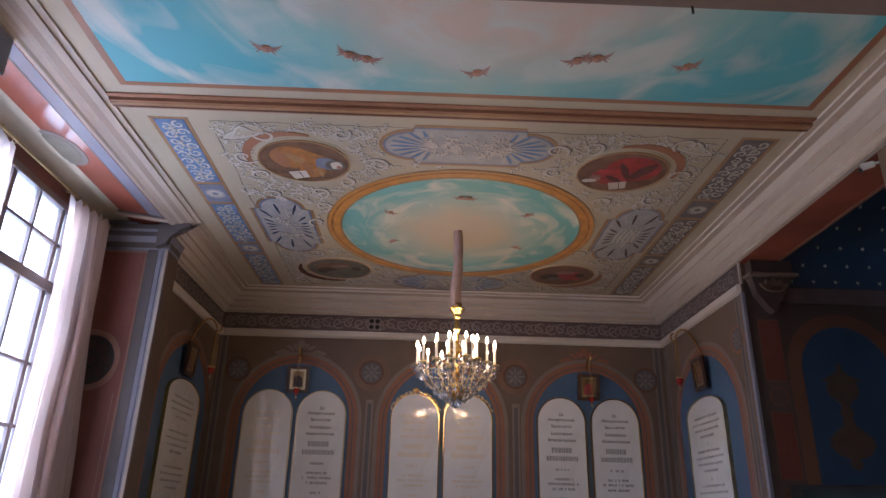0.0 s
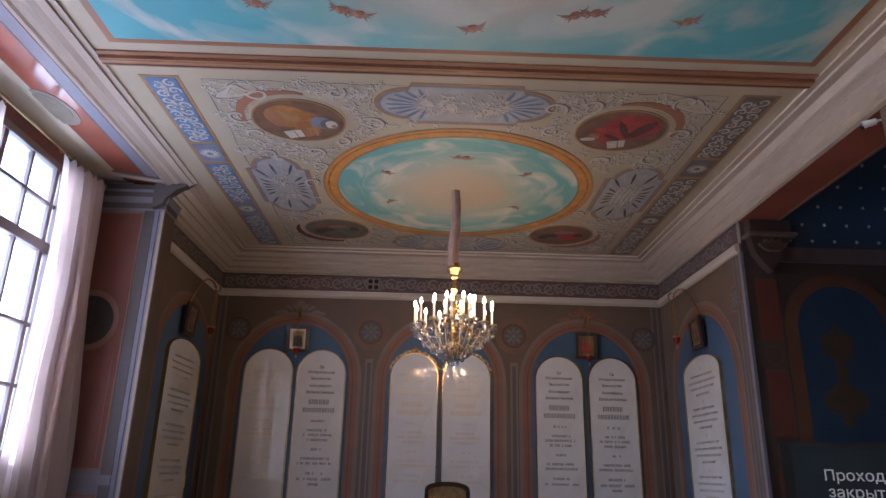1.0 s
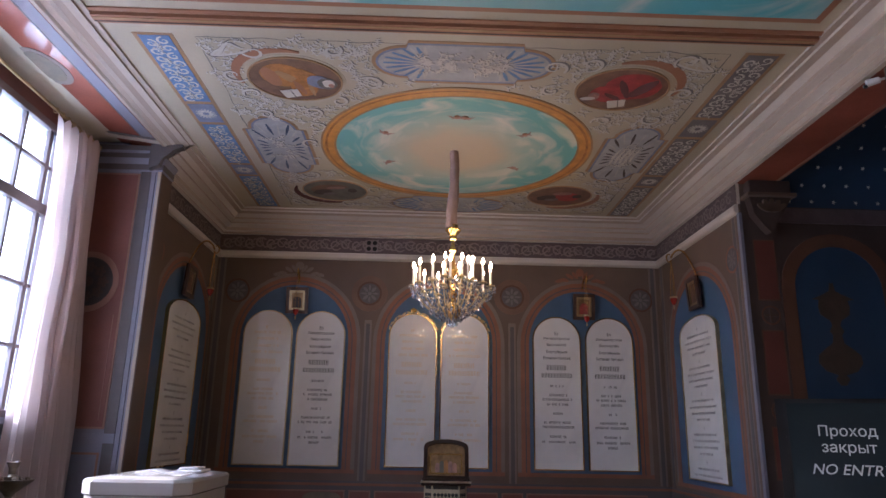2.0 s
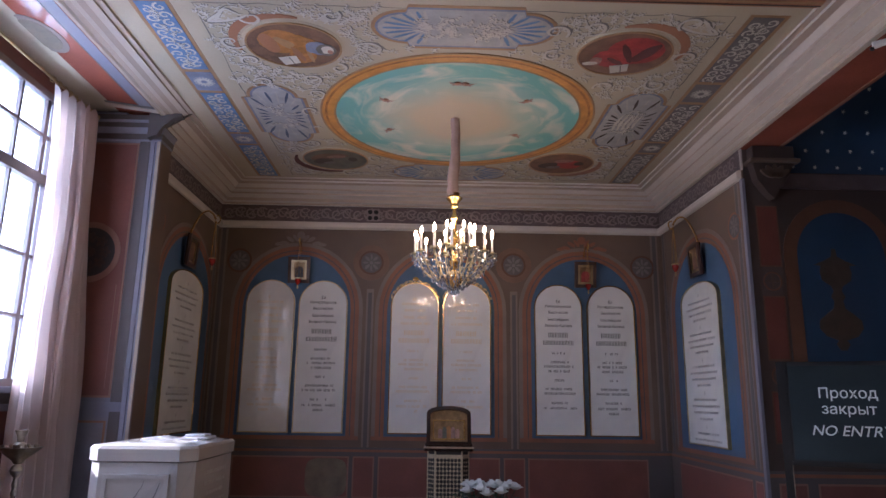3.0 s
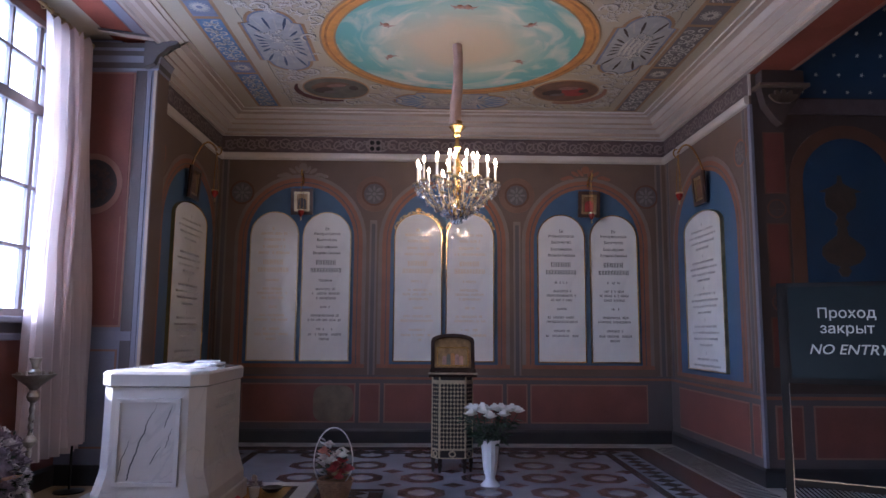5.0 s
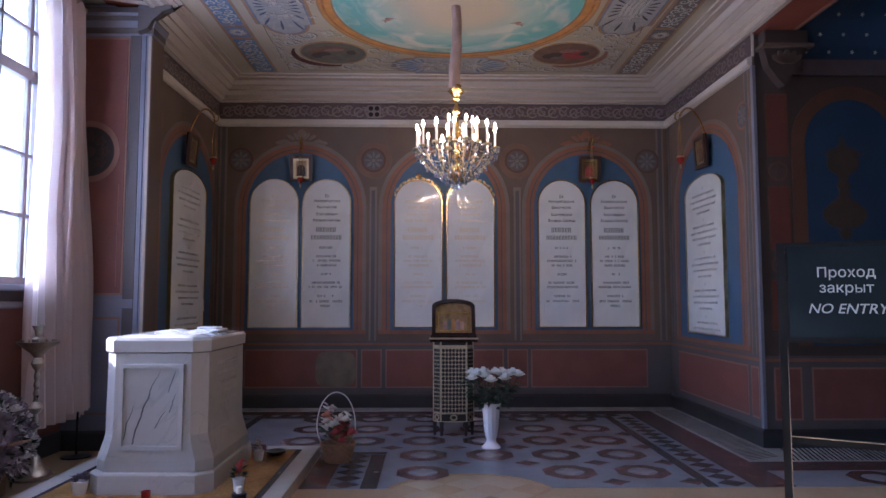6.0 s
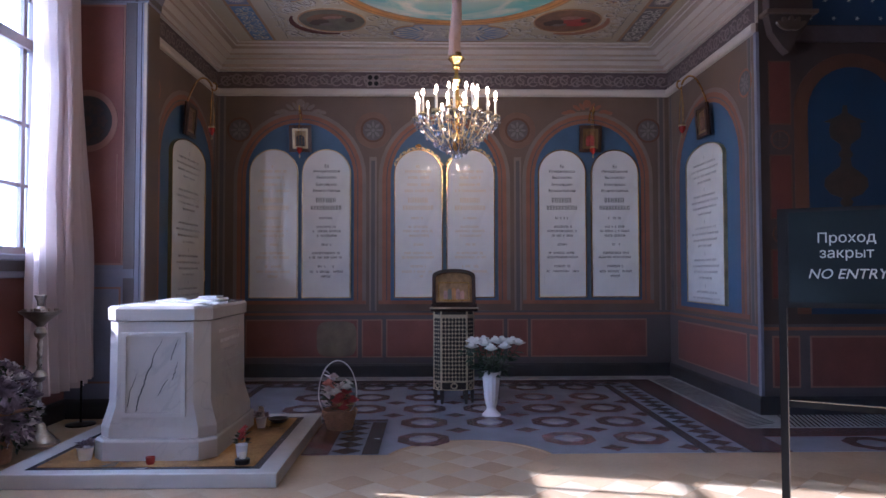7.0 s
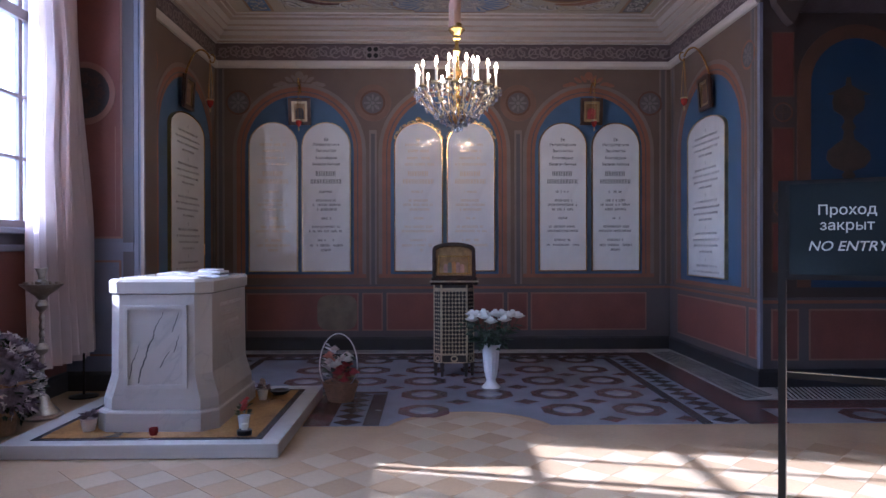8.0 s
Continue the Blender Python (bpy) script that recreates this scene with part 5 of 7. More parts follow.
# ---------- icons and their hanging lamps ----------
def icon(at, way, label, tilt=8, w=0.30, h=0.36, robe=FRESCO_BROWN):
    """A small framed picture leaning out from its wall; way: degrees it is turned about z."""
    ic = thing("icon", (0, 0, 0), label, "icon", "icons on the walls")
    plain = basis((0, 0, 0), (1, 0, 0), (0, 0, 1), (0, -1, 0))
    part("back_board", prism(bmesh.new(), rect(-w / 2, w / 2, -h / 2, h / 2), 0.0, 0.02, plain), WOOD, ic)
    part("frame", band(bmesh.new(), rect(-w / 2, w / 2, -h / 2, h / 2), rect(-w / 2 + 0.045, w / 2 - 0.045, -h / 2 + 0.045, h / 2 - 0.045), 0.018, 0.045, plain), FRAME_WOOD, ic, "dark wooden frame")
    part("inner_rim", band(bmesh.new(), rect(-w / 2 + 0.045, w / 2 - 0.045, -h / 2 + 0.045, h / 2 - 0.045), rect(-w / 2 + 0.075, w / 2 - 0.075, -h / 2 + 0.075, h / 2 - 0.075), 0.018, 0.034, plain), BRASS, ic, "dull gilt inner rim")
    part("picture", prism(bmesh.new(), rect(-w / 2 + 0.07, w / 2 - 0.07, -h / 2 + 0.07, h / 2 - 0.07), 0.018, 0.024, plain), ICON_GOLD, ic, "dull gold painted picture")
    part("plain_shape", prism(bmesh.new(), arch(0, 0.055, -h / 2 + 0.08, 0.0, 0.05, 10), 0.022, 0.026, plain), robe, ic)
    ic.matrix_world = Matrix.Translation(at) @ pose(0, 0, 0, tilt, 0, 0) if way == 0 else Matrix.Translation(at) @ pose(0, 0, 0, 0, 0, way) @ pose(0, 0, 0, tilt, 0, 0)
    return ic


icon((-1.82, 9.25, 3.24), 0, "small framed icon leaning from the wall above two tablets", robe=BLACKWOOD)
icon((2.13, 9.25, 3.245), 0, "small framed icon with a red picture above two tablets", robe=ROBE_RED)
icon((3.17, 7.92, 3.20), -90, "small framed icon on the side wall above a wide tablet", tilt=4, w=0.32, h=0.38)
icon((-2.91, 8.05, 3.22), 90, "small framed icon on the shaded side wall", tilt=4, w=0.32, h=0.38)


def hanging_lamp(top, arm_from, label, drop=0.5, wire=0.004, rise=0.20):
    """A glass votive lamp on three chains under a scrolled bracket."""
    t = Vector(top)
    a = Vector(arm_from)
    la = thing("votive_lamp", top, label, "hanging lamp", "votive lamps")
    mid = [a + (t - a) * s + Vector((0, 0, rise * math.sin(math.pi * s) ** 0.8)) for s in [i / 14 for i in range(15)]]
    out = (t - a).normalized()
    out.z = 0
    curl = [t + out * (0.03 - 0.04 * math.cos(q)) + Vector((0, 0, -0.05 * math.sin(q))) for q in (0.4, 1.2, 2.0, 2.8, 3.6, 4.4, 5.2)]
    part("bracket", tube(bmesh.new(), mid, 0.012, 6), GILT, la, "curved brass bracket")
    part("scroll", tube(bmesh.new(), curl, 0.010, 6), GILT, la)
    for k in range(3):
        q = 2 * math.pi * k / 3 + 0.4
        foot = t + Vector((0.035 * math.cos(q), 0.035 * math.sin(q), -drop + 0.06))
        part("chain", tube(bmesh.new(), [t + Vector((0, 0, -0.03)), (t + foot) / 2 + Vector((0.006 * math.cos(q), 0.006 * math.sin(q), 0)), foot], wire, 5), GILT, la)
    part("rim", lathe(bmesh.new(), t + Vector((0, 0, -drop)), [(0.034, 0.05), (0.044, 0.055), (0.044, 0.068), (0.034, 0.07)], 14), BRASS, la)
    part("cup", lathe(bmesh.new(), t + Vector((0, 0, -drop)), [(0.008, -0.03), (0.03, 0.0), (0.04, 0.03), (0.038, 0.065), (0.03, 0.06)], 14), RUBY, la, "red glass cup", smooth=True)
    part("drop", lathe(bmesh.new(), t + Vector((0, 0, -drop - 0.085)), [(0.003, 0), (0.012, 0.02), (0.006, 0.05), (0.01, 0.06)], 10), BRASS, la)
    return la


hanging_lamp((-1.81, 9.12, 3.60), (-1.82, 9.29, 3.50), "votive lamp of brass and red glass before an icon", 0.56, 0.0025, 0.06)
hanging_lamp((2.14, 9.12, 3.60), (2.13, 9.29, 3.50), "votive lamp of brass and red glass before an icon", 0.56, 0.0025, 0.06)
hanging_lamp((2.92, 7.96, 3.64), (3.22, 7.96, 3.42), "votive lamp of brass and red glass on a long bracket", 0.55)
hanging_lamp((-2.66, 8.12, 3.64), (-2.96, 8.12, 3.42), "votive lamp of brass and red glass on a long bracket", 0.55)


# ---------- chandelier ----------
CH = Vector((0.205, 6.80, 0))
ch = thing("chandelier", (CH.x, CH.y, 2.54), "lit gilded chandelier with candle bulbs and hanging crystal drops", "chandelier")
sleeve = []
for i in range(15):
    s = i / 14
    sleeve.append((CH.x - 0.005 + 0.012 * math.sin(5 * s), CH.y, 4.46 - 0.86 * s))
bm = tube(bmesh.new(), sleeve, 0.047, 14, 1.25)
for v in bm.verts:
    k = noise.noise((v.co.x * 40, v.co.y * 40, v.co.z * 7))
    v.co += Vector((v.co.x - CH.x, v.co.y - CH.y, 0)) * 0.28 * k
part("sleeve", bm, SLEEVE, ch, "dusty pink cloth sleeve over the chain", smooth=True)
part("bell", lathe(bmesh.new(), (CH.x, CH.y, 3.46), [(0.03, 0.0), (0.045, 0.02), (0.035, 0.05), (0.06, 0.08), (0.085, 0.11), (0.075, 0.125), (0.05, 0.13), (0.055, 0.165), (0.04, 0.18)], 18), GILT, ch, "gilded bell cap", smooth=True)
part("stem", lathe(bmesh.new(), (CH.x, CH.y, 2.62), [(0.02, 0.0), (0.07, 0.04), (0.10, 0.10), (0.05, 0.16), (0.035, 0.24), (0.05, 0.28), (0.03, 0.34), (0.028, 0.46), (0.055, 0.52), (0.03, 0.57), (0.022, 0.68), (0.045, 0.73), (0.02, 0.78), (0.018, 0.86)], 16), GILT, ch, "gilded turned stem", smooth=True)
part("hoop", tube(bmesh.new(), [(CH.x + 0.33 * math.cos(a), CH.y + 0.33 * math.sin(a), 2.90) for a in [2 * math.pi * i / 36 for i in range(37)]], 0.005, 6), BRASS, ch, "gilded hoop")

drop_mesh = bmesh.new()
lathe(drop_mesh, (0, 0, 0), [(0.001, -0.052), (0.014, -0.034), (0.012, -0.016), (0.003, 0.0)], 6)
dm = bpy.data.meshes.new("crystal_drop")
drop_mesh.to_mesh(dm)
drop_mesh.free()
dm.materials.append(CRYSTAL)


def drop(at, size=1.0):
    o = new("crystal_drop", dm)
    o.parent = ch
    o.location = Vector(at) - ORIGIN[ch.name]
    o.scale = (size, size, size)
    o.rotation_euler = (rng.uniform(-0.12, 0.12), rng.uniform(-0.12, 0.12), rng.uniform(0, 6.28))


for tier, (count, rad, zc, zb) in enumerate(((14, 0.40, 2.955, 0.0), (8, 0.22, 3.03, 0.3))):
    for k in range(count):
        a = 2 * math.pi * (k + 0.35 * tier) / count + 0.13
        cx, cy = CH.x + rad * math.cos(a), CH.y + rad * math.sin(a)
        arm = []
        for i in range(9):
            s = i / 8
            r = 0.04 + (rad - 0.04) * s
            arm.append((CH.x + r * math.cos(a), CH.y + r * math.sin(a), 2.80 - 0.10 * math.sin(math.pi * s) + (zc - 2.80) * s ** 2.4))
        part("arm", tube(bmesh.new(), arm, 0.0055, 6), BRASS, ch, "curved gilded arm")
        part("drip_pan", lathe(bmesh.new(), (cx, cy, zc), [(0.008, -0.012), (0.03, -0.004), (0.048, 0.006), (0.045, 0.010), (0.012, 0.006), (0.016, 0.02), (0.013, 0.03)], 12), BRASS, ch, smooth=True)
        candle = part("candle", lathe(bmesh.new(), (cx, cy, zc + 0.02), [(0.0115, 0.0), (0.0115, 0.165), (0.008, 0.17)], 10), WAX, ch, "white candle tube")
        part("bulb", lathe(bmesh.new(), (cx, cy, zc + 0.188), [(0.006, 0.0), (0.014, 0.016), (0.0145, 0.030), (0.009, 0.050), (0.003, 0.068)], 10), BULB, candle, "lit flame-shaped bulb", smooth=True)
        for q in range(6):
            b = 2 * math.pi * q / 6
            drop((cx + 0.045 * math.cos(b), cy + 0.045 * math.sin(b), zc), rng.uniform(0.6, 0.9))
        for q in (2, 4, 6):
            drop(Vector(arm[q]) + Vector((0, 0, -0.01)), rng.uniform(0.6, 0.95))
# garlands and the lower basket of crystals
beads = bmesh.new()
for k in range(12):
    a0, a1 = 2 * math.pi * k / 12 + 0.13, 2 * math.pi * (k + 1) / 12 + 0.13
    for i in range(9):
        s = i / 8
        a = a0 + (a1 - a0) * s
        p = (CH.x + 0.40 * math.cos(a), CH.y + 0.40 * math.sin(a), 2.94 - 0.085 * math.sin(math.pi * s))
        ball(beads, p, 0.009, 0.009, 0.009, 5, 4)
    for i in range(14):
        s = i / 13
        r = 0.33 * (1 - s) + 0.05 * s
        p = (CH.x + r * math.cos(a0), CH.y + r * math.sin(a0), 2.89 - 0.27 * math.sin(math.pi / 2 * s))
        ball(beads, p, 0.010, 0.010, 0.010, 5, 4)
part("bead_string", beads, CRYSTAL, ch, "strings of crystal beads", kind="stuff")
for ring_r, z, count in ((0.40, 2.90, 30), (0.34, 2.88, 34), (0.31, 2.83, 30), (0.27, 2.79, 28), (0.22, 2.74, 24), (0.16, 2.69, 18), (0.10, 2.65, 12), (0.05, 2.61, 6)):
    for k in range(count):
        a = 2 * math.pi * k / count + ring_r
        drop((CH.x + ring_r * math.cos(a), CH.y + ring_r * math.sin(a), z), rng.uniform(0.7, 1.05))
drop((CH.x, CH.y, 2.62), 1.5)

# ---------- tomb on its platform ----------
pl = thing("platform", (-2.02, 5.53, 0), "low white marble platform with a gold inlaid floor", "platform")
part("slab", boxed(-2.95, -1.08, 4.60, 6.50, 0.0, 0.10, 0.008), PLINTH, pl, "white marble slab")
part("black_line", boxed(-2.785, -1.215, 4.70, 6.32, 0.098, 0.104), MOSAIC_DARK, pl, "black stone line")
part("gold_field", boxed(-2.735, -1.265, 4.745, 6.275, 0.098, 0.108), GOLDPLATE, pl, "polished golden stone field")


def octagon(cx, cy, hx, hy, c):
    return [(cx - hx + c, cy - hy), (cx + hx - c, cy - hy), (cx + hx, cy - hy + c), (cx + hx, cy + hy - c), (cx + hx - c, cy + hy), (cx - hx + c, cy + hy), (cx - hx, cy + hy - c), (cx - hx, cy - hy + c)]


def stack(bm, cx, cy, rows):
    """A chamfered block of rows (half width, half depth, chamfer, height)."""
    rings = [[bm.verts.new((x, y, z)) for x, y in octagon(cx, cy, hx, hy, c)] for hx, hy, c, z in rows]
    for a, b in zip(rings, rings[1:]):
        for i in range(8):
            bm.faces.new((a[i], a[(i + 1) % 8], b[(i + 1) % 8], b[i]))
    bm.faces.new(rings[0][::-1])
    bm.faces.new(rings[-1])
    return bm


tomb = thing("tomb", (-2.02, 5.50, 0.108), "veined white marble tomb with chamfered corners on a platform", "tomb")
TX, TY = -2.025, 5.49
part("base", stack(bmesh.new(), TX, TY, [(0.435, 0.605, 0.10, 0.108), (0.435, 0.605, 0.10, 0.235), (0.425, 0.595, 0.10, 0.25)]), MARBLE, tomb, "stepped marble base")
part("body", stack(bmesh.new(), TX, TY, [(0.415, 0.556, 0.10, 0.25), (0.415, 0.556, 0.10, 0.325), (0.40, 0.552, 0.10, 0.375), (0.372, 0.543, 0.095, 0.47), (0.366, 0.540, 0.095, 0.50), (0.362, 0.538, 0.095, 1.075)]), MARBLE, tomb, "veined marble body")
part("cap", stack(bmesh.new(), TX, TY, [(0.362, 0.538, 0.095, 1.078), (0.378, 0.553, 0.10, 1.085), (0.38, 0.555, 0.10, 1.165), (0.365, 0.54, 0.10, 1.185), (0.25, 0.43, 0.08, 1.20)]), MARBLE, tomb, "marble cap", smooth=False)
FRONT = basis((0, TY - 0.54, 0), (1, 0, 0), (0, 0, 1), (0, -1, 0))
part("panel_field", prism(bmesh.new(), rect(-2.23, -1.83, 0.425, 0.975), -0.004, 0.006, FRONT), MARBLE, tomb, "grey marble of the front panel")
VEINS = (((-2.155, 0.44), (-2.135, 0.54), (-2.10, 0.63), (-2.085, 0.70), (-2.05, 0.76), (-2.035, 0.84), (-1.99, 0.91), (-1.97, 0.965)), ((-2.215, 0.47), (-2.20, 0.58), (-2.165, 0.66), (-2.15, 0.72)),
         ((-2.00, 0.55), (-1.96, 0.63), (-1.925, 0.68)), ((-1.90, 0.66), (-1.875, 0.74), (-1.86, 0.80)), ((-1.915, 0.80), (-1.88, 0.90), (-1.86, 0.96)))
for k, line in enumerate(VEINS):
    vein = []
    for (a, b), (c, e) in zip(line, line[1:]):
        vein += [(a + (c - a) * i / 6 + 0.010 * noise.noise((a * 9 + i, b * 40, k)), b + (e - b) * i / 6) for i in range(6)]
    bm = bmesh.new()
    ribbon(bm, vein, 0.0065 if k == 0 else 0.0035, 0.0025, 0.0072 + 0.0004 * k, FRONT)
    part("vein", bm, VEIN, tomb, "dark vein in the marble")
part("panel_frame", band(bmesh.new(), rect(-2.255, -1.805, 0.40, 1.0), rect(-2.225, -1.835, 0.43, 0.97), -0.004, 0.024, FRONT), PLINTH, tomb, "raised moulding of the front panel")
SIDE = basis((TX + 0.364, 0, 0), (0, 1, 0), (0, 0, 1), (1, 0, 0))
bars = bmesh.new()
for i in range(7):
    letter_bars(bars, SIDE, 5.52, 0.98 - 0.075 * i, 0.55 - 0.06 * (i % 3), 0.028, -0.0005, 60 + i)
part("small_lettering", bars, PLINTH, tomb, "rows of shallow engraved writing", kind="stuff")
bk = thing("open_book", (-2.0, 5.55, 1.20), "pale open book of white stone lying on the tomb", "book")
for s in (-1, 1):
    bm = bmesh.new()
    prism(bm, [(0, 0.0), (s * 0.10, 0.022), (s * 0.20, 0.010), (s * 0.21, 0.0)] if s > 0 else [(0, 0.0), (-0.21, 0.0), (-0.20, 0.010), (-0.10, 0.022)], -0.13, 0.13,
          basis((-2.0 + s * 0.006, 5.55, 1.20), (1, 0, 0), (0, 0, 1), (0, -1, 0)))
    part("page_block", bm, PORCELAIN, bk)
bx = thing("folded_cloth", (-1.83, 5.62, 1.20), "folded white cloth lying on the tomb", "cloth")
part("fold", boxed(-1.93, -1.74, 5.50, 5.74, 1.20, 1.222, 0.008), PORCELAIN, bx)
part("fold", boxed(-1.92, -1.77, 5.52, 5.70, 1.222, 1.238, 0.007), PORCELAIN, bx)


# ---------- flowers ----------
def bloom(bm, at, r, seed, layers=3):
    """A rose of overlapping cupped petals."""
    q = random.Random(seed)
    c = Vector(at)
    for k in range(layers):
        n = 4 + k
        for i in range(n):
            a = 2 * math.pi * i / n + k * 0.7 + q.uniform(-0.2, 0.2)
            rr = r * (0.25 + 0.28 * k)
            up = r * (0.75 - 0.32 * k)
            out = Vector((math.cos(a), math.sin(a), 0))
            tang = Vector((-math.sin(a), math.cos(a), 0))
            w = r * (0.45 + 0.15 * k)
            base = c + out * rr * 0.4 + Vector((0, 0, -r * 0.35))
            tip = c + out * rr * 1.25 + Vector((0, 0, up))
            m1 = c + out * rr * 1.15 + Vector((0, 0, up * 0.35))
            vs = [bm.verts.new(p) for p in (base, m1 - tang * w, tip - tang * w * 0.5, tip + tang * w * 0.5 + Vector((0, 0, r * 0.05)), m1 + tang * w)]
            bm.faces.new(vs)
    ball(bm, c + Vector((0, 0, r * 0.1)), r * 0.35, r * 0.35, r * 0.5, 6, 4)


def leaf(bm, at, way, size, seed):
    q = random.Random(seed)
    w = Vector(way).normalized()
    side = w.cross(Vector((q.uniform(-1, 1), q.uniform(-1, 1), 1))).normalized()
    up = side.cross(w)
    a = Vector(at)
    pts = [a, a + w * size * 0.4 + side * size * 0.26 + up * size * 0.05, a + w * size - up * size * 0.12, a + w * size * 0.4 - side * size * 0.26 + up * size * 0.05]
    vs = [bm.verts.new(p) for p in pts]
    mid = bm.verts.new(a + w * size * 0.45 - up * size * 0.06)
    for i in range(4):
        bm.faces.new((vs[i], vs[(i + 1) % 4], mid))


VX, VY = 0.545, 6.83
vase = thing("flower_vase", (VX, VY, 0.0), "tall white fluted ceramic vase standing on the mosaic floor", "vase")
bm = bmesh.new()
prof = [(0.092, 0.0), (0.095, 0.012), (0.078, 0.03), (0.05, 0.06), (0.045, 0.085), (0.058, 0.12), (0.070, 0.20), (0.078, 0.32), (0.086, 0.40), (0.104, 0.435), (0.098, 0.438), (0.075, 0.40), (0.06, 0.25)]
seg = 48
rings = []
for r, z in prof:
    rings.append([bm.verts.new((VX + r * (1 + (0.045 * math.cos(12 * 2 * math.pi * i / seg) if 0.1 < z < 0.42 else 0)) * math.cos(2 * math.pi * i / seg),
                                VY + r * (1 + (0.045 * math.cos(12 * 2 * math.pi * i / seg) if 0.1 < z < 0.42 else 0)) * math.sin(2 * math.pi * i / seg), z)) for i in range(seg)])
for a, b in zip(rings, rings[1:]):
    for i in range(seg):
        bm.faces.new((a[i], a[(i + 1) % seg], b[(i + 1) % seg], b[i]))
bm.faces.new(rings[0][::-1])
bm.faces.new(rings[-1])
part("body", bm, PORCELAIN, vase, "white fluted body", smooth=True)
roses = thing("rose_bouquet", (VX, VY, 0.30), "bouquet of white roses with dark green leaves in a vase", "bouquet")
q = random.Random(11)
for k in range(17):
    a = k * 2.399
    r = 0.055 + 0.225 * math.sqrt((k + 0.5) / 17)
    top = Vector((VX + 0.02 + r * math.cos(a), VY + 0.8 * r * math.sin(a), 0.745 - 0.55 * r * r + q.uniform(-0.02, 0.02)))
    bm = bmesh.new()
    bloom(bm, top, 0.060, 100 + k)
    rose = part("rose", bm, PETAL_WHITE, roses, "white rose")
    part("stem", tube(bmesh.new(), [(VX + 0.2 * (top.x - VX), VY + 0.2 * (top.y - VY), 0.36), ((VX + 2 * top.x) / 3, (VY + 2 * top.y) / 3, 0.55), tuple(top - Vector((0, 0, 0.02)))], 0.004, 5), LEAF, rose)
bm = bmesh.new()
for k in range(230):
    a, r = q.uniform(0, 6.28), 0.26 * math.sqrt(q.random())
    z = q.uniform(0.43, 0.70) - 0.35 * r * 0.4
    p = Vector((VX + r * (0.4 + 0.9 * (z - 0.4) / 0.3) * math.cos(a), VY + 0.8 * r * (0.4 + 0.9 * (z - 0.4) / 0.3) * math.sin(a), z))
    leaf(bm, p, (math.cos(a), math.sin(a), q.uniform(-0.6, 0.7)), q.uniform(0.05, 0.09), 500 + k)
part("leaves", bm, LEAF, roses, "dark green rose leaves", kind="stuff")

BX, BY = -0.885, 6.28
basket = thing("flower_basket", (BX, BY, 0.0), "tan wicker basket with a pale hoop handle and mixed flowers", "basket")
bm = bmesh.new()
for i in range(9):
    z = 0.012 + 0.02 * i
    r = 0.105 + 0.006 * i
    ringp = [(BX + (r + 0.004 * (-1) ** (k + i)) * math.cos(2 * math.pi * k / 28), BY + (r + 0.004 * (-1) ** (k + i)) * math.sin(2 * math.pi * k / 28), z) for k in range(29)]
    tube(bm, ringp, 0.010, 6)
part("weave", bm, WICKER, basket, "woven tan wicker wall")
part("bottom", lathe(bmesh.new(), (BX, BY, 0.0), [(0.10, 0.0), (0.10, 0.012)], 20), WICKER, basket)
hoop = [(BX - 0.02 + 0.17 * math.cos(a), BY + 0.02 * math.cos(a), 0.32 + 0.30 * math.sin(a) if math.sin(a) > 0 else 0.32 + 0.22 * math.sin(a)) for a in [math.radians(-50 + 280 * i / 32) for i in range(33)]]
part("handle", tube(bmesh.new(), hoop, 0.0055, 8), CELLO, basket, "pale ribbon-wound hoop handle")
flow = thing("mixed_flowers", (BX, BY, 0.17), "red, salmon, cream and white flowers in a basket", "flowers")
for k in range(32):
    a, r = q.uniform(0, 6.28), 0.135 * math.sqrt(q.random())
    top = Vector((BX + r * math.cos(a) + 0.01, BY + r * math.sin(a) - 0.02, 0.22 + q.uniform(0.0, 0.14)))
    if k > 20:
        top.z += 0.13
        top.x -= 0.04
    else:
        top.x += 0.03
        top.z -= 0.02
    mt = (PETAL_WHITE, DRY_PALE)[k % 2] if k > 22 else (PETAL_RED, PETAL_PINK, PETAL_PINK, PETAL_RED, PETAL_YELLOW)[k % 5]
    bm = bmesh.new()
    bloom(bm, top, q.uniform(0.040, 0.054), 900 + k)
    part("bloom", bm, mt, flow)
bm = bmesh.new()
for k in range(120):
    a, r = q.uniform(0, 6.28), 0.14 * math.sqrt(q.random())
    leaf(bm, (BX + r * math.cos(a), BY + r * math.sin(a), q.uniform(0.17, 0.44)), (math.cos(a), math.sin(a), q.uniform(-0.3, 0.8)), q.uniform(0.035, 0.06), 1500 + k)
part("leaves", bm, LEAF, flow, "green leaves", kind="stuff")
bm = bmesh.new()
for k in range(26):
    a = q.uniform(1.5, 4.4)
    leaf(bm, (BX + 0.1 * math.cos(a), BY + 0.05 * math.sin(a), q.uniform(0.2, 0.5)), (math.cos(a), math.sin(a), 0.6), 0.09, 1800 + k)
part("wrapping", bm, CELLO, flow, "pale crumpled wrapping", kind="stuff")

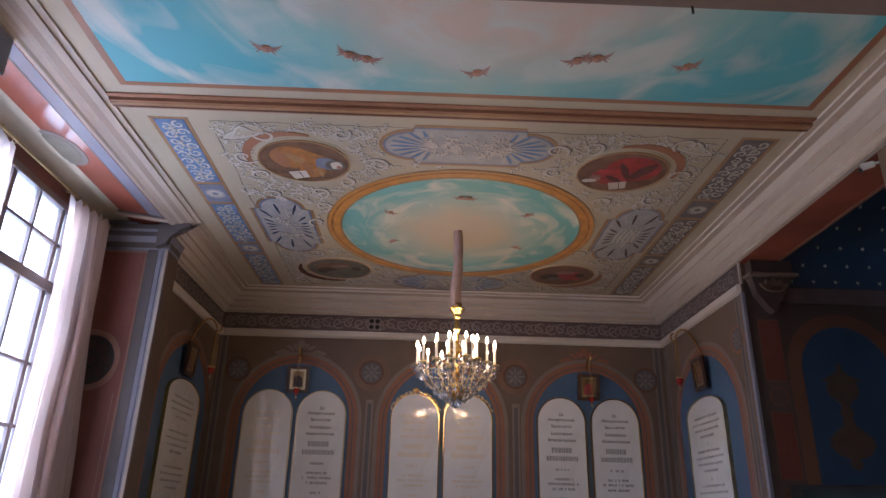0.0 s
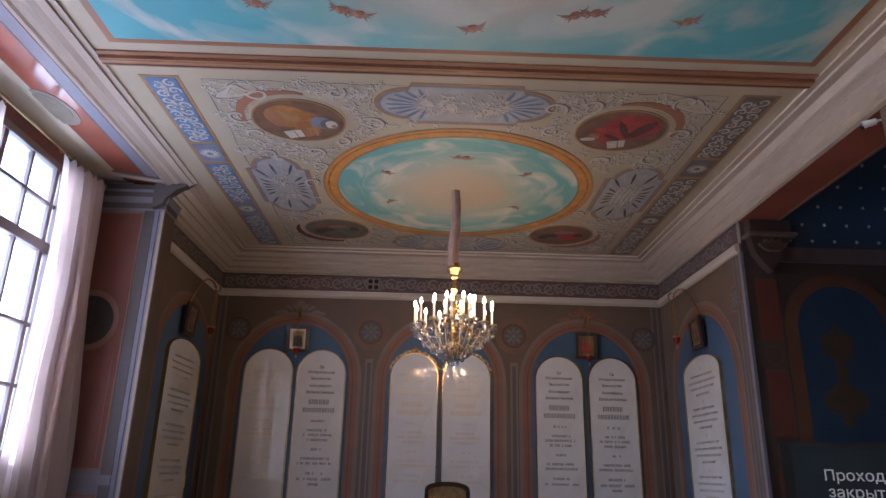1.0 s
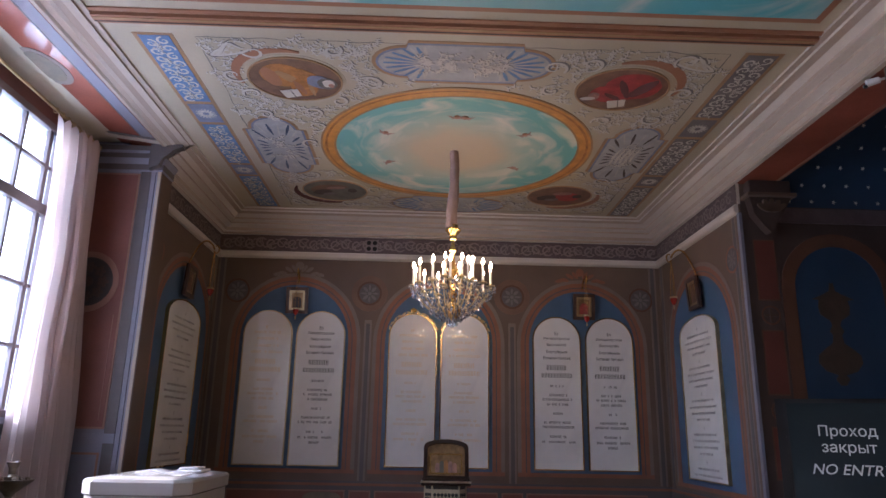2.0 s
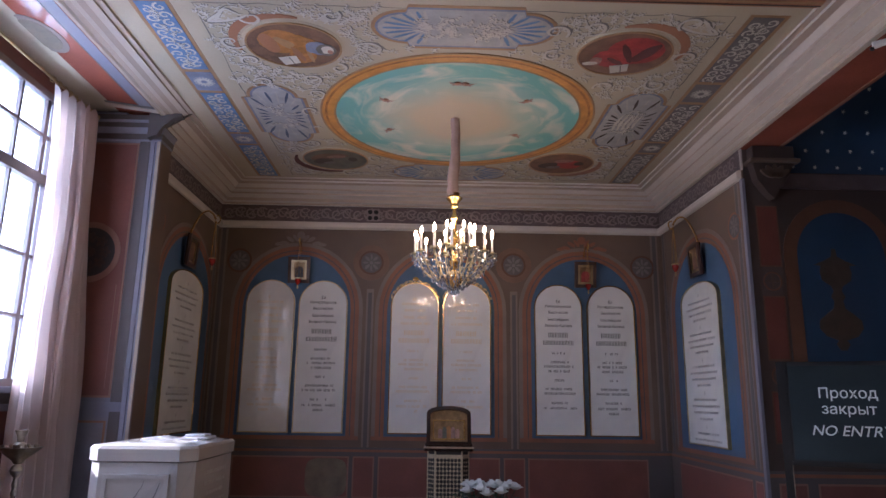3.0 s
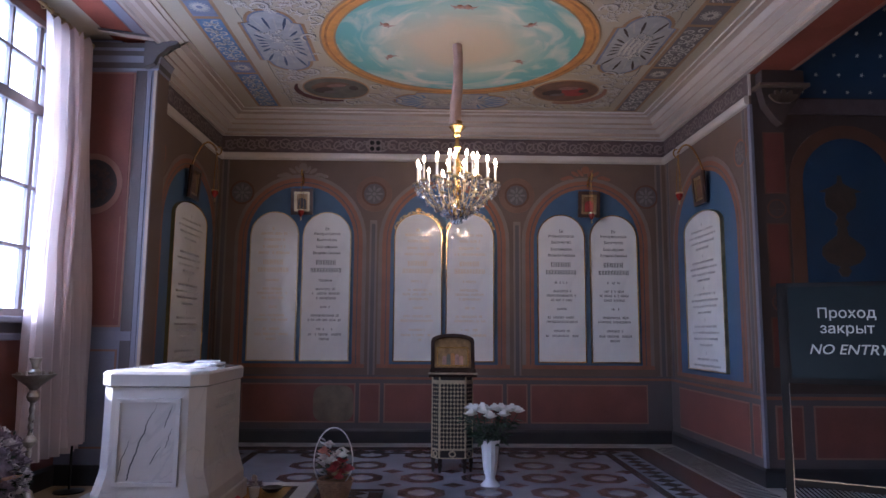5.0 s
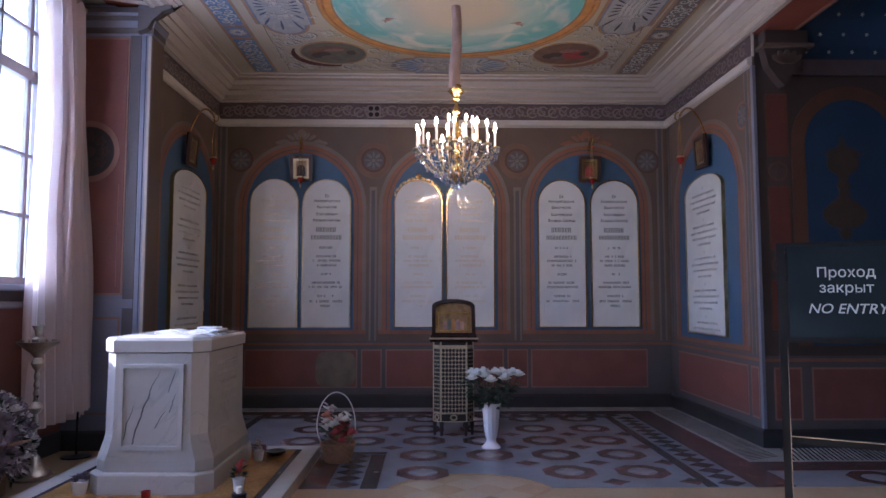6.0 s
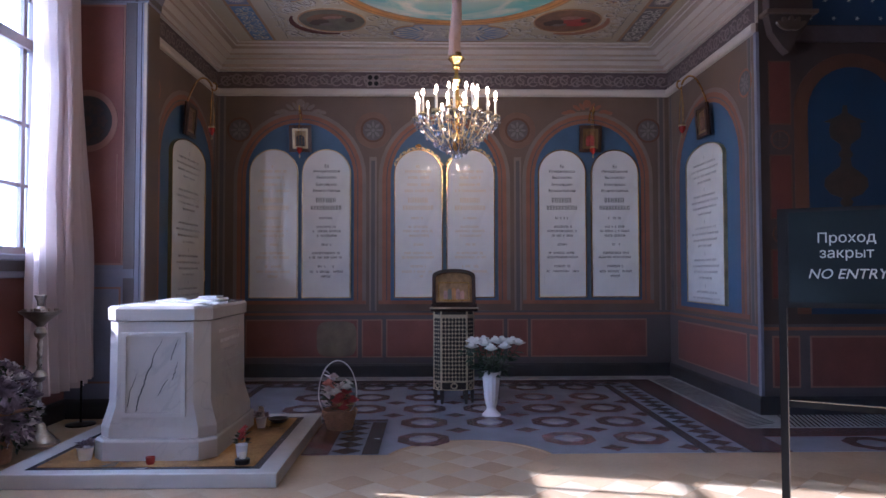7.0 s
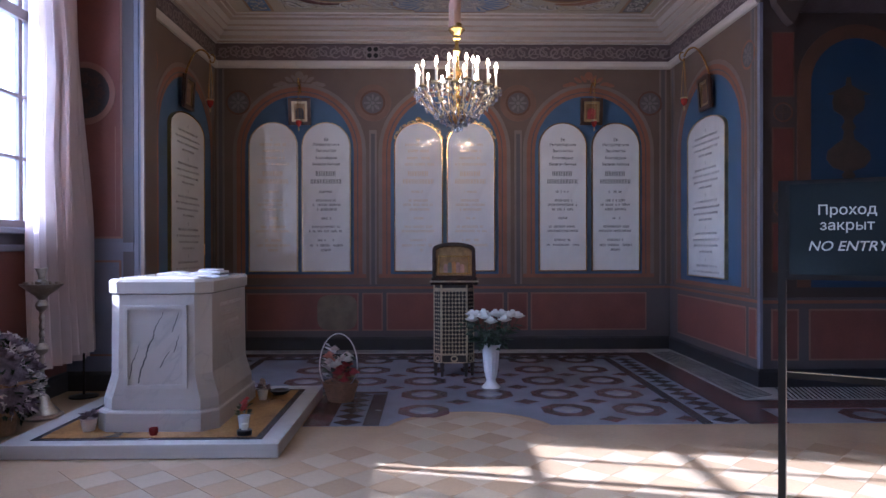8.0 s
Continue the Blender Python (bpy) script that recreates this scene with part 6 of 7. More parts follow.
# ---------- lectern with its icon case ----------
LX, LY = 0.195, 7.56
lec = thing("lectern", (LX, LY, 0.0), "octagonal lectern inlaid with a pearl lattice, on short legs", "lectern")
part("core", stack(bmesh.new(), LX, LY, [(0.212, 0.165, 0.075, 0.15), (0.212, 0.165, 0.075, 1.0)]), BLACKWOOD, lec, "ebonised core")
outline = octagon(LX, LY, 0.214, 0.167, 0.076)
facets = [(outline[i], outline[(i + 1) % 8]) for i in (0, 1, 2, 6, 7)]
for (ax, ay), (bx_, by_) in facets:
    dx, dy = bx_ - ax, by_ - ay
    L = math.hypot(dx, dy)
    ux, uy = dx / L, dy / L
    m = basis((ax, ay, 0), (ux, uy, 0), (0, 0, 1), (uy, -ux, 0))
    cols = max(2, round(L / 0.040))
    cw = (L - 0.016) / cols
    part("inlay_ground", prism(bmesh.new(), rect(0.006, L - 0.006, 0.247, 0.965), -0.002, 0.003, m), INLAY, lec, "pale pearl and bone ground")
    bm = bmesh.new()
    z = 0.272
    while z < 0.95:
        for c in range(cols):
            u = 0.008 + cw * (c + 0.5)
            prism(bm, [(u - cw * 0.44, z - 0.007), (u - cw * 0.2, z - 0.0185), (u + cw * 0.2, z - 0.0185), (u + cw * 0.44, z - 0.007), (u + cw * 0.44, z + 0.007), (u + cw * 0.2, z + 0.0185), (u - cw * 0.2, z + 0.0185), (u - cw * 0.44, z + 0.007)], 0.0, 0.006, m)
        z += 0.0425
    part("inlay", bm, BLACKWOOD, lec, "small ebony lozenges in the lattice", kind="stuff")
    bm = bmesh.new()
    prism(bm, rect(0.0, 0.008, 0.15, 1.0), -0.002, 0.008, m)
    prism(bm, rect(L - 0.008, L, 0.15, 1.0), -0.002, 0.008, m)
    prism(bm, rect(0.0, L, 0.235, 0.247), -0.002, 0.008, m)
    prism(bm, rect(0.0, L, 0.15, 0.160), -0.002, 0.008, m)
    part("edge_strip", bm, INLAY, lec)
    rr = min(0.04, L * 0.3)
    part("roundel", band(bmesh.new(), oval(L / 2, 0.198, rr, 0.034, 20), oval(L / 2, 0.198, rr * 0.62, 0.02, 20), 0.0, 0.008, m), INLAY, lec, "inlaid roundel")
    part("roundel_plate", prism(bmesh.new(), rect(0.012, L - 0.012, 0.162, 0.232), 0.0, 0.003, m), BLACKWOOD, lec)
for i in (0, 1, 2, 7, 4, 5):
    x, y = outline[i]
    part("leg", stack(bmesh.new(), x * 0.94 + LX * 0.06, y * 0.94 + LY * 0.06, [(0.014, 0.014, 0.004, 0.0), (0.024, 0.024, 0.004, 0.155)]), BLACKWOOD, lec, "short black leg")
part("desk_top", boxed(LX - 0.255, LX + 0.255, LY - 0.205, LY + 0.19, 1.0, 1.035, 0.008), WOOD, lec, "dark lacquered desk top")
part("trim", boxed(LX - 0.262, LX + 0.262, LY - 0.212, LY - 0.203, 1.030, 1.048), SILVER, lec, "silver beaded trim")
case = thing("icon_case", (LX, LY, 1.036), "dark lacquered arched icon case with a gilt picture", "icon case")
ca = basis((LX, LY - 0.17, 1.045), (1, 0, 0), (0, math.sin(radians(18)), math.cos(radians(18))), (0, -math.cos(radians(18)), math.sin(radians(18))))


def barrel(w, v0, v1, rise, n=14):
    return [(-w, v0), (w, v0)] + [(w * math.cos(math.pi * i / n), v1 + rise * math.sin(math.pi * i / n) ** 0.8) for i in range(n + 1)]


part("back", prism(bmesh.new(), barrel(0.235, 0.0, 0.335, 0.09), -0.05, 0.0, ca), WOOD, case)
part("frame", band(bmesh.new(), barrel(0.235, 0.0, 0.335, 0.09), barrel(0.195, 0.045, 0.325, 0.06), -0.002, 0.04, ca), WOOD, case, "glossy dark red frame")
part("picture", prism(bmesh.new(), barrel(0.197, 0.045, 0.325, 0.06), 0.0, 0.008, ca), ICON_GOLD, case, "gilt metal picture ground")
part("inner_field", prism(bmesh.new(), rect(-0.165, 0.165, 0.075, 0.27), 0.006, 0.012, ca), ICON_GOLD, case, "umber picture field")
part("inner_rim", band(bmesh.new(), rect(-0.17, 0.17, 0.07, 0.28), rect(-0.158, 0.158, 0.082, 0.268), 0.006, 0.016, ca), GILT, case)
for k, (u, hgt, mt) in enumerate(((-0.09, 0.10, WING), (-0.045, 0.12, FRESCO_GREY), (0.0, 0.13, ROBE_ORANGE), (0.045, 0.12, WING), (0.09, 0.10, FLESH))):
    part("plain_shape", prism(bmesh.new(), arch(u, 0.022, 0.085, 0.085 + hgt - 0.03, 0.03, 8), 0.008, 0.014 + 0.0006 * k, ca), mt, case)
part("foot_rail", boxed(LX - 0.245, LX + 0.245, LY - 0.20, LY - 0.14, 1.048, 1.085, 0.008), WOOD, case)

# ---------- tall candle stand, wreath, iron stand ----------
KX, KY = -3.30, 5.76
cs = thing("candle_stand", (KX, KY, 0.0), "tarnished brass candle stand with a twisted stem and dish", "candle stand")
part("base", lathe(bmesh.new(), (KX, KY, 0), [(0.155, 0.0), (0.16, 0.02), (0.13, 0.035), (0.12, 0.06), (0.085, 0.09), (0.06, 0.13), (0.05, 0.17), (0.03, 0.19)], 24), SILVER, cs, smooth=True)
bm = bmesh.new()
prev = None
for j in range(61):
    z = 0.19 + 0.76 * j / 60
    ring = []
    for i in range(12):
        a = 2 * math.pi * i / 12
        r = 0.020 + 0.004 * math.cos(2 * a - j * 1.15)
        ring.append(bm.verts.new((KX + r * math.cos(a), KY + r * math.sin(a), z)))
    if prev:
        for i in range(12):
            bm.faces.new((prev[i], prev[(i + 1) % 12], ring[(i + 1) % 12], ring[i]))
    prev = ring
part("twisted_stem", bm, SILVER, cs, "twisted stem", smooth=True)
for z, r in ((0.28, 0.042), (0.57, 0.055), (0.93, 0.05)):
    part("knop", lathe(bmesh.new(), (KX, KY, z), [(0.02, -0.05), (r * 0.8, -0.03), (r, 0.0), (r * 0.8, 0.03), (0.02, 0.05)], 16), SILVER, cs, smooth=True)
part("dish", lathe(bmesh.new(), (KX, KY, 0.98), [(0.028, 0.0), (0.05, 0.03), (0.10, 0.07), (0.155, 0.115), (0.165, 0.13), (0.155, 0.132), (0.09, 0.115), (0.03, 0.12)], 28), SILVER, cs, "wide shallow dish", smooth=True)
part("socket", lathe(bmesh.new(), (KX, KY, 1.10), [(0.05, 0.0), (0.05, 0.03), (0.025, 0.05), (0.03, 0.09), (0.052, 0.14), (0.045, 0.143), (0.02, 0.10)], 16), SILVER, cs, smooth=True)
for k in range(12):
    a = 2 * math.pi * k / 12
    part("candle_cup", lathe(bmesh.new(), (KX + 0.125 * math.cos(a), KY + 0.125 * math.sin(a), 1.095), [(0.006, 0.0), (0.011, 0.012), (0.011, 0.03), (0.008, 0.031)], 8), SILVER, cs)

WX, WY = -3.36, 5.25
wr = thing("dried_flower_arrangement", (WX, WY, 0.0), "large bouquet of dried violet-grey flowers in a wicker stand", "dried flowers")
part("pot", lathe(bmesh.new(), (WX, WY, 0.0), [(0.13, 0.0), (0.14, 0.10), (0.17, 0.25), (0.16, 0.27), (0.1, 0.24)], 20), WICKER, wr, smooth=True)
part("wicker_hoop", tube(bmesh.new(), [(WX + 0.27 * math.cos(a), WY + 0.27 * math.sin(a), 0.40) for a in [2 * math.pi * i / 30 for i in range(31)]], 0.016, 6), WICKER, wr, "pale wicker hoop")
bm1, bm2, bm3 = bmesh.new(), bmesh.new(), bmesh.new()
for k in range(520):
    th, ph = q.uniform(0, 6.28), math.acos(q.uniform(-0.75, 1))
    rad = 0.30 * (0.82 + 0.22 * q.random())
    p = Vector((WX + rad * math.sin(ph) * math.cos(th) * 0.95, WY + rad * math.sin(ph) * math.sin(th) * 0.95, 0.38 + rad * 1.22 * math.cos(ph)))
    way = (p - Vector((WX, WY, 0.35))).normalized() + Vector((q.uniform(-0.5, 0.5), q.uniform(-0.5, 0.5), q.uniform(-0.5, 0.5)))
    for j in range(2):
        leaf((bm1, bm2, bm1, bm3)[k % 4], p + Vector((q.uniform(-0.02, 0.02), q.uniform(-0.02, 0.02), q.uniform(-0.02, 0.02))), way + Vector((q.uniform(-0.6, 0.6), q.uniform(-0.6, 0.6), q.uniform(-0.6, 0.6))), q.uniform(0.04, 0.075), 3000 + 2 * k + j)
ball(bm1, (WX, WY, 0.38), 0.23, 0.23, 0.28, 14, 10)
part("dark_petals", bm1, DRY, wr, "dark violet-grey dried petals", kind="stuff")
part("pale_petals", bm2, DRY_PALE, wr, "pale dried petals", kind="stuff")
part("dry_leaves", bm3, LEAF, wr, "dull green dried leaves", kind="stuff")
for k in range(46):
    th, ph = q.uniform(-2.6, 1.1), q.uniform(0.15, 2.0)
    p = (WX + 0.29 * math.sin(ph) * math.cos(th), WY + 0.29 * math.sin(ph) * math.sin(th), 0.40 + 0.34 * math.cos(ph))
    bm = bmesh.new()
    bloom(bm, p, q.uniform(0.038, 0.058), 4000 + k)
    part("dried_bloom", bm, DRY_PALE if k % 2 else DRY, wr)

st = thing("iron_stand", (-3.34, 6.52, 0.0), "thin black iron floor stand beside the curtain", "stand")
part("foot", lathe(bmesh.new(), (-3.34, 6.52, 0), [(0.13, 0.0), (0.13, 0.012), (0.02, 0.025)], 20), IRON, st)
part("pole", tube(bmesh.new(), [(-3.34, 6.52, 0.02), (-3.34, 6.52, 0.46)], 0.011, 8), IRON, st)

# ---------- small things on the platform ----------
P = 0.108
vt = thing("votive_glass", (-1.99, 4.80, P), "small red glass votive candle on the platform", "votive candle")
part("glass", lathe(bmesh.new(), (-1.99, 4.80, P), [(0.022, 0.0), (0.030, 0.015), (0.032, 0.05), (0.028, 0.05), (0.024, 0.02)], 14), RUBY, vt, smooth=True)
part("wax", lathe(bmesh.new(), (-1.99, 4.80, P), [(0.022, 0.004), (0.026, 0.03)], 12), ROBE_RED, vt)


def potted(name, at, r, h, pot_mat, petal, label, leafy=True, tall=0.09):
    t = thing(name, (at[0], at[1], P), label, "potted flowers", "small pots on the platform")
    part("pot", lathe(bmesh.new(), (at[0], at[1], P), [(r * 0.72, 0.0), (r * 0.8, h * 0.2), (r, h * 0.9), (r * 1.06, h), (r * 0.9, h), (r * 0.8, h * 0.8)], 16), pot_mat, t, smooth=True)
    bm = bmesh.new()
    qq = random.Random(int(at[0] * 1000))
    for k in range(9):
        a, d = qq.uniform(0, 6.28), r * qq.uniform(0.2, 1.15)
        bloom(bm, (at[0] + d * math.cos(a), at[1] + d * math.sin(a), P + h + qq.uniform(0.01, tall)), 0.022, k, 2)
    part("blooms", bm, petal, t)
    bm = bmesh.new()
    for k in range(26):
        a = qq.uniform(0, 6.28)
        leaf(bm, (at[0] + r * 0.6 * math.cos(a), at[1] + r * 0.6 * math.sin(a), P + h + qq.uniform(0, tall * 0.5)), (math.cos(a), math.sin(a), qq.uniform(0.0, 1.0)), 0.05, k)
    part("leaves", bm, LEAF if leafy else DRY, t)


potted("flower_pot", (-2.50, 4.93), 0.055, 0.085, PORCELAIN, DRY, "small white pot of dark violet flowers", False, 0.05)
potted("flower_pot", (-1.40, 4.93), 0.042, 0.10, PORCELAIN, PETAL_RED, "small white pot of red flowers", True, 0.13)
potted("flower_pot", (-1.50, 5.89), 0.045, 0.08, PORCELAIN, DRY_PALE, "small white pot with withered flowers", False, 0.08)
cn = thing("candle_lantern", (-1.36, 4.80, P), "small dark candle lantern with a pale wax candle", "candle")
part("holder", lathe(bmesh.new(), (-1.36, 4.80, P), [(0.05, 0.0), (0.052, 0.03), (0.045, 0.035), (0.02, 0.035)], 16), IRON, cn)
part("wax", lathe(bmesh.new(), (-1.36, 4.80, P), [(0.022, 0.03), (0.022, 0.075), (0.01, 0.078)], 12), WAX, cn)
di = thing("round_dish", (-1.40, 6.10, P), "small dark round dish on the platform", "dish")
part("bowl", lathe(bmesh.new(), (-1.40, 6.10, P), [(0.05, 0.0), (0.085, 0.025), (0.088, 0.035), (0.06, 0.02)], 18), BLACKWOOD, di, smooth=True)

# ---------- the sign ----------
A, B = Vector((1.592, 3.20, 0)), Vector((2.117, 2.90, 0))
w = (B - A).normalized()
SG = basis(tuple(A), (w.x, w.y, 0), (0, 0, 1), (w.y, -w.x, 0))
LEN = (B - A).length
sg = thing("notice_stand", tuple((A + B) / 2), "dark notice board on a black metal stand with white words", "sign")
for u in (0.0, LEN):
    p = part("post", prism(bmesh.new(), rect(u - 0.018, u + 0.018, 0.0, 1.72), -0.02, 0.02, SG), IRON, sg, "square black post")
    part("strip", prism(bmesh.new(), rect(u + 0.0145, u + 0.0185, 0.02, 1.26), -0.015, 0.022, SG), CHROME, p, "bright edge strip of the post")
    part("foot", prism(bmesh.new(), rect(u - 0.02, u + 0.02, 0.0, 0.02), -0.22, 0.22, SG), IRON, sg)
part("lower_rail", prism(bmesh.new(), rect(0.018, LEN - 0.018, 0.80, 0.83), -0.012, 0.012, SG), IRON, sg)
part("rail_strip", prism(bmesh.new(), rect(0.018, LEN - 0.018, 0.828, 0.834), -0.012, 0.014, SG), CHROME, sg)
board = part("board", prism(bmesh.new(), rect(0.03, LEN - 0.02, 1.285, 1.70), 0.0, 0.024, SG), SIGNBOARD, sg, "dark slate sign board")
part("board_frame", band(bmesh.new(), rect(-0.005, LEN + 0.005, 1.26, 1.72), rect(0.032, LEN - 0.022, 1.287, 1.698), -0.006, 0.018, SG), IRON, sg)
for body, v, size, shear in (("Проход", 1.577, 0.063, 0.0), ("закрыт", 1.508, 0.063, 0.0), ("NO ENTRY", 1.414, 0.062, 0.25)):
    text_mesh(body, size, SG @ Matrix.Translation((0.258, v, 0.0255)), board, SIGNTEXT, shear=shear, bold=0.0003)

# ---------- security camera on the cornice, hook on the beam ----------
sc = thing("security_camera", (3.20, 4.50, 4.14), "small white security camera fixed under the cornice", "camera")
part("housing", tube(bmesh.new(), [(3.19, 4.50, 4.12), (3.27, 4.46, 4.135)], 0.03, 12, 0.8), PORCELAIN, sc)
part("arm", tube(bmesh.new(), [(3.26, 4.465, 4.135), (3.36, 4.42, 4.15), (3.40, 4.40, 4.17)], 0.010, 8), PORCELAIN, sc)
part("lens", lathe(bmesh.new(), (3.185, 4.503, 4.085), [(0.014, 0.0), (0.018, 0.02)], 10), IRON, sc)
hk = thing("ceiling_hook", (1.30, 2.93, 4.15), "small dark metal hook under the beam", "hook")
part("pin", tube(bmesh.new(), [(1.30, 2.93, 4.20), (1.30, 2.93, 4.155)], 0.008, 6), IRON, hk)


# ---------- mosaic and tiles ----------
APSE = (0.25, 5.155, 0.685)
mosaic = thing("mosaic_floor", (0.3, 7.3, 0.0), "blue-grey mosaic floor with oxblood rosettes and dark borders", "mosaic floor", kind="structure")
FL = basis((0, 0, 0), (1, 0, 0), (0, 1, 0), (0, 0, 1))


def flat(name, pts, z, material, label="", parent=None):
    return part(name, prism(bmesh.new(), pts, -0.003, z, FL), material, parent or mosaic, label)


cut = []
a0 = math.asin((5.40 - APSE[1]) / APSE[2])
for i in range(25):
    a = math.pi - a0 - (math.pi - 2 * a0) * i / 24
    cut.append((APSE[0] + APSE[2] * math.cos(a), APSE[1] + APSE[2] * math.sin(a)))
flat("ground", [(-1.07, 5.40)] + cut + [(7.5, 5.40), (7.5, YF), (3.23, YF), (3.23, 9.3), (-2.97, 9.3), (-2.97, 6.52), (-1.07, 6.52)], 0.004, MOSAIC, "blue-grey mosaic ground")
part("apse_line", band(bmesh.new(), [(APSE[0] + (p[0] - APSE[0]) * 1.0, APSE[1] + (p[1] - APSE[1]) * 1.0) for p in cut],
                       [(APSE[0] + (p[0] - APSE[0]) * 0.965, APSE[1] + (p[1] - APSE[1]) * 0.965) for p in cut], -0.003, 0.005, FL, closed=False), TILE_TAN, mosaic, "tan line round the half-round floor")
# plain borders
for x0, x1, y0, y1, mt in ((2.10, 2.19, 5.40, 8.50, MOSAIC_DARK), (2.48, 2.56, 5.40, 8.74, MOSAIC_DARK), (2.56, 2.80, 5.40, 8.98, MOSAIC_RED),
                           (-0.60, -0.47, 5.40, 6.52, MOSAIC_DARK), (-1.07, -0.86, 5.40, 6.56, MOSAIC_RED),
                           (-2.20, -2.11, 6.60, 8.50, MOSAIC_DARK), (-2.75, -2.52, 6.60, 8.98, MOSAIC_RED),
                           (-2.20, 2.19, 8.50, 8.58, MOSAIC_DARK), (-2.52, 2.56, 8.74, 8.98, MOSAIC_RED),
                           (2.80, 7.5, 5.88, 6.18, MOSAIC_RED), (-2.11, -0.47, 6.56, 6.64, MOSAIC_DARK)):
    flat("border", rect(x0, x1, y0, y1), 0.008, mt, "plain mosaic border")
for x0, x1, y0, y1 in ((2.80, 3.20, 6.20, 9.0), (2.80, 7.5, 6.20, 6.79), (-2.95, 3.20, 9.0, 9.27)):
    flat("stone_strip", rect(x0, x1, y0, y1), 0.010 if y1 != 6.79 else 0.0085, MOSAIC_PALE, "pale stone strip along the wall")
# slanted hatching on the pale strips
hatch = bmesh.new()
for k in range(58):
    y = 6.24 + 0.048 * k
    if y < 8.9:
        prism(hatch, [(2.84, y), (2.84, y + 0.013), (3.16, y + 0.153), (3.16, y + 0.14)], 0.0, 0.012, FL)
for k in range(95):
    x = 3.22 + 0.045 * k
    prism(hatch, [(x, 6.22), (x + 0.014, 6.22), (x + 0.164, 6.76), (x + 0.15, 6.76)], 0.0, 0.0105, FL)
part("hatching", hatch, MOSAIC_DARK, mosaic, "slanted dark hatching of the stone strips", kind="stuff")


def shared(name, bm, material):
    me = bpy.data.meshes.new(name)
    bmesh.ops.recalc_face_normals(bm, faces=bm.faces)
    bm.to_mesh(me)
    bm.free()
    me.materials.append(material)
    return me


def piece(name, me, parent, x, y, z=0.0, turn=0.0):
    o = new(name, me)
    o.parent = parent
    o.location = Vector((x, y, z)) - ORIGIN[parent.name]
    o.rotation_euler = (0, 0, turn)
    return o


oct_o = [(0.235 * math.cos(math.pi / 8 + math.pi * i / 4), 0.235 * math.sin(math.pi / 8 + math.pi * i / 4)) for i in range(8)]
oct_i = [(0.13 * math.cos(math.pi / 8 + math.pi * i / 4), 0.13 * math.sin(math.pi / 8 + math.pi * i / 4)) for i in range(8)]
star = [((0.135 if i % 2 == 0 else 0.06) * math.cos(math.pi * i / 4), (0.135 if i % 2 == 0 else 0.06) * math.sin(math.pi * i / 4)) for i in range(8)]
me_ring = shared("rosette_ring", band(bmesh.new(), oct_o, oct_i, -0.002, 0.0075, FL), MOSAIC_RED)
me_star = shared("rosette_star", prism(bmesh.new(), star, -0.002, 0.0085, FL), MOSAIC_MID)
me_heart = shared("rosette_heart", prism(bmesh.new(), [(p[0] * 0.98, p[1] * 0.98) for p in oct_i], -0.002, 0.006, FL), MOSAIC)
me_lozenge = shared("lozenge", prism(bmesh.new(), [(0.115, 0), (0.05, 0.045), (0, 0.10), (-0.05, 0.045), (-0.115, 0), (-0.05, -0.045), (0, -0.10), (0.05, -0.045)], -0.002, 0.0075, FL), MOSAIC_RED)
me_diamond = shared("border_diamond", prism(bmesh.new(), [(0.115, 0), (0, 0.095), (-0.115, 0), (0, -0.095)], -0.002, 0.0078, FL), MOSAIC_DARK)
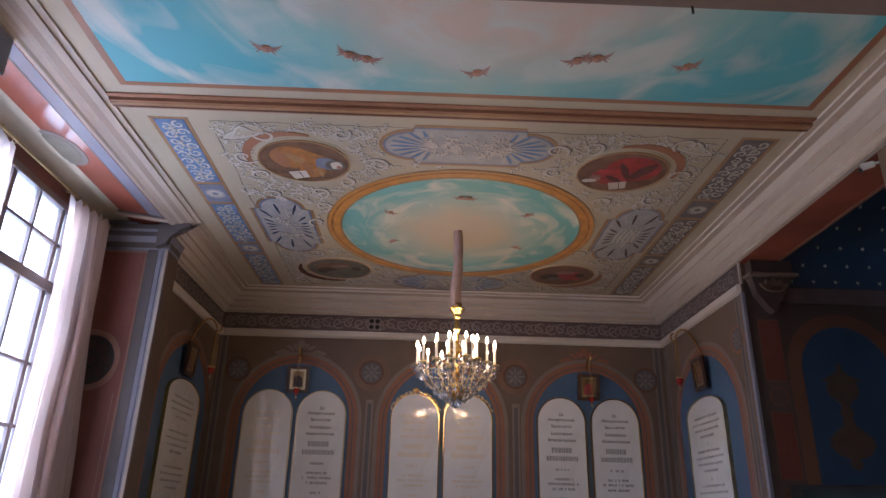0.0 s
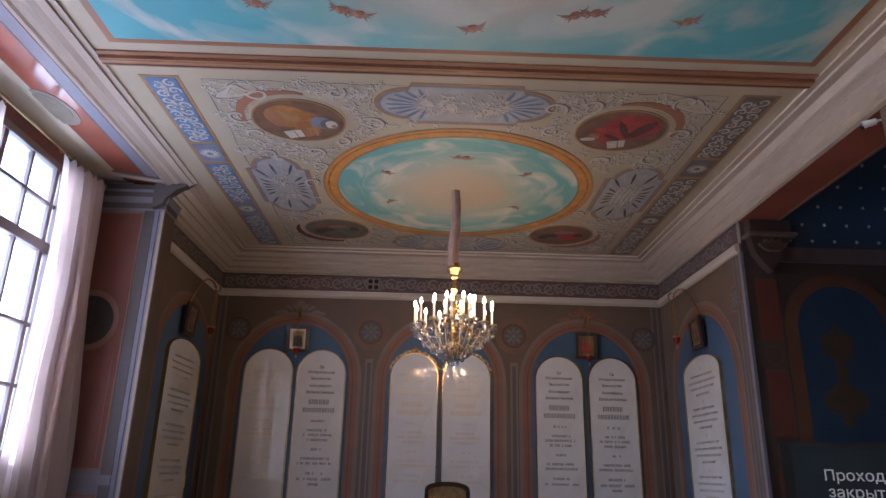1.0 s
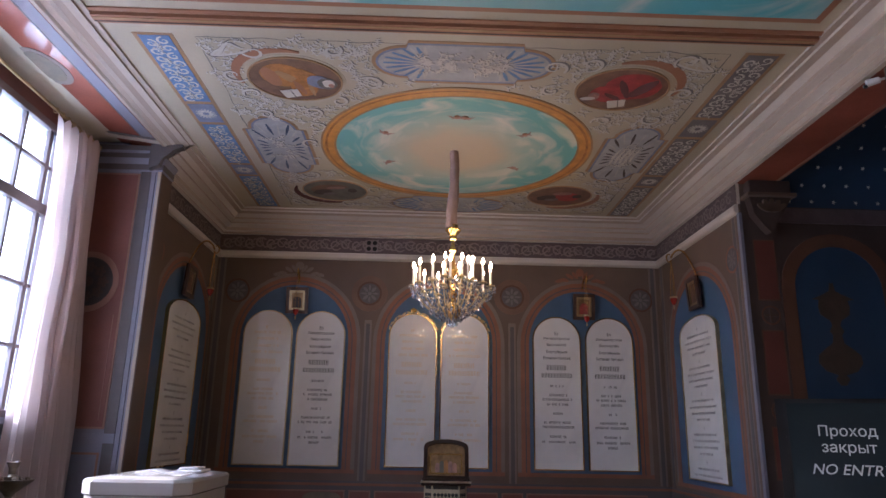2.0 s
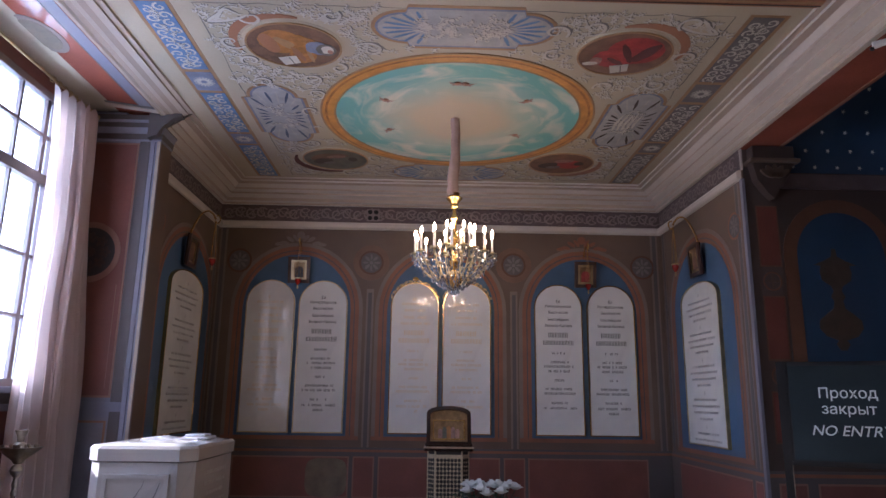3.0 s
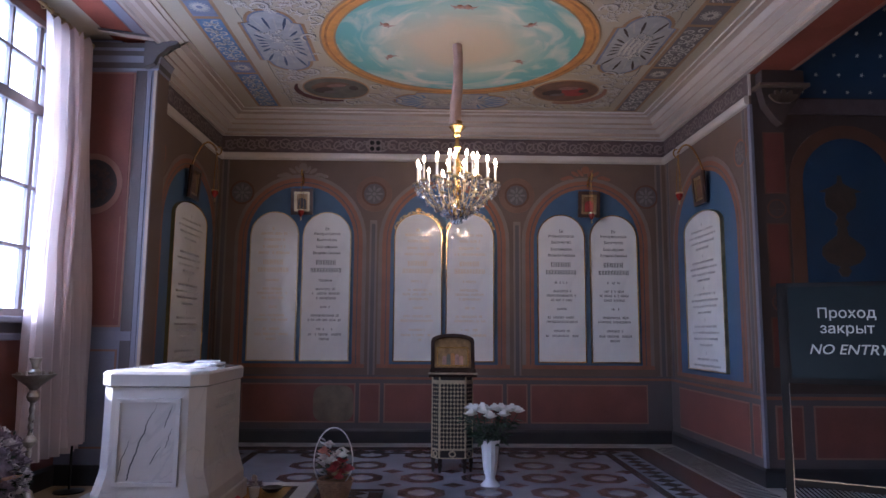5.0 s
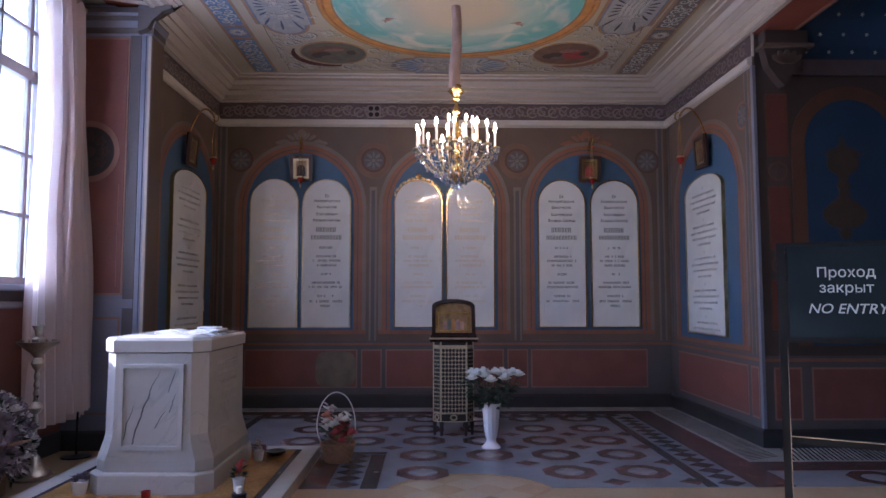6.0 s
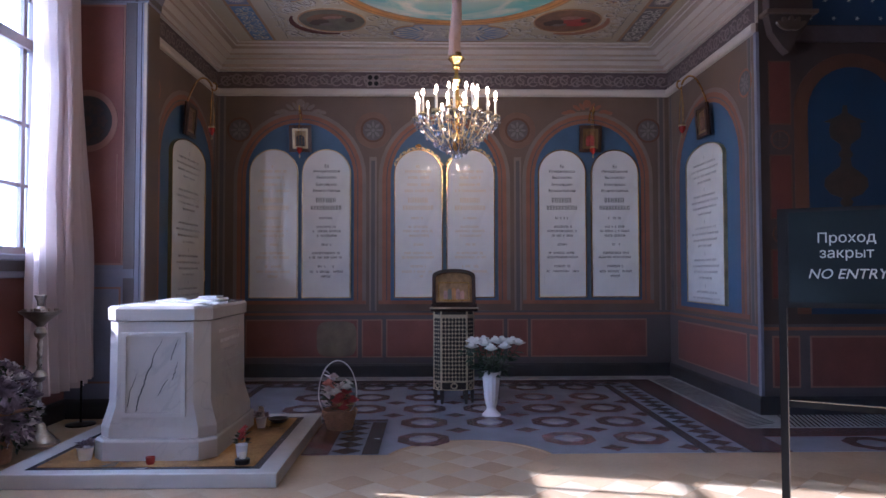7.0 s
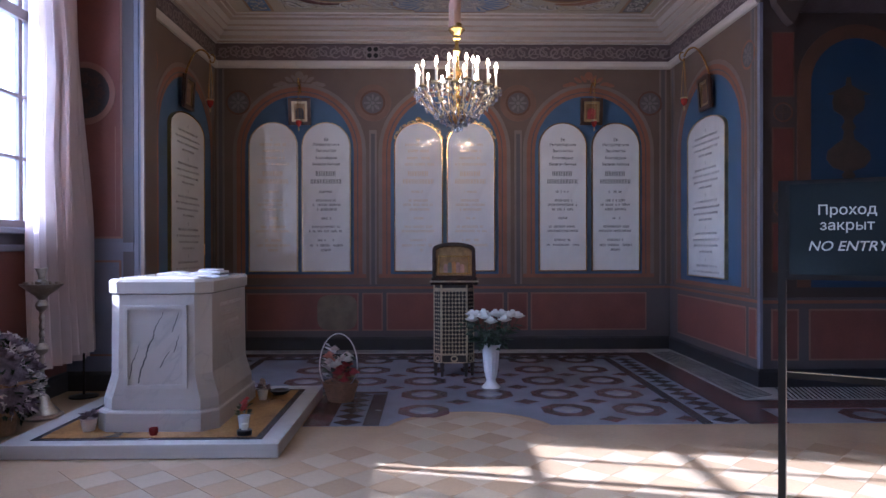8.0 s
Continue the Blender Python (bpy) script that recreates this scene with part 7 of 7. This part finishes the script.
for j in range(5):
    for i in range(-5, 2):
        x, y = 1.12 + 0.62 * i, 5.87 + 0.64 * j
        if (j < 2 and x < -0.25) or x < -1.95:
            continue
        if math.hypot(x - APSE[0], y - APSE[1]) > APSE[2] + 0.1:
            piece("rosette_ring", me_ring, mosaic, x, y)
            piece("rosette_star", me_star, mosaic, x, y)
            piece("rosette_heart", me_heart, mosaic, x, y)
        if j < 4 and math.hypot(x + 0.31 - APSE[0], y - 0.32 - APSE[1]) > APSE[2] + 0.1:
            piece("lozenge", me_lozenge, mosaic, x + 0.31, y - 0.32)
for k in range(16):
    piece("border_diamond", me_diamond, mosaic, 2.335, 5.50 + 0.195 * k)
for k in range(6):
    piece("border_diamond", me_diamond, mosaic, -0.73, 5.50 + 0.195 * k)
for k in range(10):
    piece("border_diamond", me_diamond, mosaic, -2.36, 6.70 + 0.195 * k)
for k in range(19):
    piece("border_diamond", me_diamond, mosaic, -2.1 + 0.24 * k, 8.66)
for k in range(8):
    piece("rosette_ring", me_ring, mosaic, 3.6 + 0.62 * k, 5.63)

# diamond tiles of the beige floor
tiles = thing("tiled_floor", (1.0, 4.3, 0.0), "beige floor of tan and pale diamond tiles", "tiled floor", kind="structure")
half = 0.163
tile = [(half, 0), (0, half), (-half, 0), (0, -half)]
me_tan = shared("floor_tile", prism(bmesh.new(), tile, -0.002, 0.003, FL), TILE_TAN)
me_pale = shared("floor_tile", prism(bmesh.new(), tile, -0.002, 0.003, FL), TILE_PALE)
for i in range(-7, 15):
    for j in range(-7, 4):
        for k, me in ((0, me_tan), (0.5, me_pale)):
            x, y = 0.06 + 0.33 * (i + k), 5.03 + 0.33 * (j + k)
            inside = math.hypot(x - APSE[0], y - APSE[1]) < APSE[2] - 0.15
            if (y < 4.78 or inside) and not (x < -0.88 and y > 4.42):
                piece("floor_tile", me, tiles, x, y)
for k, mt in ((0, TILE_TAN), (0.5, TILE_PALE)):
    rest = bmesh.new()
    for i in range(-10, 10):
        for j in range(-25, -7):
            x, y = 0.06 + 0.33 * (i + k), 5.03 + 0.33 * (j + k)
            prism(rest, [(x + p, y + r) for p, r in tile], -0.002, 0.003, FL)
    part("floor_tiles", rest, mt, tiles, "diamond tiles of the entrance floor", kind="stuff")
